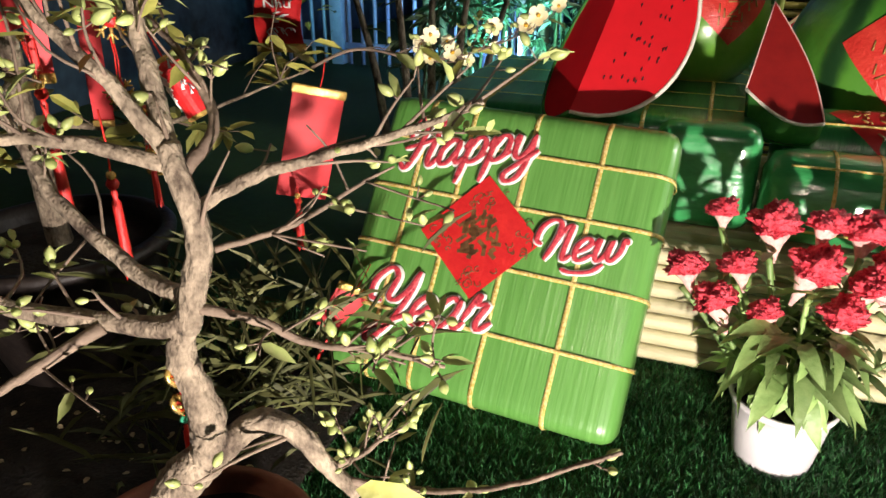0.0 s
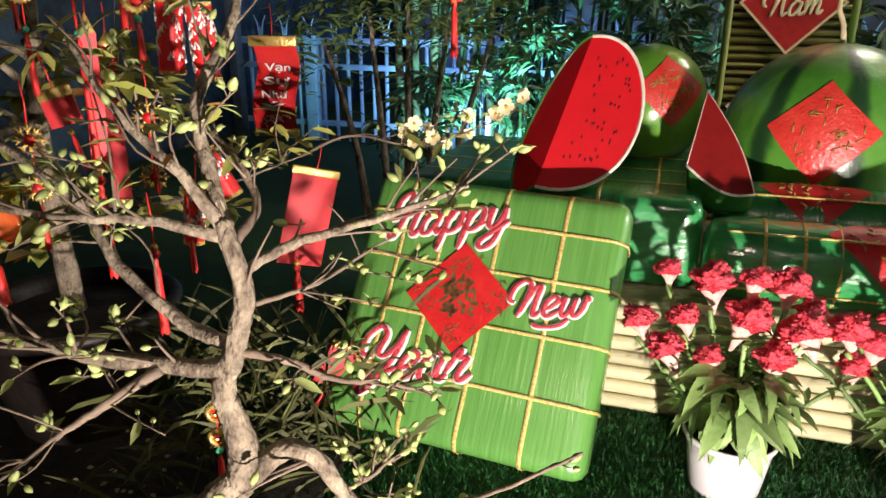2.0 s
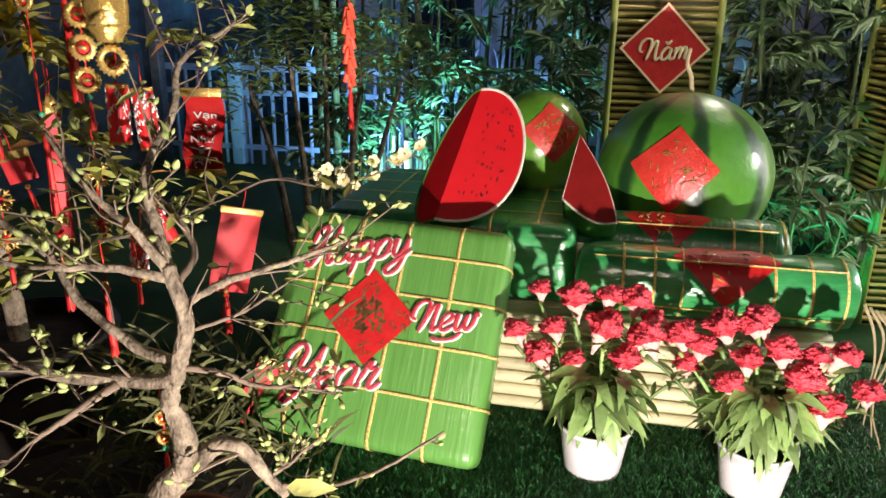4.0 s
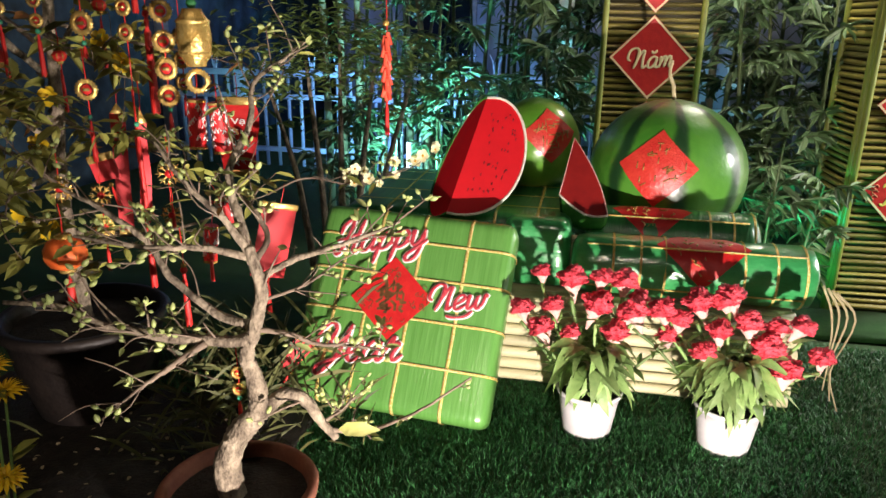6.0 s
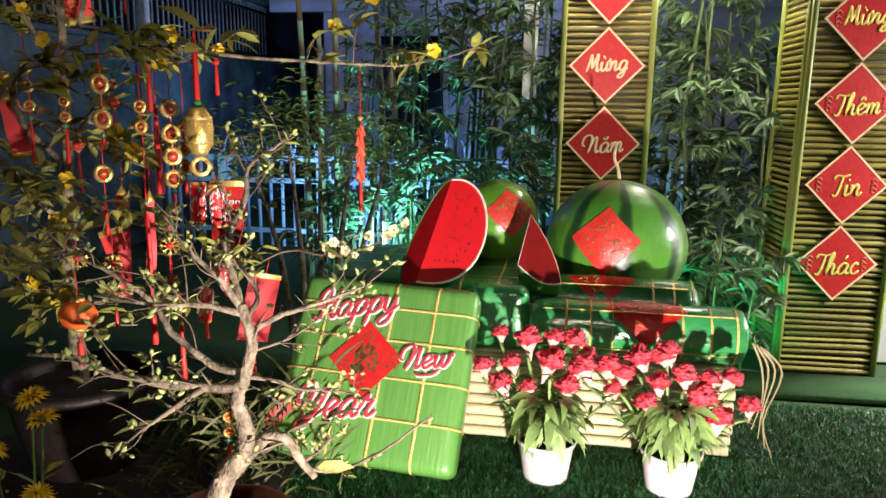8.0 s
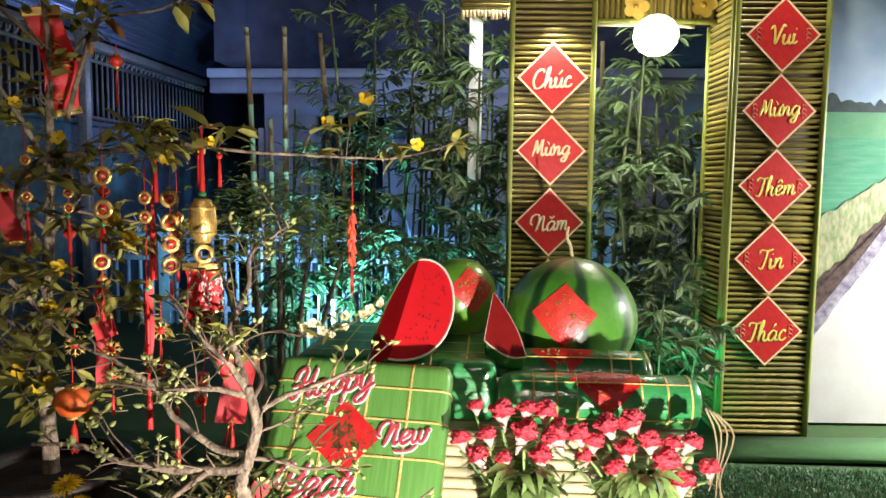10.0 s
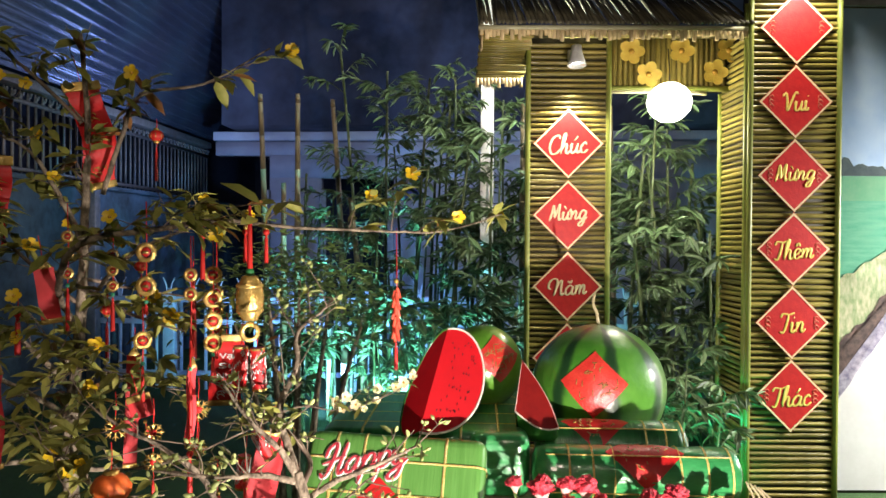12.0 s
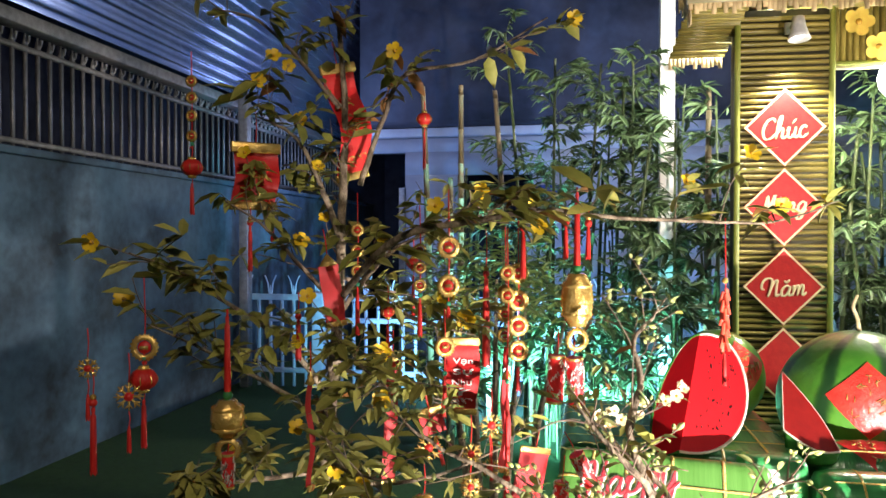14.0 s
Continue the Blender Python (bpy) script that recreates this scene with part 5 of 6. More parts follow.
# the grove: leafy culms between the column and the fence, and through the gate
for u, v, h, n in ((-1.55, 4.5, 1.7, 8), (-1.35, 4.9, 1.9, 9), (-1.2, 4.3, 1.75, 9), (-1.0, 4.7, 2.0, 9), (-0.85, 4.2, 1.8, 9), (-0.72, 5.0, 2.3, 11), (-0.6, 4.4, 2.1, 9), (-0.45, 4.8, 2.75, 15),
                   (-0.3, 4.25, 2.2, 12), (-0.15, 4.6, 2.45, 14), (0.0, 4.15, 2.3, 13), (0.12, 4.75, 2.5, 13), (0.25, 4.3, 2.2, 11), (0.38, 4.05, 2.1, 11), (0.55, 4.5, 2.0, 9), (0.75, 4.2, 2.0, 9),
                   (0.95, 3.95, 2.15, 15), (1.1, 4.3, 2.2, 15), (1.25, 4.0, 2.05, 15), (1.4, 4.25, 2.1, 13), (1.55, 3.95, 1.8, 11), (1.05, 3.75, 1.5, 10), (1.45, 3.7, 1.6, 11), (1.7, 4.4, 1.9, 9), (1.25, 4.6, 2.3, 10)):
    bamboo(dw(u, v, GZ), h, r.uniform(0.013, 0.02), (r.uniform(-0.18, 0.18), r.uniform(-0.12, 0.1)), n, r.randint(1, 9999), 0.38)
# short dense shoots low down, where the coloured floods catch them
for i in range(30):
    u = r.uniform(-1.5, 0.35) if i < 18 else r.uniform(0.72, 1.6)
    v = r.uniform(3.5, 4.6) if i < 18 else r.uniform(2.95, 3.6)
    bamboo(dw(u, v, ground_z(v)), r.uniform(0.75, 1.25) if i < 18 else r.uniform(0.55, 0.95), 0.008, (r.uniform(-0.15, 0.15), r.uniform(-0.1, 0.1)), 8, r.randint(1, 9999), 0.3, spread=0.28)
# bare thin culms against the fence
for i in range(26):
    u, v = r.uniform(-1.7, 0.4), r.uniform(4.4, 5.6)
    bamboo(dw(u, v, GZ), r.uniform(1.1, 2.1), r.uniform(0.012, 0.022), (r.uniform(-0.15, 0.15), 0), 0, r.randint(1, 9999))
# leafy crowns standing over the cut poles
for x, y, h, n, bx in ((0.62, 4.70, 3.05, 16, -0.18), (0.80, 4.60, 2.85, 20, 0.0), (1.00, 4.50, 2.8, 22, 0.12), (1.20, 4.40, 2.65, 20, 0.06)):
    bamboo((x, y, GZ), h, 0.017, (bx, -0.05), n, int(1000 * x), 0.55, spread=0.46)
# taller leafy stems over the grove and beyond the opening
for u, v, h, n in ((-0.25, 4.4, 2.75, 22), (0.05, 4.5, 2.6, 20), (0.3, 4.2, 2.45, 20), (1.1, 4.0, 2.45, 20), (1.3, 4.2, 2.35, 20)):
    bamboo(dw(u, v, GZ), h, r.uniform(0.013, 0.019), (r.uniform(-0.18, 0.18), r.uniform(-0.1, 0.1)), n, r.randint(1, 9999), 0.4)


# ---- apricot trees ----
BUD = mesh_of("bud", lathe([(0.0005, 0.0), (0.0035, 0.002), (0.0055, 0.007), (0.005, 0.012), (0.0028, 0.016), (0.0002, 0.019)], 7), bud_m)
LEAF_M = [mesh_of("leaf", leaf_data(l, w), mleaf_m) for l, w in ((0.07, 0.055), (0.095, 0.062), (0.055, 0.045))]
LEAF_FRESH = mesh_of("leaf", leaf_data(0.034, 0.018), bud_m)
LEAF_R = mesh_of("leaf", leaf_data(0.085, 0.055), mleafr_m)


def blossom_mesh(r0, material):
    bm = bmesh.new()
    for k in range(5):
        a = 2 * math.pi * k / 5
        d, s = Vector((math.cos(a), math.sin(a), 0)), Vector((-math.sin(a), math.cos(a), 0))
        up = Vector((0, 0, 1))
        c = bm.verts.new(d * 0.1 * r0)
        ring = [bm.verts.new(d * r0 * f + s * r0 * g + up * r0 * h) for f, g, h in ((0.45, -0.42, 0.22), (0.85, -0.40, 0.38), (1.05, 0, 0.30), (0.85, 0.40, 0.38), (0.45, 0.42, 0.22))]
        m = bm.verts.new(d * r0 * 0.62 + up * r0 * 0.14)
        for a1, b1 in zip(ring, ring[1:]):
            bm.faces.new((m, a1, b1))
        bm.faces.new((c, ring[0], m))
        bm.faces.new((c, m, ring[4]))
    return mesh_of("blossom", bm, material)


BLOOM_Y, BLOOM_C = blossom_mesh(0.021, petal_m), blossom_mesh(0.020, cpetal_m)
HEART = mesh_of("flower_heart", lathe([(0.0, 0.008), (0.003, 0.007), (0.004, 0.003), (0.002, 0.0)], 8), mat("stamen", (0.75, 0.42, 0.03), None, 40, 0.6))


def bloom(parent, me, p, d, s=1.0):
    b = share("blossom", me, parent, Matrix.Translation(p) @ Vector(d).to_track_quat("Z", "Y").to_matrix().to_4x4() @ Matrix.Diagonal((s, s, s, 1)))
    share("flower_heart", HEART, b, Matrix.Identity(4))


def grow(tree, base, pts, r0, r1, twigs, seed, buds=0, leaves=0, blooms=0, cream=0, tw_len=(0.05, 0.14), bark=None, far=None, t0=0.2, bronze=0.12, fresh=0, leaf_size=1.0):
    """One limb of a tree, with its twigs, buds, leaves and blossoms."""
    r = random.Random(seed)
    base = Vector(base)
    pts = [Vector(p) - base for p in pts]
    line = smooth_line(pts, 6)
    for i in range(1, len(line) - 1):
        line[i] += Vector((r.uniform(-1, 1), r.uniform(-1, 1), r.uniform(-1, 1))) * r0 * (0.05 if r0 > 0.012 else 0.16)
    bm = bmesh.new()
    tube(bm, line, r0, r1, 14 if r0 > 0.012 else 6, 0.22 if r0 > 0.012 else 0.15)
    br = part("trunk" if bark else "branch", bm, bark or (bark_m if r0 > 0.008 else twig_m), tree)
    tw = bmesh.new()
    some = False
    for k in range(twigs):
        i = int(r.uniform(t0, 1.0) * (len(line) - 1))
        p = line[i]
        along = (line[min(i + 1, len(line) - 1)] - line[max(0, i - 1)]).normalized()
        d = (along * r.uniform(0.2, 0.9) + Vector((r.uniform(-1, 1), r.uniform(-1, 1), r.uniform(-0.35, 1.0)))).normalized()
        L = r.uniform(*tw_len)
        e = p + d * L + Vector((0, 0, r.uniform(-0.02, 0.03)))
        mid = p.lerp(e, 0.5) + Vector((r.uniform(-1, 1), r.uniform(-1, 1), r.uniform(-0.5, 1))) * 0.12 * L
        tl = smooth_line([p, mid, e], 3)
        tube(tw, tl, max(0.0016, min(0.0035, r1 * 0.7)), 0.0011, 5)
        some = True
        for _ in range(r.randint(0, buds + 1) if buds else 0):
            q = tl[r.randint(len(tl) - 3, len(tl) - 1)]
            bd = Vector((r.uniform(-1, 1), r.uniform(-1, 1), r.uniform(-0.3, 1.2))).normalized()
            q2 = q + bd * r.uniform(0.004, 0.016)
            tube(tw, [q, q2], 0.0009, 0.0009, 4)
            s = r.uniform(0.55, 1.2)
            share("bud", BUD, br, Matrix.Translation(q2) @ bd.to_track_quat("Z", "Y").to_matrix().to_4x4() @ Matrix.Diagonal((s, s, s, 1)))
        for _ in range(r.randint(leaves // 2, leaves) if leaves else 0):
            q = tl[r.randint(2, len(tl) - 1)]
            a = r.uniform(0, 6.28)
            m = turn(q, (math.cos(a) + d.x * 0.6, math.sin(a) + d.y * 0.6, r.uniform(-0.8, 0.5)), r.uniform(-0.7, 0.7), r.uniform(0.65, 1.2) * leaf_size)
            if far is not None and len(tree.children_recursive) > 330:
                far.append(Matrix.Translation(tree.matrix_world.translation) @ m)
            else:
                share("leaf", LEAF_R if r.random() < bronze else LEAF_M[r.randint(0, 2)], br, m)
        for _ in range(r.randint(0, fresh) if fresh else 0):
            q = tl[r.randint(len(tl) - 3, len(tl) - 1)]
            a = r.uniform(0, 6.28)
            share("leaf", LEAF_FRESH, br, turn(q, (math.cos(a) + d.x, math.sin(a) + d.y, r.uniform(-0.3, 0.9)), r.uniform(-0.7, 0.7), r.uniform(0.6, 1.3)))
        if blooms and r.random() < blooms:
            bloom(br, BLOOM_Y, e, (r.uniform(-0.5, 0.5), -1, r.uniform(-0.2, 0.8)), r.uniform(0.85, 1.25))
        if cream and r.random() < cream:
            bloom(br, BLOOM_C, e, (r.uniform(-0.5, 0.5), -1, r.uniform(-0.1, 0.8)), r.uniform(0.7, 1.1))
    if some:
        t = part("twig_growth", tw, twig_m, br)
        t["kind"] = "stuff"
    else:
        tw.free()
    return br


def clay_pot(place, r, h, label, glaze=None):
    t = thing("clay_pot", place, label, "plant pot")
    part("body", lathe([(0.0, 0.0), (r * 0.62, 0.0), (r * 0.7, 0.01), (r * 0.9, h * 0.55), (r * 0.97, h * 0.9), (r * 1.06, h * 0.91), (r * 1.08, h * 0.97), (r * 1.04, h), (r * 0.95, h), (r * 0.93, h * 0.9), (r * 0.9, h * 0.82)], 40), glaze or clay_m, t)
    sb = lathe([(0.0, h * 0.9), (r * 0.3, h * 0.93), (r * 0.6, h * 0.9), (r * 0.925, h * 0.86)], 28)
    for v in sb.verts:
        v.co.z += 0.008 * noise.noise(v.co * 40)
    part("soil", sb, soil_m, t)
    return t


TA = Vector((-0.325, 0.75, 0.20))
clay_pot((-0.30, 0.76, 0.0), 0.165, 0.245, "round red clay pot holding the gnarled apricot tree")
ta = thing("apricot_tree", TA, "gnarled apricot tree, pale bark, green buds and few blossoms, in a clay pot", "tree")
ta["label"] = "gnarled pale-barked apricot tree with green buds in a clay pot"
grow(ta, TA, [(-0.303, 0.760, 0.184), (-0.320, 0.750, 0.275), (-0.305, 0.750, 0.345), (-0.276, 0.750, 0.394), (-0.246, 0.750, 0.423), (-0.242, 0.750, 0.463), (-0.247, 0.750, 0.514), (-0.258, 0.750, 0.555), (-0.248, 0.750, 0.605)], 0.033, 0.0135, 0, 1, bark=bark_m)
grow(ta, TA, [(-0.248, 0.750, 0.595), (-0.229, 0.750, 0.655), (-0.219, 0.750, 0.706), (-0.230, 0.750, 0.767), (-0.239, 0.760, 0.797)], 0.0150, 0.0115, 3, 2, 2, bark=bark_m)
grow(ta, TA, [(-0.248, 0.750, 0.605), (-0.278, 0.750, 0.596), (-0.337, 0.760, 0.598), (-0.426, 0.760, 0.610), (-0.485, 0.760, 0.631), (-0.533, 0.760, 0.643), (-0.620, 0.770, 0.685), (-0.716, 0.770, 0.697)], 0.014, 0.004, 16, 3, 4, 0, fresh=3, leaf_size=0.5)
grow(ta, TA, [(-0.338, 0.750, 0.597), (-0.409, 0.720, 0.559), (-0.460, 0.700, 0.530), (-0.531, 0.670, 0.482)], 0.008, 0.002, 9, 4, 4, 0, fresh=3, leaf_size=0.5)
grow(ta, TA, [(-0.229, 0.750, 0.726), (-0.158, 0.760, 0.766), (-0.087, 0.770, 0.785), (-0.015, 0.780, 0.804), (0.068, 0.790, 0.834)], 0.009, 0.003, 12, 5, 5, 0, fresh=3, leaf_size=0.5)
grow(ta, TA, [(-0.230, 0.750, 0.767), (-0.205, 0.800, 0.807), (-0.241, 0.850, 0.859), (-0.296, 0.900, 0.900)], 0.008, 0.003, 9, 6, 4, 1, fresh=3, leaf_size=0.5)
grow(ta, TA, [(-0.230, 0.750, 0.767), (-0.257, 0.790, 0.849), (-0.274, 0.830, 0.940), (-0.231, 0.870, 1.031), (-0.227, 0.920, 1.102), (-0.163, 0.960, 1.152), (-0.109, 1.000, 1.192)], 0.012, 0.002, 16, 7, 4, 1, fresh=3, leaf_size=0.5)
grow(ta, TA, [(-0.239, 0.760, 0.787), (-0.281, 0.750, 0.859), (-0.350, 0.760, 0.931), (-0.407, 0.790, 1.012)], 0.010, 0.003, 10, 17, 4, 2, fresh=3, leaf_size=0.5)
grow(ta, TA, [(-0.239, 0.760, 0.777), (-0.322, 0.730, 0.809), (-0.423, 0.710, 0.820), (-0.549, 0.720, 0.843)], 0.009, 0.003, 12, 18, 4, 1, fresh=3, leaf_size=0.5)
grow(ta, TA, [(-0.256, 0.770, 0.626), (-0.322, 0.810, 0.638), (-0.418, 0.850, 0.711), (-0.465, 0.880, 0.781), (-0.558, 0.920, 0.843), (-0.632, 0.960, 0.873), (-0.715, 1.000, 0.923)], 0.011, 0.003, 16, 8, 4, 1, 0.06, fresh=3, leaf_size=0.5)
grow(ta, TA, [(-0.248, 0.750, 0.625), (-0.169, 0.740, 0.613), (-0.109, 0.730, 0.591), (-0.039, 0.720, 0.589), (0.032, 0.710, 0.576)], 0.0065, 0.002, 12, 9, 4, 0, tw_len=(0.03, 0.08), fresh=3, leaf_size=0.5)
grow(ta, TA, [(-0.276, 0.750, 0.394), (-0.226, 0.760, 0.433), (-0.185, 0.770, 0.457), (-0.144, 0.770, 0.440), (-0.113, 0.780, 0.378), (-0.081, 0.790, 0.326)], 0.019, 0.009, 2, 10, 3, bark=bark_m)
grow(ta, TA, [(-0.096, 0.790, 0.347), (-0.021, 0.780, 0.344), (0.083, 0.680, 0.440), (0.189, 0.590, 0.568)], 0.006, 0.002, 8, 11, 3, 0, tw_len=(0.02, 0.06), fresh=3, leaf_size=0.5)
grow(ta, TA, [(-0.111, 0.790, 0.368), (-0.072, 0.780, 0.397), (-0.034, 0.760, 0.446)], 0.005, 0.002, 10, 12, 6, 0, tw_len=(0.03, 0.08), bronze=0, fresh=1, leaf_size=0.5)
grow(ta, TA, [(-0.208, 0.760, 0.685), (-0.133, 0.810, 0.694), (-0.069, 0.850, 0.724), (-0.027, 0.860, 0.744)], 0.004, 0.0015, 8, 13, 2, 0, fresh=3, leaf_size=0.5)

lf = share("leaf", mesh_of("leaf", leaf_data(0.095, 0.06), mat("pale yellow leaf", (0.42, 0.44, 0.12), (0.55, 0.55, 0.22), 14, 0.45, 0.2)), ta, turn(Vector((-0.075, 0.745, 0.375)) - TA, (0.9, -0.35, 0.15), 0.9, 1.0))
lf["label"] = "broad pale yellow-green leaf"

TB = Vector((-0.87, 1.60, 0.30))
clay_pot((-0.87, 1.60, 0.0), 0.24, 0.34, "large dark clay pot holding the tall apricot tree", darkclay_m)
tb = thing("apricot_tree", TB, "tall leafy apricot tree with yellow blossoms, hung with ornaments", "tree")
tb["label"] = "tall leafy apricot tree with yellow blossoms and hanging ornaments"
FAR = []
grow(tb, TB, [(-0.87, 1.60, 0.28), (-0.88, 1.60, 0.55), (-0.88, 1.60, 0.75), (-0.85, 1.60, 1.09), (-0.84, 1.60, 1.35), (-0.83, 1.60, 1.71), (-0.85, 1.60, 2.00)], 0.028, 0.006, 26, 21, 0, 6, 0.10, bark=bark_m, far=FAR)
BL_ = dict(leaves=10, far=FAR, tw_len=(0.06, 0.2), bronze=0.1)
for k, (pts, rr, tw, bl) in enumerate((
        ([(-0.847, 1.600, 1.344), (-0.903, 1.530, 1.486), (-0.967, 1.470, 1.607), (-1.070, 1.420, 1.657)], 0.011, 11, 0.30),
        ([(-0.784, 1.600, 1.488), (-0.720, 1.550, 1.679), (-0.654, 1.500, 1.801), (-0.468, 1.450, 1.835), (-0.268, 1.400, 1.951)], 0.009, 8, 0.05),
        ([(-0.868, 1.550, 1.088), (-0.832, 1.200, 1.208), (-0.736, 0.950, 1.330), (-0.554, 0.950, 1.371), (-0.407, 0.980, 1.392), (-0.281, 1.000, 1.381), (-0.036, 1.030, 1.371), (0.200, 1.050, 1.371), (0.398, 1.080, 1.424)], 0.010, 20, 0.32),
        ([(-0.864, 1.600, 1.078), (-0.749, 1.560, 1.238), (-0.653, 1.520, 1.318), (-0.535, 1.490, 1.369), (-0.438, 1.450, 1.389)], 0.010, 12, 0.12),
        ([(-0.889, 1.600, 0.871), (-0.988, 1.480, 1.033), (-1.108, 1.350, 1.145), (-1.237, 1.230, 1.247), (-1.307, 1.100, 1.298)], 0.010, 13, 0.14),
        ([(-0.889, 1.600, 0.770), (-1.011, 1.450, 0.912), (-1.153, 1.300, 1.035), (-1.284, 1.150, 1.137)], 0.010, 13, 0.12),
        ([(-0.878, 1.600, 0.971), (-0.811, 1.570, 0.930), (-0.662, 1.530, 0.876), (-0.511, 1.500, 0.853)], 0.010, 13, 0.12),
        ([(-0.878, 1.600, 0.941), (-0.869, 1.350, 1.011), (-0.825, 1.150, 1.039), (-0.755, 1.000, 1.006)], 0.010, 14, 0.15),
        ([(-0.879, 1.600, 0.790), (-0.894, 1.300, 0.787), (-0.850, 1.100, 0.803), (-0.760, 0.950, 0.818)], 0.010, 13, 0.15),
        ([(-0.881, 1.580, 0.689), (-0.809, 1.350, 0.663), (-0.699, 1.200, 0.637), (-0.561, 1.120, 0.651)], 0.009, 12, 0.10),
        ([(-0.889, 1.600, 0.639), (-1.026, 1.400, 0.690), (-1.123, 1.200, 0.750), (-1.206, 1.050, 0.791)], 0.009, 12, 0.14),
        ([(-0.864, 1.600, 1.138), (-0.971, 1.500, 1.269), (-1.057, 1.420, 1.368), (-1.146, 1.400, 1.428)], 0.008, 9, 0.2),
        ([(-0.846, 1.600, 1.717), (-0.962, 1.520, 1.838), (-1.067, 1.450, 1.918), (-1.178, 1.420, 1.936)], 0.007, 6, 0.25),
        ([(-0.858, 1.600, 1.193), (-0.723, 1.400, 1.141), (-0.612, 1.250, 1.109), (-0.513, 1.180, 1.087)], 0.009, 12, 0.12),
        ([(-0.904, 1.600, 0.604), (-0.709, 1.620, 0.580), (-0.535, 1.600, 0.607), (-0.407, 1.600, 0.656), (-0.277, 1.600, 0.705)], 0.009, 10, 0.0))):
    grow(tb, TB, pts, rr, 0.002, tw, 30 + k, blooms=bl, **BL_)
grow(tb, TB, [(-0.86, 1.60, 1.22), (-0.72, 1.85, 1.16), (-0.55, 1.98, 1.12), (-0.40, 2.0, 1.08)], 0.007, 0.002, 8, 71, **BL_)
# pale-flowered end of the low limb, before the cake
grow(tb, TB, [(-0.277, 1.600, 0.705), (-0.155, 1.600, 0.755), (-0.011, 1.600, 0.732), (0.124, 1.600, 0.762), (0.239, 1.600, 0.813)], 0.004, 0.0015, 20, 61, 2, 1, cream=0.8, tw_len=(0.03, 0.08), bronze=0)
if FAR:
    inv = Matrix.Translation(-TB)
    fl = part("foliage", scatter(leaf_data(0.068, 0.046), [inv @ m for m in FAR]), mleaf_m, tb, smooth=False)
    fl["kind"] = "stuff"

# fine-leaved shrub with bare stumps in front of the fence
sh = thing("shrub", (-0.05, 2.94, ground_z(2.8)), "bushy fine-leaved shrub on bare pale stems", "shrub")
r = random.Random(4)
ms = []
for k in range(5):
    a = (-0.24 + 0.13 * k, r.uniform(-0.1, 0.1))
    top = Vector((a[0] * 1.3, a[1], r.uniform(1.05, 1.3)))
    part("stem", tubed([(a[0] * 0.5, a[1], 0), (a[0] * 0.8, a[1], 0.6), top], 0.024, 0.008, 8, 0.3), bark_m, sh)
    for j in range(280):
        p = top + Vector((r.gauss(0, 0.14), r.gauss(0, 0.14), r.gauss(0.05, 0.12)))
        b = r.uniform(0, 6.28)
        ms.append(turn(p, (math.cos(b), math.sin(b), r.uniform(-0.5, 0.5)), r.uniform(-0.5, 0.5), r.uniform(0.6, 1.2)))
sl = part("crown", scatter(leaf_data(0.075, 0.04), ms), gleaf_m, sh, smooth=False)
sl["kind"] = "stuff"

# grassy tuft under the trees
tf = thing("grass_tuft", (-0.42, 1.22, 0), "dark tuft of narrow leaves under the apricot trees", "plant")
ms = []
for j in range(330):
    b = r.uniform(0, 6.28)
    ms.append(turn((r.gauss(0.06, 0.13), r.gauss(0, 0.10), r.uniform(0.05, 0.38)), (math.cos(b), math.sin(b), r.uniform(0.3, 1.6)), r.uniform(-0.5, 0.5), r.uniform(0.8, 1.5)))
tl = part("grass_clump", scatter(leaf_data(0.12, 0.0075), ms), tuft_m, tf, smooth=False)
tl["kind"] = "stuff"

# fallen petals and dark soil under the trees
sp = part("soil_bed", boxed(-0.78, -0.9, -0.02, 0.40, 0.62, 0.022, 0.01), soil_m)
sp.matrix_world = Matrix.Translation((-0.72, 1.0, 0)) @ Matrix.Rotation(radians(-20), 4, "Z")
tagged(sp, "bed of dark soil under the apricot trees", "soil", kind="structure")
ms = []
for j in range(240):
    ms.append(Matrix.Translation((r.uniform(-1.3, -0.3), r.uniform(0.4, 1.5), r.uniform(0.026, 0.03))) @ Matrix.Rotation(r.uniform(0, 6.28), 4, "Z") @ Matrix.Rotation(r.uniform(-0.4, 0.4), 4, "X"))
fp = part("petal_litter", scatter(leaf_data(0.016, 0.02), ms), mat("fallen petal", (0.45, 0.36, 0.22), (0.3, 0.22, 0.12), 20, 0.7), smooth=False)
tagged(fp, "faded petals scattered on the dark soil", "petals", kind="stuff")

# ---- ornaments on the trees ----


def cord(t, z0, z1, material=None, r=0.0014):
    part("cord", tubed([(0, 0, z0), (0.002, 0, (z0 + z1) / 2), (0, 0, z1)], r, r, 5, step=1), material or redsilk_m, t)


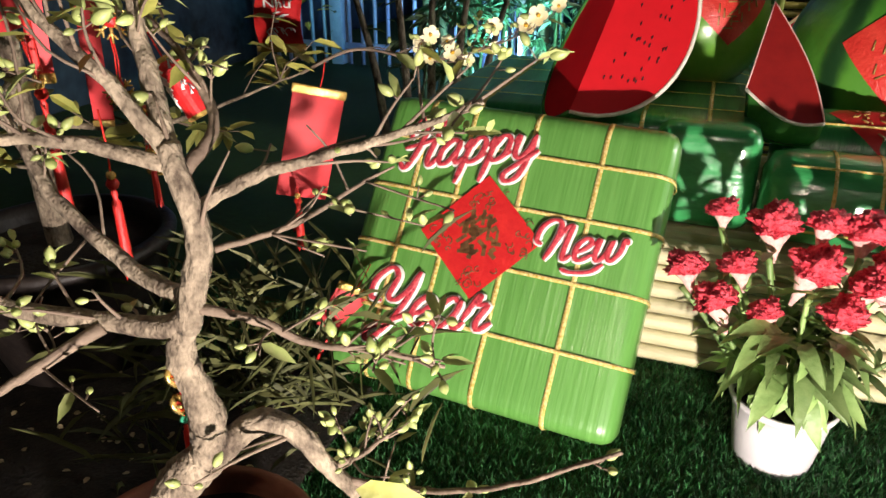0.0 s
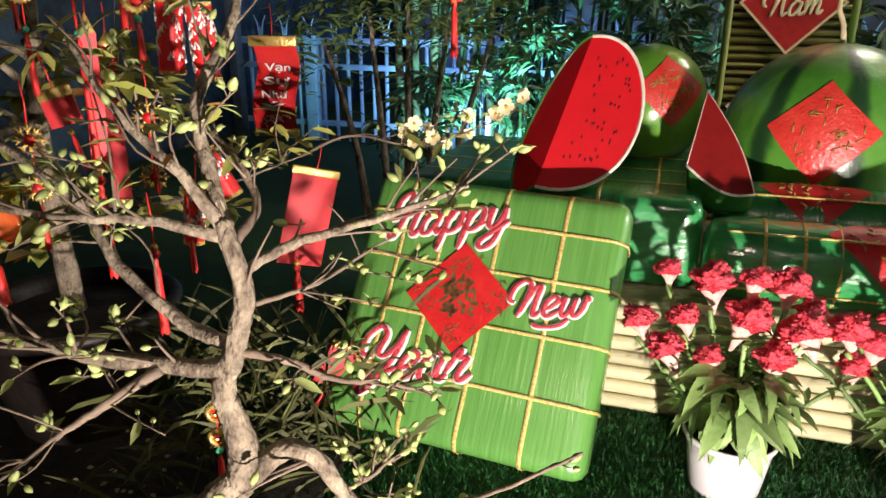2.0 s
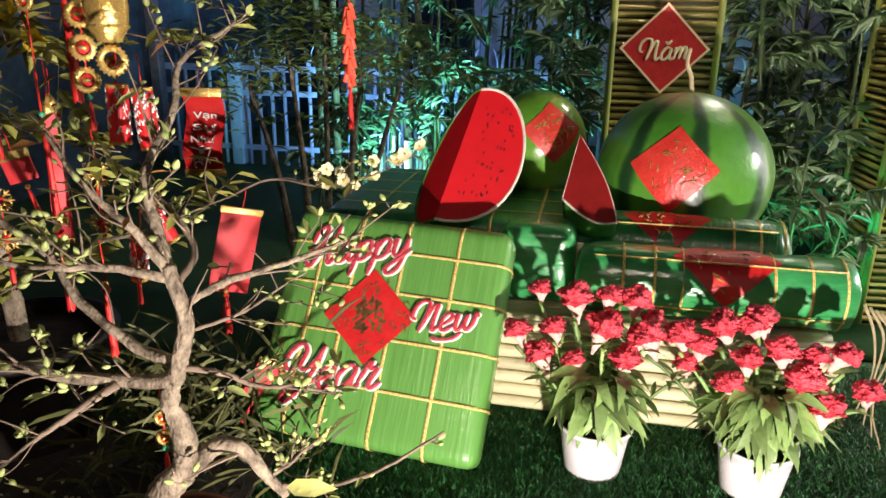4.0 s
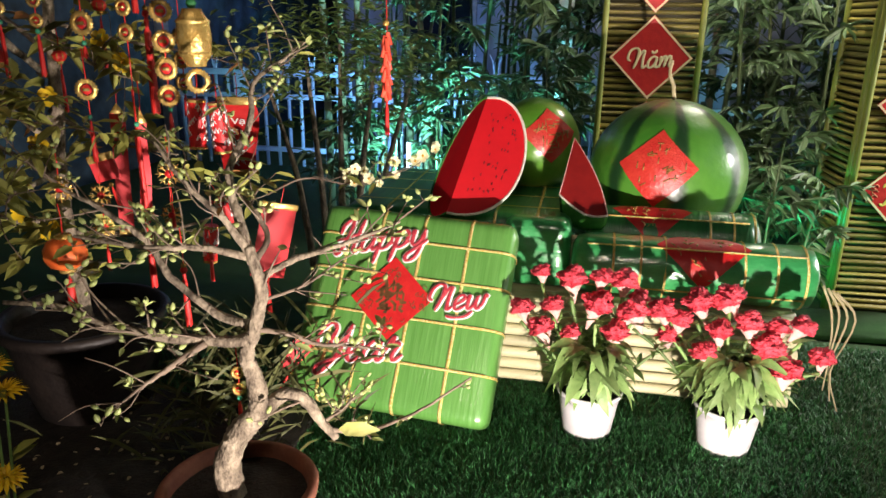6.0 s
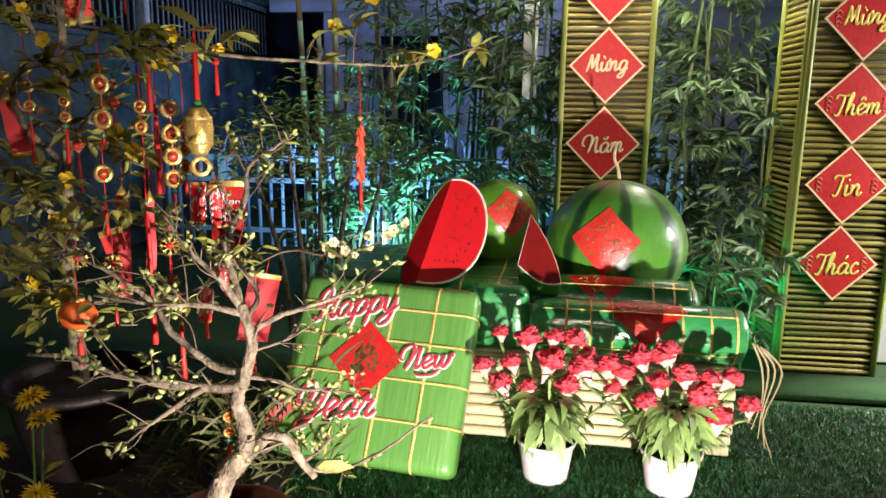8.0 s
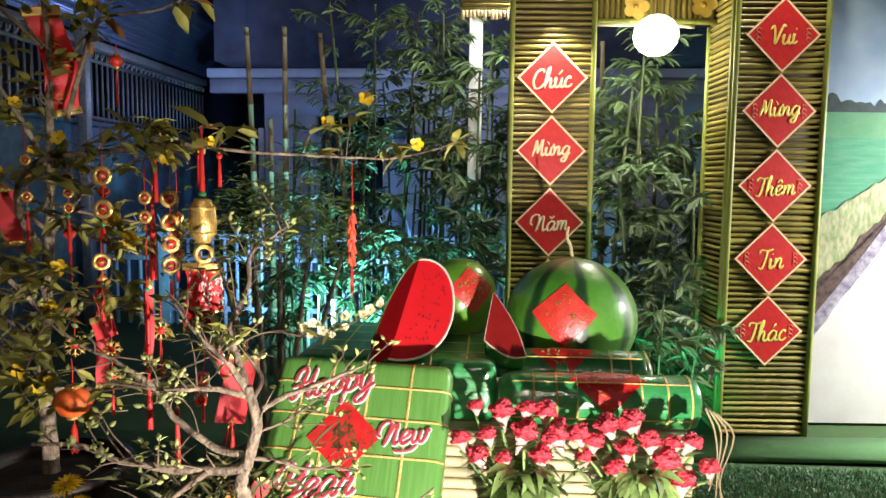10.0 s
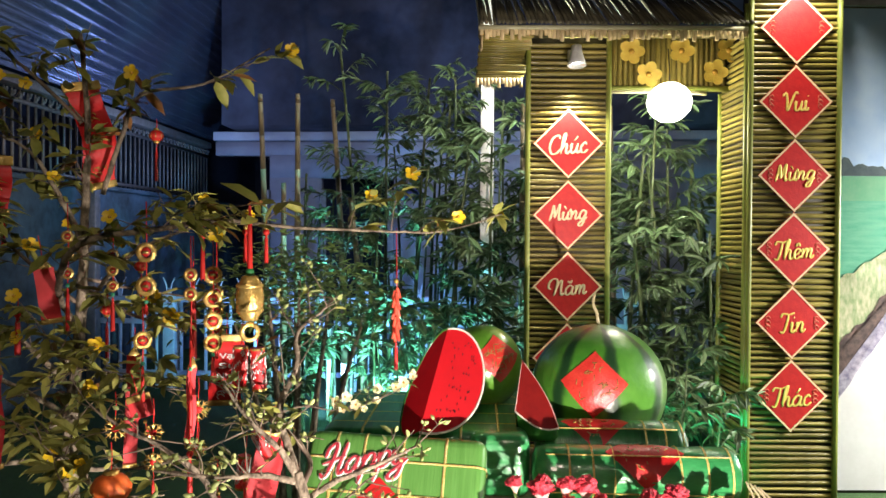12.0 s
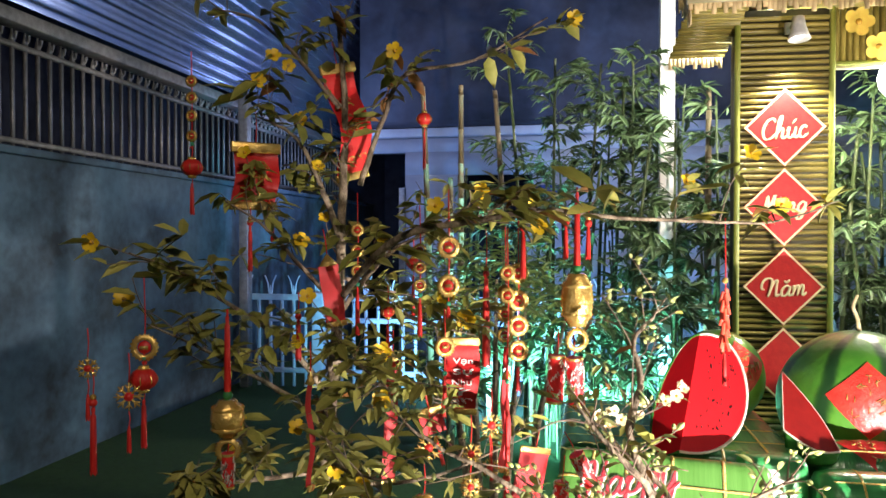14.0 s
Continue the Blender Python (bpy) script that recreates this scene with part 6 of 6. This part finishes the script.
def tassel(t, z, l, r=0.008):
    r *= 0.62
    n = 16
    bm = bmesh.new()
    rings = []
    for f, q in ((0, 0.35), (0.05, 0.75), (0.12, 0.55), (0.16, 0.85), (0.6, 1.0), (1.0, 1.15)):
        rings.append([bm.verts.new((r * q * (1 + (0.18 if k % 2 and f > 0.14 else 0)) * math.cos(2 * math.pi * k / n), r * q * (1 + (0.18 if k % 2 and f > 0.14 else 0)) * math.sin(2 * math.pi * k / n), z - l * f - (0.004 * (k % 3) if f == 1.0 else 0))) for k in range(n)])
    for a, b in zip(rings, rings[1:]):
        for k in range(n):
            bm.faces.new((a[k], a[(k + 1) % n], b[(k + 1) % n], b[k]))
    bm.faces.new(rings[0])
    part("tassel", bm, redsilk_m, t, "red silk tassel")


def bead(t, z, r, material):
    b = lathe([(0.0002, r), (r * 0.7, r * 0.7), (r, 0), (r * 0.7, -r * 0.7), (0.0002, -r)], 12)
    bmesh.ops.translate(b, verts=b.verts, vec=(0, 0, z))
    part("bead", b, material, t)


def orn(name, place, label, category, yaw=0.0):
    return thing(name, Matrix.Translation(place) @ Matrix.Rotation(radians(yaw), 4, "Z"), label, category, "tree ornaments")


def tassel_string(place, drop, l, r=0.009):
    t = orn("tassel_charm", place, "red silk tassel with a gold bead on a red cord", "tassel")
    cord(t, 0, -drop)
    bead(t, -drop, 0.007, goldf_m)
    bead(t, -drop - 0.012, 0.009, redsilk_m)
    tassel(t, -drop - 0.018, l, r)
    return t


def frilled(r, material):
    bm = bmesh.new()
    n = 40
    rings = []
    for f, y in ((0.55, -0.002), (0.62, -0.006), (0.8, -0.004), (1.0, -0.003), (1.0, 0.002), (0.55, 0.002)):
        rings.append([bm.verts.new((r * f * (1 + (0.08 * math.cos(10 * 2 * math.pi * k / 20) if f > 0.7 else 0)) * math.cos(2 * math.pi * k / n), y, r * f * (1 + (0.08 * math.cos(10 * 2 * math.pi * k / 20) if f > 0.7 else 0)) * math.sin(2 * math.pi * k / n))) for k in range(n)])
    for a, b in zip(rings, rings[1:]):
        for k in range(n):
            bm.faces.new((a[k], a[(k + 1) % n], b[(k + 1) % n], b[k]))
    return bm


def coin_string(place, zs, r, tail, drop=0.0, tl=0.07):
    t = orn("coin_charm", place, "string of gilt filigree medallions with red centres and a tassel", "charm", rng.uniform(-20, 20))
    r *= 0.8
    cord(t, drop, zs[-1] - tail)
    for z in zs:
        m = part("medallion", frilled(r, goldf_m), goldf_m, t, "gilt filigree medallion")
        m.matrix_local = Matrix.Translation((0, 0, z))
        c = lathe([(0.0, 0.004), (r * 0.40, 0.003), (r * 0.48, -0.001)], 20)
        bmesh.ops.rotate(c, verts=c.verts, cent=(0, 0, 0), matrix=Matrix.Rotation(radians(90), 3, "X"))
        ctr = part("centre", c, redp_m, m)
        part("mark", boxed(-r * 0.30, -0.0065, -r * 0.14, r * 0.30, -0.0042, r * 0.14), goldf_m, m)
    if tail:
        bead(t, zs[-1] - tail + 0.008, 0.006, mat("jade bead", (0.05, 0.35, 0.2), None, 20, 0.3))
        tassel(t, zs[-1] - tail, tl, 0.007)
    return t


def scroll(place, w, h, lines, yaw, amp, label, back=False):
    t = orn("scroll_banner", place, label, "scroll banner", yaw)
    n = 12
    vs, fs = [], []
    for j in range(n + 1):
        z = -h * j / n
        y = amp * math.sin(2.4 * math.pi * j / n)
        x = 0.5 * amp * math.sin(1.6 * math.pi * j / n)
        for i in range(5):
            vs.append((x - w / 2 + w * i / 4, y, z))
    for j in range(n):
        for i in range(4):
            k = 5 * j + i
            fs.append((k, k + 1, k + 6, k + 5))
    part("sheet", (vs, fs), redp_m, t)
    part("gold_head", boxed(-w * 0.56, -0.008, -0.014, w * 0.56, 0.008, 0.016, 0.004), goldf_m, t)
    y1 = amp * math.sin(2.4 * math.pi)
    ft = part("gold_fringe", boxed(-w * 0.54, -0.006, -0.012, w * 0.54, 0.006, 0.012, 0.003), goldf_m, t)
    ft.matrix_local = Matrix.Translation((0.5 * amp * math.sin(1.6 * math.pi), y1, -h))
    cord(t, 0.10, 0.01)
    for k, s in enumerate(lines):
        f = 0.28 + 0.14 * k
        y = amp * math.sin(2.4 * math.pi * f) - 0.004 - abs(amp) * 0.12
        words("lettering", s, h * 0.085, white_m, t, Matrix.Translation((0.5 * amp * math.sin(1.6 * math.pi * f), y, -h * f)) @ Matrix.Rotation(radians(90), 4, "X"), 0.0006, 0.0004, 0, w * 0.6)
    for part_of in (0.83,) if lines else (0.83, 0.35, 0.58):
        bm = bmesh.new()
        for k in range(7):
            a = k * 0.9
            c = Vector((w * 0.2 * math.cos(a), amp * math.sin(2.4 * math.pi * part_of) - 0.004, -h * part_of + h * 0.06 * math.sin(a * 1.7)))
            tube(bm, [c + Vector((w * 0.12 * math.cos(q), 0, w * 0.09 * math.sin(q))) for q in (0, 1, 2, 3, 4.2)], 0.0022, 0.0015, 4)
        part("print_curl", bm, white_m if w > 0.12 else goldf_m, t)["kind"] = "stuff"
    return t


def envelope(place, w, h, tilt, yaw, material=None):
    t = thing("red_envelope", Matrix.Translation(place) @ Matrix.Rotation(radians(yaw), 4, "Z") @ Matrix.Rotation(radians(tilt), 4, "Y"), "red paper lucky envelope with a gold top hung by a cord", "envelope", "tree ornaments")
    part("pocket", boxed(-w / 2, -0.003, -h, w / 2, 0.003, 0, 0.0012), material or mat("coral paper", (0.72, 0.04, 0.05), (0.8, 0.08, 0.08), 20, 0.5, 0.1), t)
    gb = part("gold_top", boxed(-w * 0.53, -0.005, -0.012, w * 0.53, 0.005, 0.008, 0.003), goldf_m, t)
    cord(t, 0.07, 0.0)
    bead(t, -h - 0.012, 0.006, goldf_m)
    tassel(t, -h - 0.018, 0.06, 0.007)
    return t


def cracker(place, l, r, tilt, yaw=0):
    t = thing("firecracker_charm", Matrix.Translation(place) @ Matrix.Rotation(radians(yaw), 4, "Z") @ Matrix.Rotation(radians(tilt), 4, "Y"), "red firecracker charm with white print and gold caps", "firecracker", "tree ornaments")
    part("tube_body", lathe([(0.0, 0.0), (r, 0.0), (r, -l), (0.0, -l)], 18), redp_m, t, smooth=False)
    for z in (0.0, -l + 0.006):
        b = lathe([(r * 1.05, z), (r * 1.08, z - 0.003), (r * 1.05, z - 0.006)], 18)
        part("cap", b, goldf_m, t)
    rr = random.Random(int(l * 1e4))
    bm = bmesh.new()
    for k in range(44):
        a = rr.uniform(0, 6.28)
        z = -l * rr.uniform(0.12, 0.88)
        tube(bm, [(r * 1.01 * math.cos(a + q), r * 1.01 * math.sin(a + q), z + 0.012 * math.sin(q * 7)) for q in (0, 0.2, 0.4)], 0.0026, 0.0018, 4)
    part("white_print", bm, white_m, t)["kind"] = "stuff"
    cord(t, 0.06, 0.0)
    return t


def lantern_charm(place, r, material, tl=0.07, drop=0.05):
    t = orn("lantern_charm", place, "small round red lantern charm with gilt ribs and a tassel", "lantern")
    bm = lathe([(r * 0.35, r * 0.82), (r * 0.75, r * 0.6), (r, 0.15 * r), (r, -0.15 * r), (r * 0.75, -r * 0.6), (r * 0.35, -r * 0.82)], 16)
    for v in bm.verts:
        a = math.atan2(v.co.y, v.co.x)
        k = 1 + 0.06 * math.cos(8 * a)
        v.co.x, v.co.y = v.co.x * k, v.co.y * k
    bmesh.ops.translate(bm, verts=bm.verts, vec=(0, 0, -drop - r))
    part("shade", bm, material, t)
    for s in (1, -1):
        b = lathe([(0.0, 0.006), (r * 0.4, 0.005), (r * 0.42, -0.005), (0.0, -0.006)], 12)
        bmesh.ops.translate(b, verts=b.verts, vec=(0, 0, -drop - r + s * r * 0.85))
        part("gold_cap", b, goldf_m, t)
    for k in range(8):
        a = k * math.pi / 4
        part("rib", tubed([(r * 0.36 * math.cos(a), r * 0.36 * math.sin(a), -drop - r + r * 0.84), (r * 1.07 * math.cos(a), r * 1.07 * math.sin(a), -drop - r), (r * 0.36 * math.cos(a), r * 0.36 * math.sin(a), -drop - r - r * 0.84)], 0.0014, 0.0014, 4), goldf_m, t)
    cord(t, 0.0, -drop)
    cord(t, -drop - 1.85 * r, -drop - 2 * r - 0.02)
    tassel(t, -drop - 2 * r - 0.015, tl, max(0.006, r * 0.28))
    return t


def star_charm(place, r, tail=0.05):
    t = orn("star_charm", place, "gilt filigree star charm with a red centre", "charm")
    bm = bmesh.new()
    for k in range(8):
        a = k * math.pi / 4
        tube(bm, [(0, 0, 0), (r * 0.6 * math.cos(a), 0, r * 0.6 * math.sin(a)), (r * math.cos(a), 0, r * math.sin(a))], 0.0035, 0.0015, 5)
        for s in (-0.3, 0.3):
            tube(bm, [(r * 0.55 * math.cos(a), 0, r * 0.55 * math.sin(a)), (r * 0.85 * math.cos(a + s), 0, r * 0.85 * math.sin(a + s))], 0.0024, 0.0014, 5)
    part("starburst", bm, goldf_m, t)
    c = lathe([(0.0, 0.005), (r * 0.28, 0.004), (r * 0.33, -0.004)], 16)
    bmesh.ops.rotate(c, verts=c.verts, cent=(0, 0, 0), matrix=Matrix.Rotation(radians(90), 3, "X"))
    part("centre", c, redp_m, t)
    cord(t, r + 0.06, r)
    if tail:
        cord(t, -r, -r - tail)
        tassel(t, -r - tail, 0.05, 0.006)
    return t


def gold_barrel(place, r, h):
    t = orn("gilt_barrel_charm", place, "shiny gilt barrel charm with a green knot and gilt tail", "charm")
    part("barrel", lathe([(0.0, 0.0), (r * 0.55, 0.0), (r * 0.62, -0.008), (r * 0.9, -h * 0.2), (r, -h * 0.5), (r * 0.9, -h * 0.8), (r * 0.62, -h + 0.008), (r * 0.55, -h), (0, -h)], 24), goldf_m, t)
    for z in (-h * 0.22, -h * 0.78):
        part("hoop", lathe([(r * 0.92, z + 0.004), (r * 0.98, z), (r * 0.92, z - 0.004)], 24), goldf_m, t)
    bead(t, 0.01, 0.011, mat("green knot", (0.03, 0.22, 0.06), None, 20, 0.6))
    cord(t, 0.19, 0.01, r=0.0025)
    tassel(t, 0.18, 0.16, 0.009)
    m = part("medallion", frilled(0.026, goldf_m), goldf_m, t)
    m.matrix_local = Matrix.Translation((0, 0, -h - 0.03))
    return t


def cracker_string(place, drop, n, s=1.0):
    t = orn("firecracker_string", place, "hanging string of small red paper firecrackers with a tassel", "firecracker string")
    cord(t, 0, -drop - n * 0.008 * s)
    me = mesh_of("cracker", lathe([(0.0, 0.0), (0.0055 * s, 0.0), (0.0055 * s, -0.034 * s), (0.0, -0.034 * s)], 8), mat("red cracker", (0.68, 0.05, 0.03), (0.8, 0.12, 0.06), 50, 0.5), False)
    for k in range(n):
        a = k * 2.4
        share("cracker", me, t, Matrix.Translation((0.003 * math.cos(a), 0.003 * math.sin(a), -drop - 0.008 * s * k)) @ Matrix.Rotation(a, 4, "Z") @ Matrix.Rotation(radians(-15), 4, "Y"))
    tassel(t, -drop - 0.008 * s * n - 0.02, 0.085 * s, 0.007)
    bead(t, -drop + 0.02, 0.008, goldf_m)
    return t


def ribbon_charm(place, w, l, yaw=0, tilt=0):
    t = thing("ribbon_charm", Matrix.Translation(place) @ Matrix.Rotation(radians(yaw), 4, "Z") @ Matrix.Rotation(radians(tilt), 4, "Y"), "long flat red satin ribbon with gilt ends", "ribbon", "tree ornaments")
    n = 10
    vs, fs = [], []
    for j in range(n + 1):
        for i in (-1, 1):
            vs.append((i * w / 2, 0.006 * math.sin(j * 0.8), -l * j / n))
    for j in range(n):
        fs.append((2 * j, 2 * j + 1, 2 * j + 3, 2 * j + 2))
    part("strip", (vs, fs), mat("coral paper", (0.72, 0.04, 0.05)), t)
    part("gold_cap", lathe([(0.0, 0.03), (w * 0.3, 0.012), (w * 0.5, 0.0), (0.0, -0.004)], 10), goldf_m, t)
    part("gold_fringe", boxed(-w * 0.52, -0.004, -l - 0.01, w * 0.52, 0.004, -l + 0.004, 0.002), goldf_m, t)
    cord(t, 0.09, 0.02)
    return t


ribbon_charm((-0.690, 1.580, 0.964), 0.042, 0.36, 10, 2)
star_charm((-0.476, 1.200, 0.859), 0.034)
star_charm((-0.480, 1.200, 0.751), 0.028, 0.0)
scroll((-0.401, 2.000, 0.951), 0.125, 0.26, ("Vạn", "Sự", "Như", "Ý"), -8, 0.018, "wavy red scroll with white lettering and gold trim")
envelope((-0.240, 1.600, 0.668), 0.112, 0.24, 14, 20)
envelope((-0.171, 1.500, 0.243), 0.085, 0.115, 30, 12)
tassel_string((-0.421, 1.000, 0.773), 0.09, 0.13, 0.010)
tassel_string((-0.353, 0.980, 0.771), 0.05, 0.05, 0.006)
cracker_string((0.062, 1.040, 1.378), 0.17, 20, 0.85)
coin_string((-0.286, 0.790, 0.565), (-0.06, -0.10), 0.018, 0.03, 0.0, 0.06)
cracker((-0.326, 1.000, 0.840), 0.085, 0.017, -28)
cracker((-0.353, 1.020, 0.772), 0.09, 0.016, 6)
tassel_string((-0.284, 1.500, 0.488), 0.02, 0.10, 0.012)
gold_barrel((-0.342, 0.955, 1.252), 0.036, 0.115)
cracker((-0.362, 1.030, 1.061), 0.11, 0.019, 3)
cracker((-0.320, 1.030, 1.055), 0.115, 0.019, -3)
coin_string((-0.603, 1.100, 1.394), (-0.085, -0.175), 0.033, 0.05, 0.05, 0.02)
coin_string((-0.612, 1.100, 1.116), (-0.04,), 0.030, 0.07, 0.05, 0.09)
coin_string((-0.428, 1.250, 1.239), (-0.05, -0.105, -0.16), 0.026, 0.03, 0.12, 0.05)
coin_string((-0.435, 1.100, 1.292), (-0.045, -0.11, -0.17, -0.23), 0.031, 0.04, 0.08, 0.05)
tassel_string((-0.490, 1.200, 1.353), 0.10, 0.22, 0.013)
lantern_charm((-0.728, 1.300, 1.206), 0.017, redsilk_m, 0.10, 0.05)
lantern_charm((-0.649, 1.400, 1.328), 0.018, redsilk_m, 0.12, 0.05)
coin_string((-0.810, 1.200, 1.390), (-0.04, -0.09, -0.14), 0.020, 0.04, 0.05, 0.11)
lantern_charm((-0.674, 1.000, 0.838), 0.046, orange_m, 0.07, 0.07)
tassel_string((-0.489, 1.000, 1.085), 0.28, 0.15, 0.010)
ribbon_charm((-0.484, 1.020, 1.012), 0.026, 0.20, 30, 2)
star_charm((-0.664, 1.000, 0.871), 0.032, 0.0)
sc = scroll((-0.850, 1.610, 1.833), 0.105, 0.32, (), 25, 0.03, "twisted red scroll with gilt print and gold trim")
sc.matrix_world = sc.matrix_world @ Matrix.Rotation(radians(-14), 4, "Y")
lantern_charm((-0.610, 1.460, 1.717), 0.021, redsilk_m, 0.10, 0.03)
scroll((-1.072, 1.450, 1.573), 0.12, 0.155, (), 20, 0.012, "red box-shaped charm with gilt tinsel")
tassel_string((-1.088, 1.450, 1.413), 0.03, 0.12, 0.008)
tassel_string((-1.029, 1.450, 1.413), 0.02, 0.05, 0.007)
coin_string((-1.247, 1.500, 1.789), (-0.03, -0.075, -0.125, -0.18), 0.020, 0.03, 0.05, 0.0)
lantern_charm((-1.247, 1.500, 1.591), 0.028, redsilk_m, 0.08, 0.04)
ribbon_charm((-0.880, 1.250, 1.263), 0.05, 0.145, 10, -8)
coin_string((-1.270, 1.070, 1.196), (-0.10,), 0.036, 0.03, 0.05, 0.0)
lantern_charm((-1.272, 1.070, 1.086), 0.028, redsilk_m, 0.10, 0.03)
star_charm((-1.284, 1.000, 1.006), 0.030, 0.03)
star_charm((-1.378, 1.050, 1.058), 0.024, 0.03)
tassel_string((-1.368, 1.050, 1.057), 0.06, 0.14, 0.009)
gold_barrel((-1.089, 1.000, 0.992), 0.036, 0.075)
cracker((-1.089, 1.000, 0.881), 0.075, 0.013, 0)
coin_string((-0.487, 1.000, 1.303), (-0.05, -0.10), 0.022, 0.20, 0.05, 0.18)
tassel_string((-0.457, 0.980, 1.385), 0.02, 0.10, 0.008)
tassel_string((-0.352, 1.000, 1.396), 0.02, 0.07, 0.007)
tassel_string((-0.299, 1.000, 1.396), 0.02, 0.07, 0.007)
star_charm((-0.574, 0.980, 0.859), 0.026, 0.0)
star_charm((-0.575, 0.980, 0.786), 0.026, 0.02)
ribbon_charm((-0.919, 1.000, 1.020), 0.022, 0.22, 60, 0)
envelope((-0.635, 1.200, 0.904), 0.06, 0.06, -15, 0)
tassel_string((-0.955, 1.300, 1.193), 0.05, 0.10, 0.010)
coin_string((-0.677, 1.050, 1.354), (-0.05, -0.09, -0.13), 0.018, 0.03, 0.05, 0.08)

# ---- yellow chrysanthemums beside the path ----


def chrysanthemum(place, heads, seed):
    r = random.Random(seed)
    t = thing("chrysanthemum", place, "yellow chrysanthemums on thin leafy stems in a small pot", "flower")
    part("pot", lathe([(0.0, 0.0), (0.07, 0.0), (0.095, 0.15), (0.10, 0.16), (0.09, 0.16), (0.085, 0.13), (0.0, 0.13)], 24), clay_m, t)
    pm = []
    for ring, (n, z, el) in enumerate(((16, 0.0, -0.1), (14, 0.003, 0.3), (11, 0.005, 0.75), (7, 0.006, 1.3))):
        for k in range(n):
            a = 2 * math.pi * (k + 0.5 * ring) / n
            pm.append(turn((0.004 * math.cos(a), 0.004 * math.sin(a), z), (math.cos(a), math.sin(a), el), 0, 1.0 - 0.15 * ring))
    me = mesh_of("corolla", scatter(leaf_data(0.027, 0.012), pm), petal_m, False)
    for x, y, z in heads:
        p = Vector((x, y, z)) - Vector(place)
        part("stem", tubed([(0, 0, 0.13), p * 0.5 + Vector((0, 0, 0.08)), p], 0.0025, 0.002, 5), cleaf_m, t)
        share("flower_head", me, t, Matrix.Translation(p) @ Matrix.Rotation(r.uniform(-0.5, 0.5), 4, "X") @ Matrix.Rotation(r.uniform(-0.4, 0.4), 4, "Y"))
        for k in range(5):
            f = r.uniform(0.3, 0.95)
            a = r.uniform(0, 6.28)
            share("leaf", LEAF_M[2], t, turn(p * f + Vector((0, 0, 0.13 * (1 - f))), (math.cos(a), math.sin(a), 0.3), 0, 0.8))
    return t


chrysanthemum((-0.60, 0.38, 0.0), [(-0.562, 0.350, 0.578), (-0.540, 0.350, 0.721), (-0.554, 0.350, 0.760), (-0.630, 0.360, 0.663), (-0.707, 0.330, 0.686)], 5)
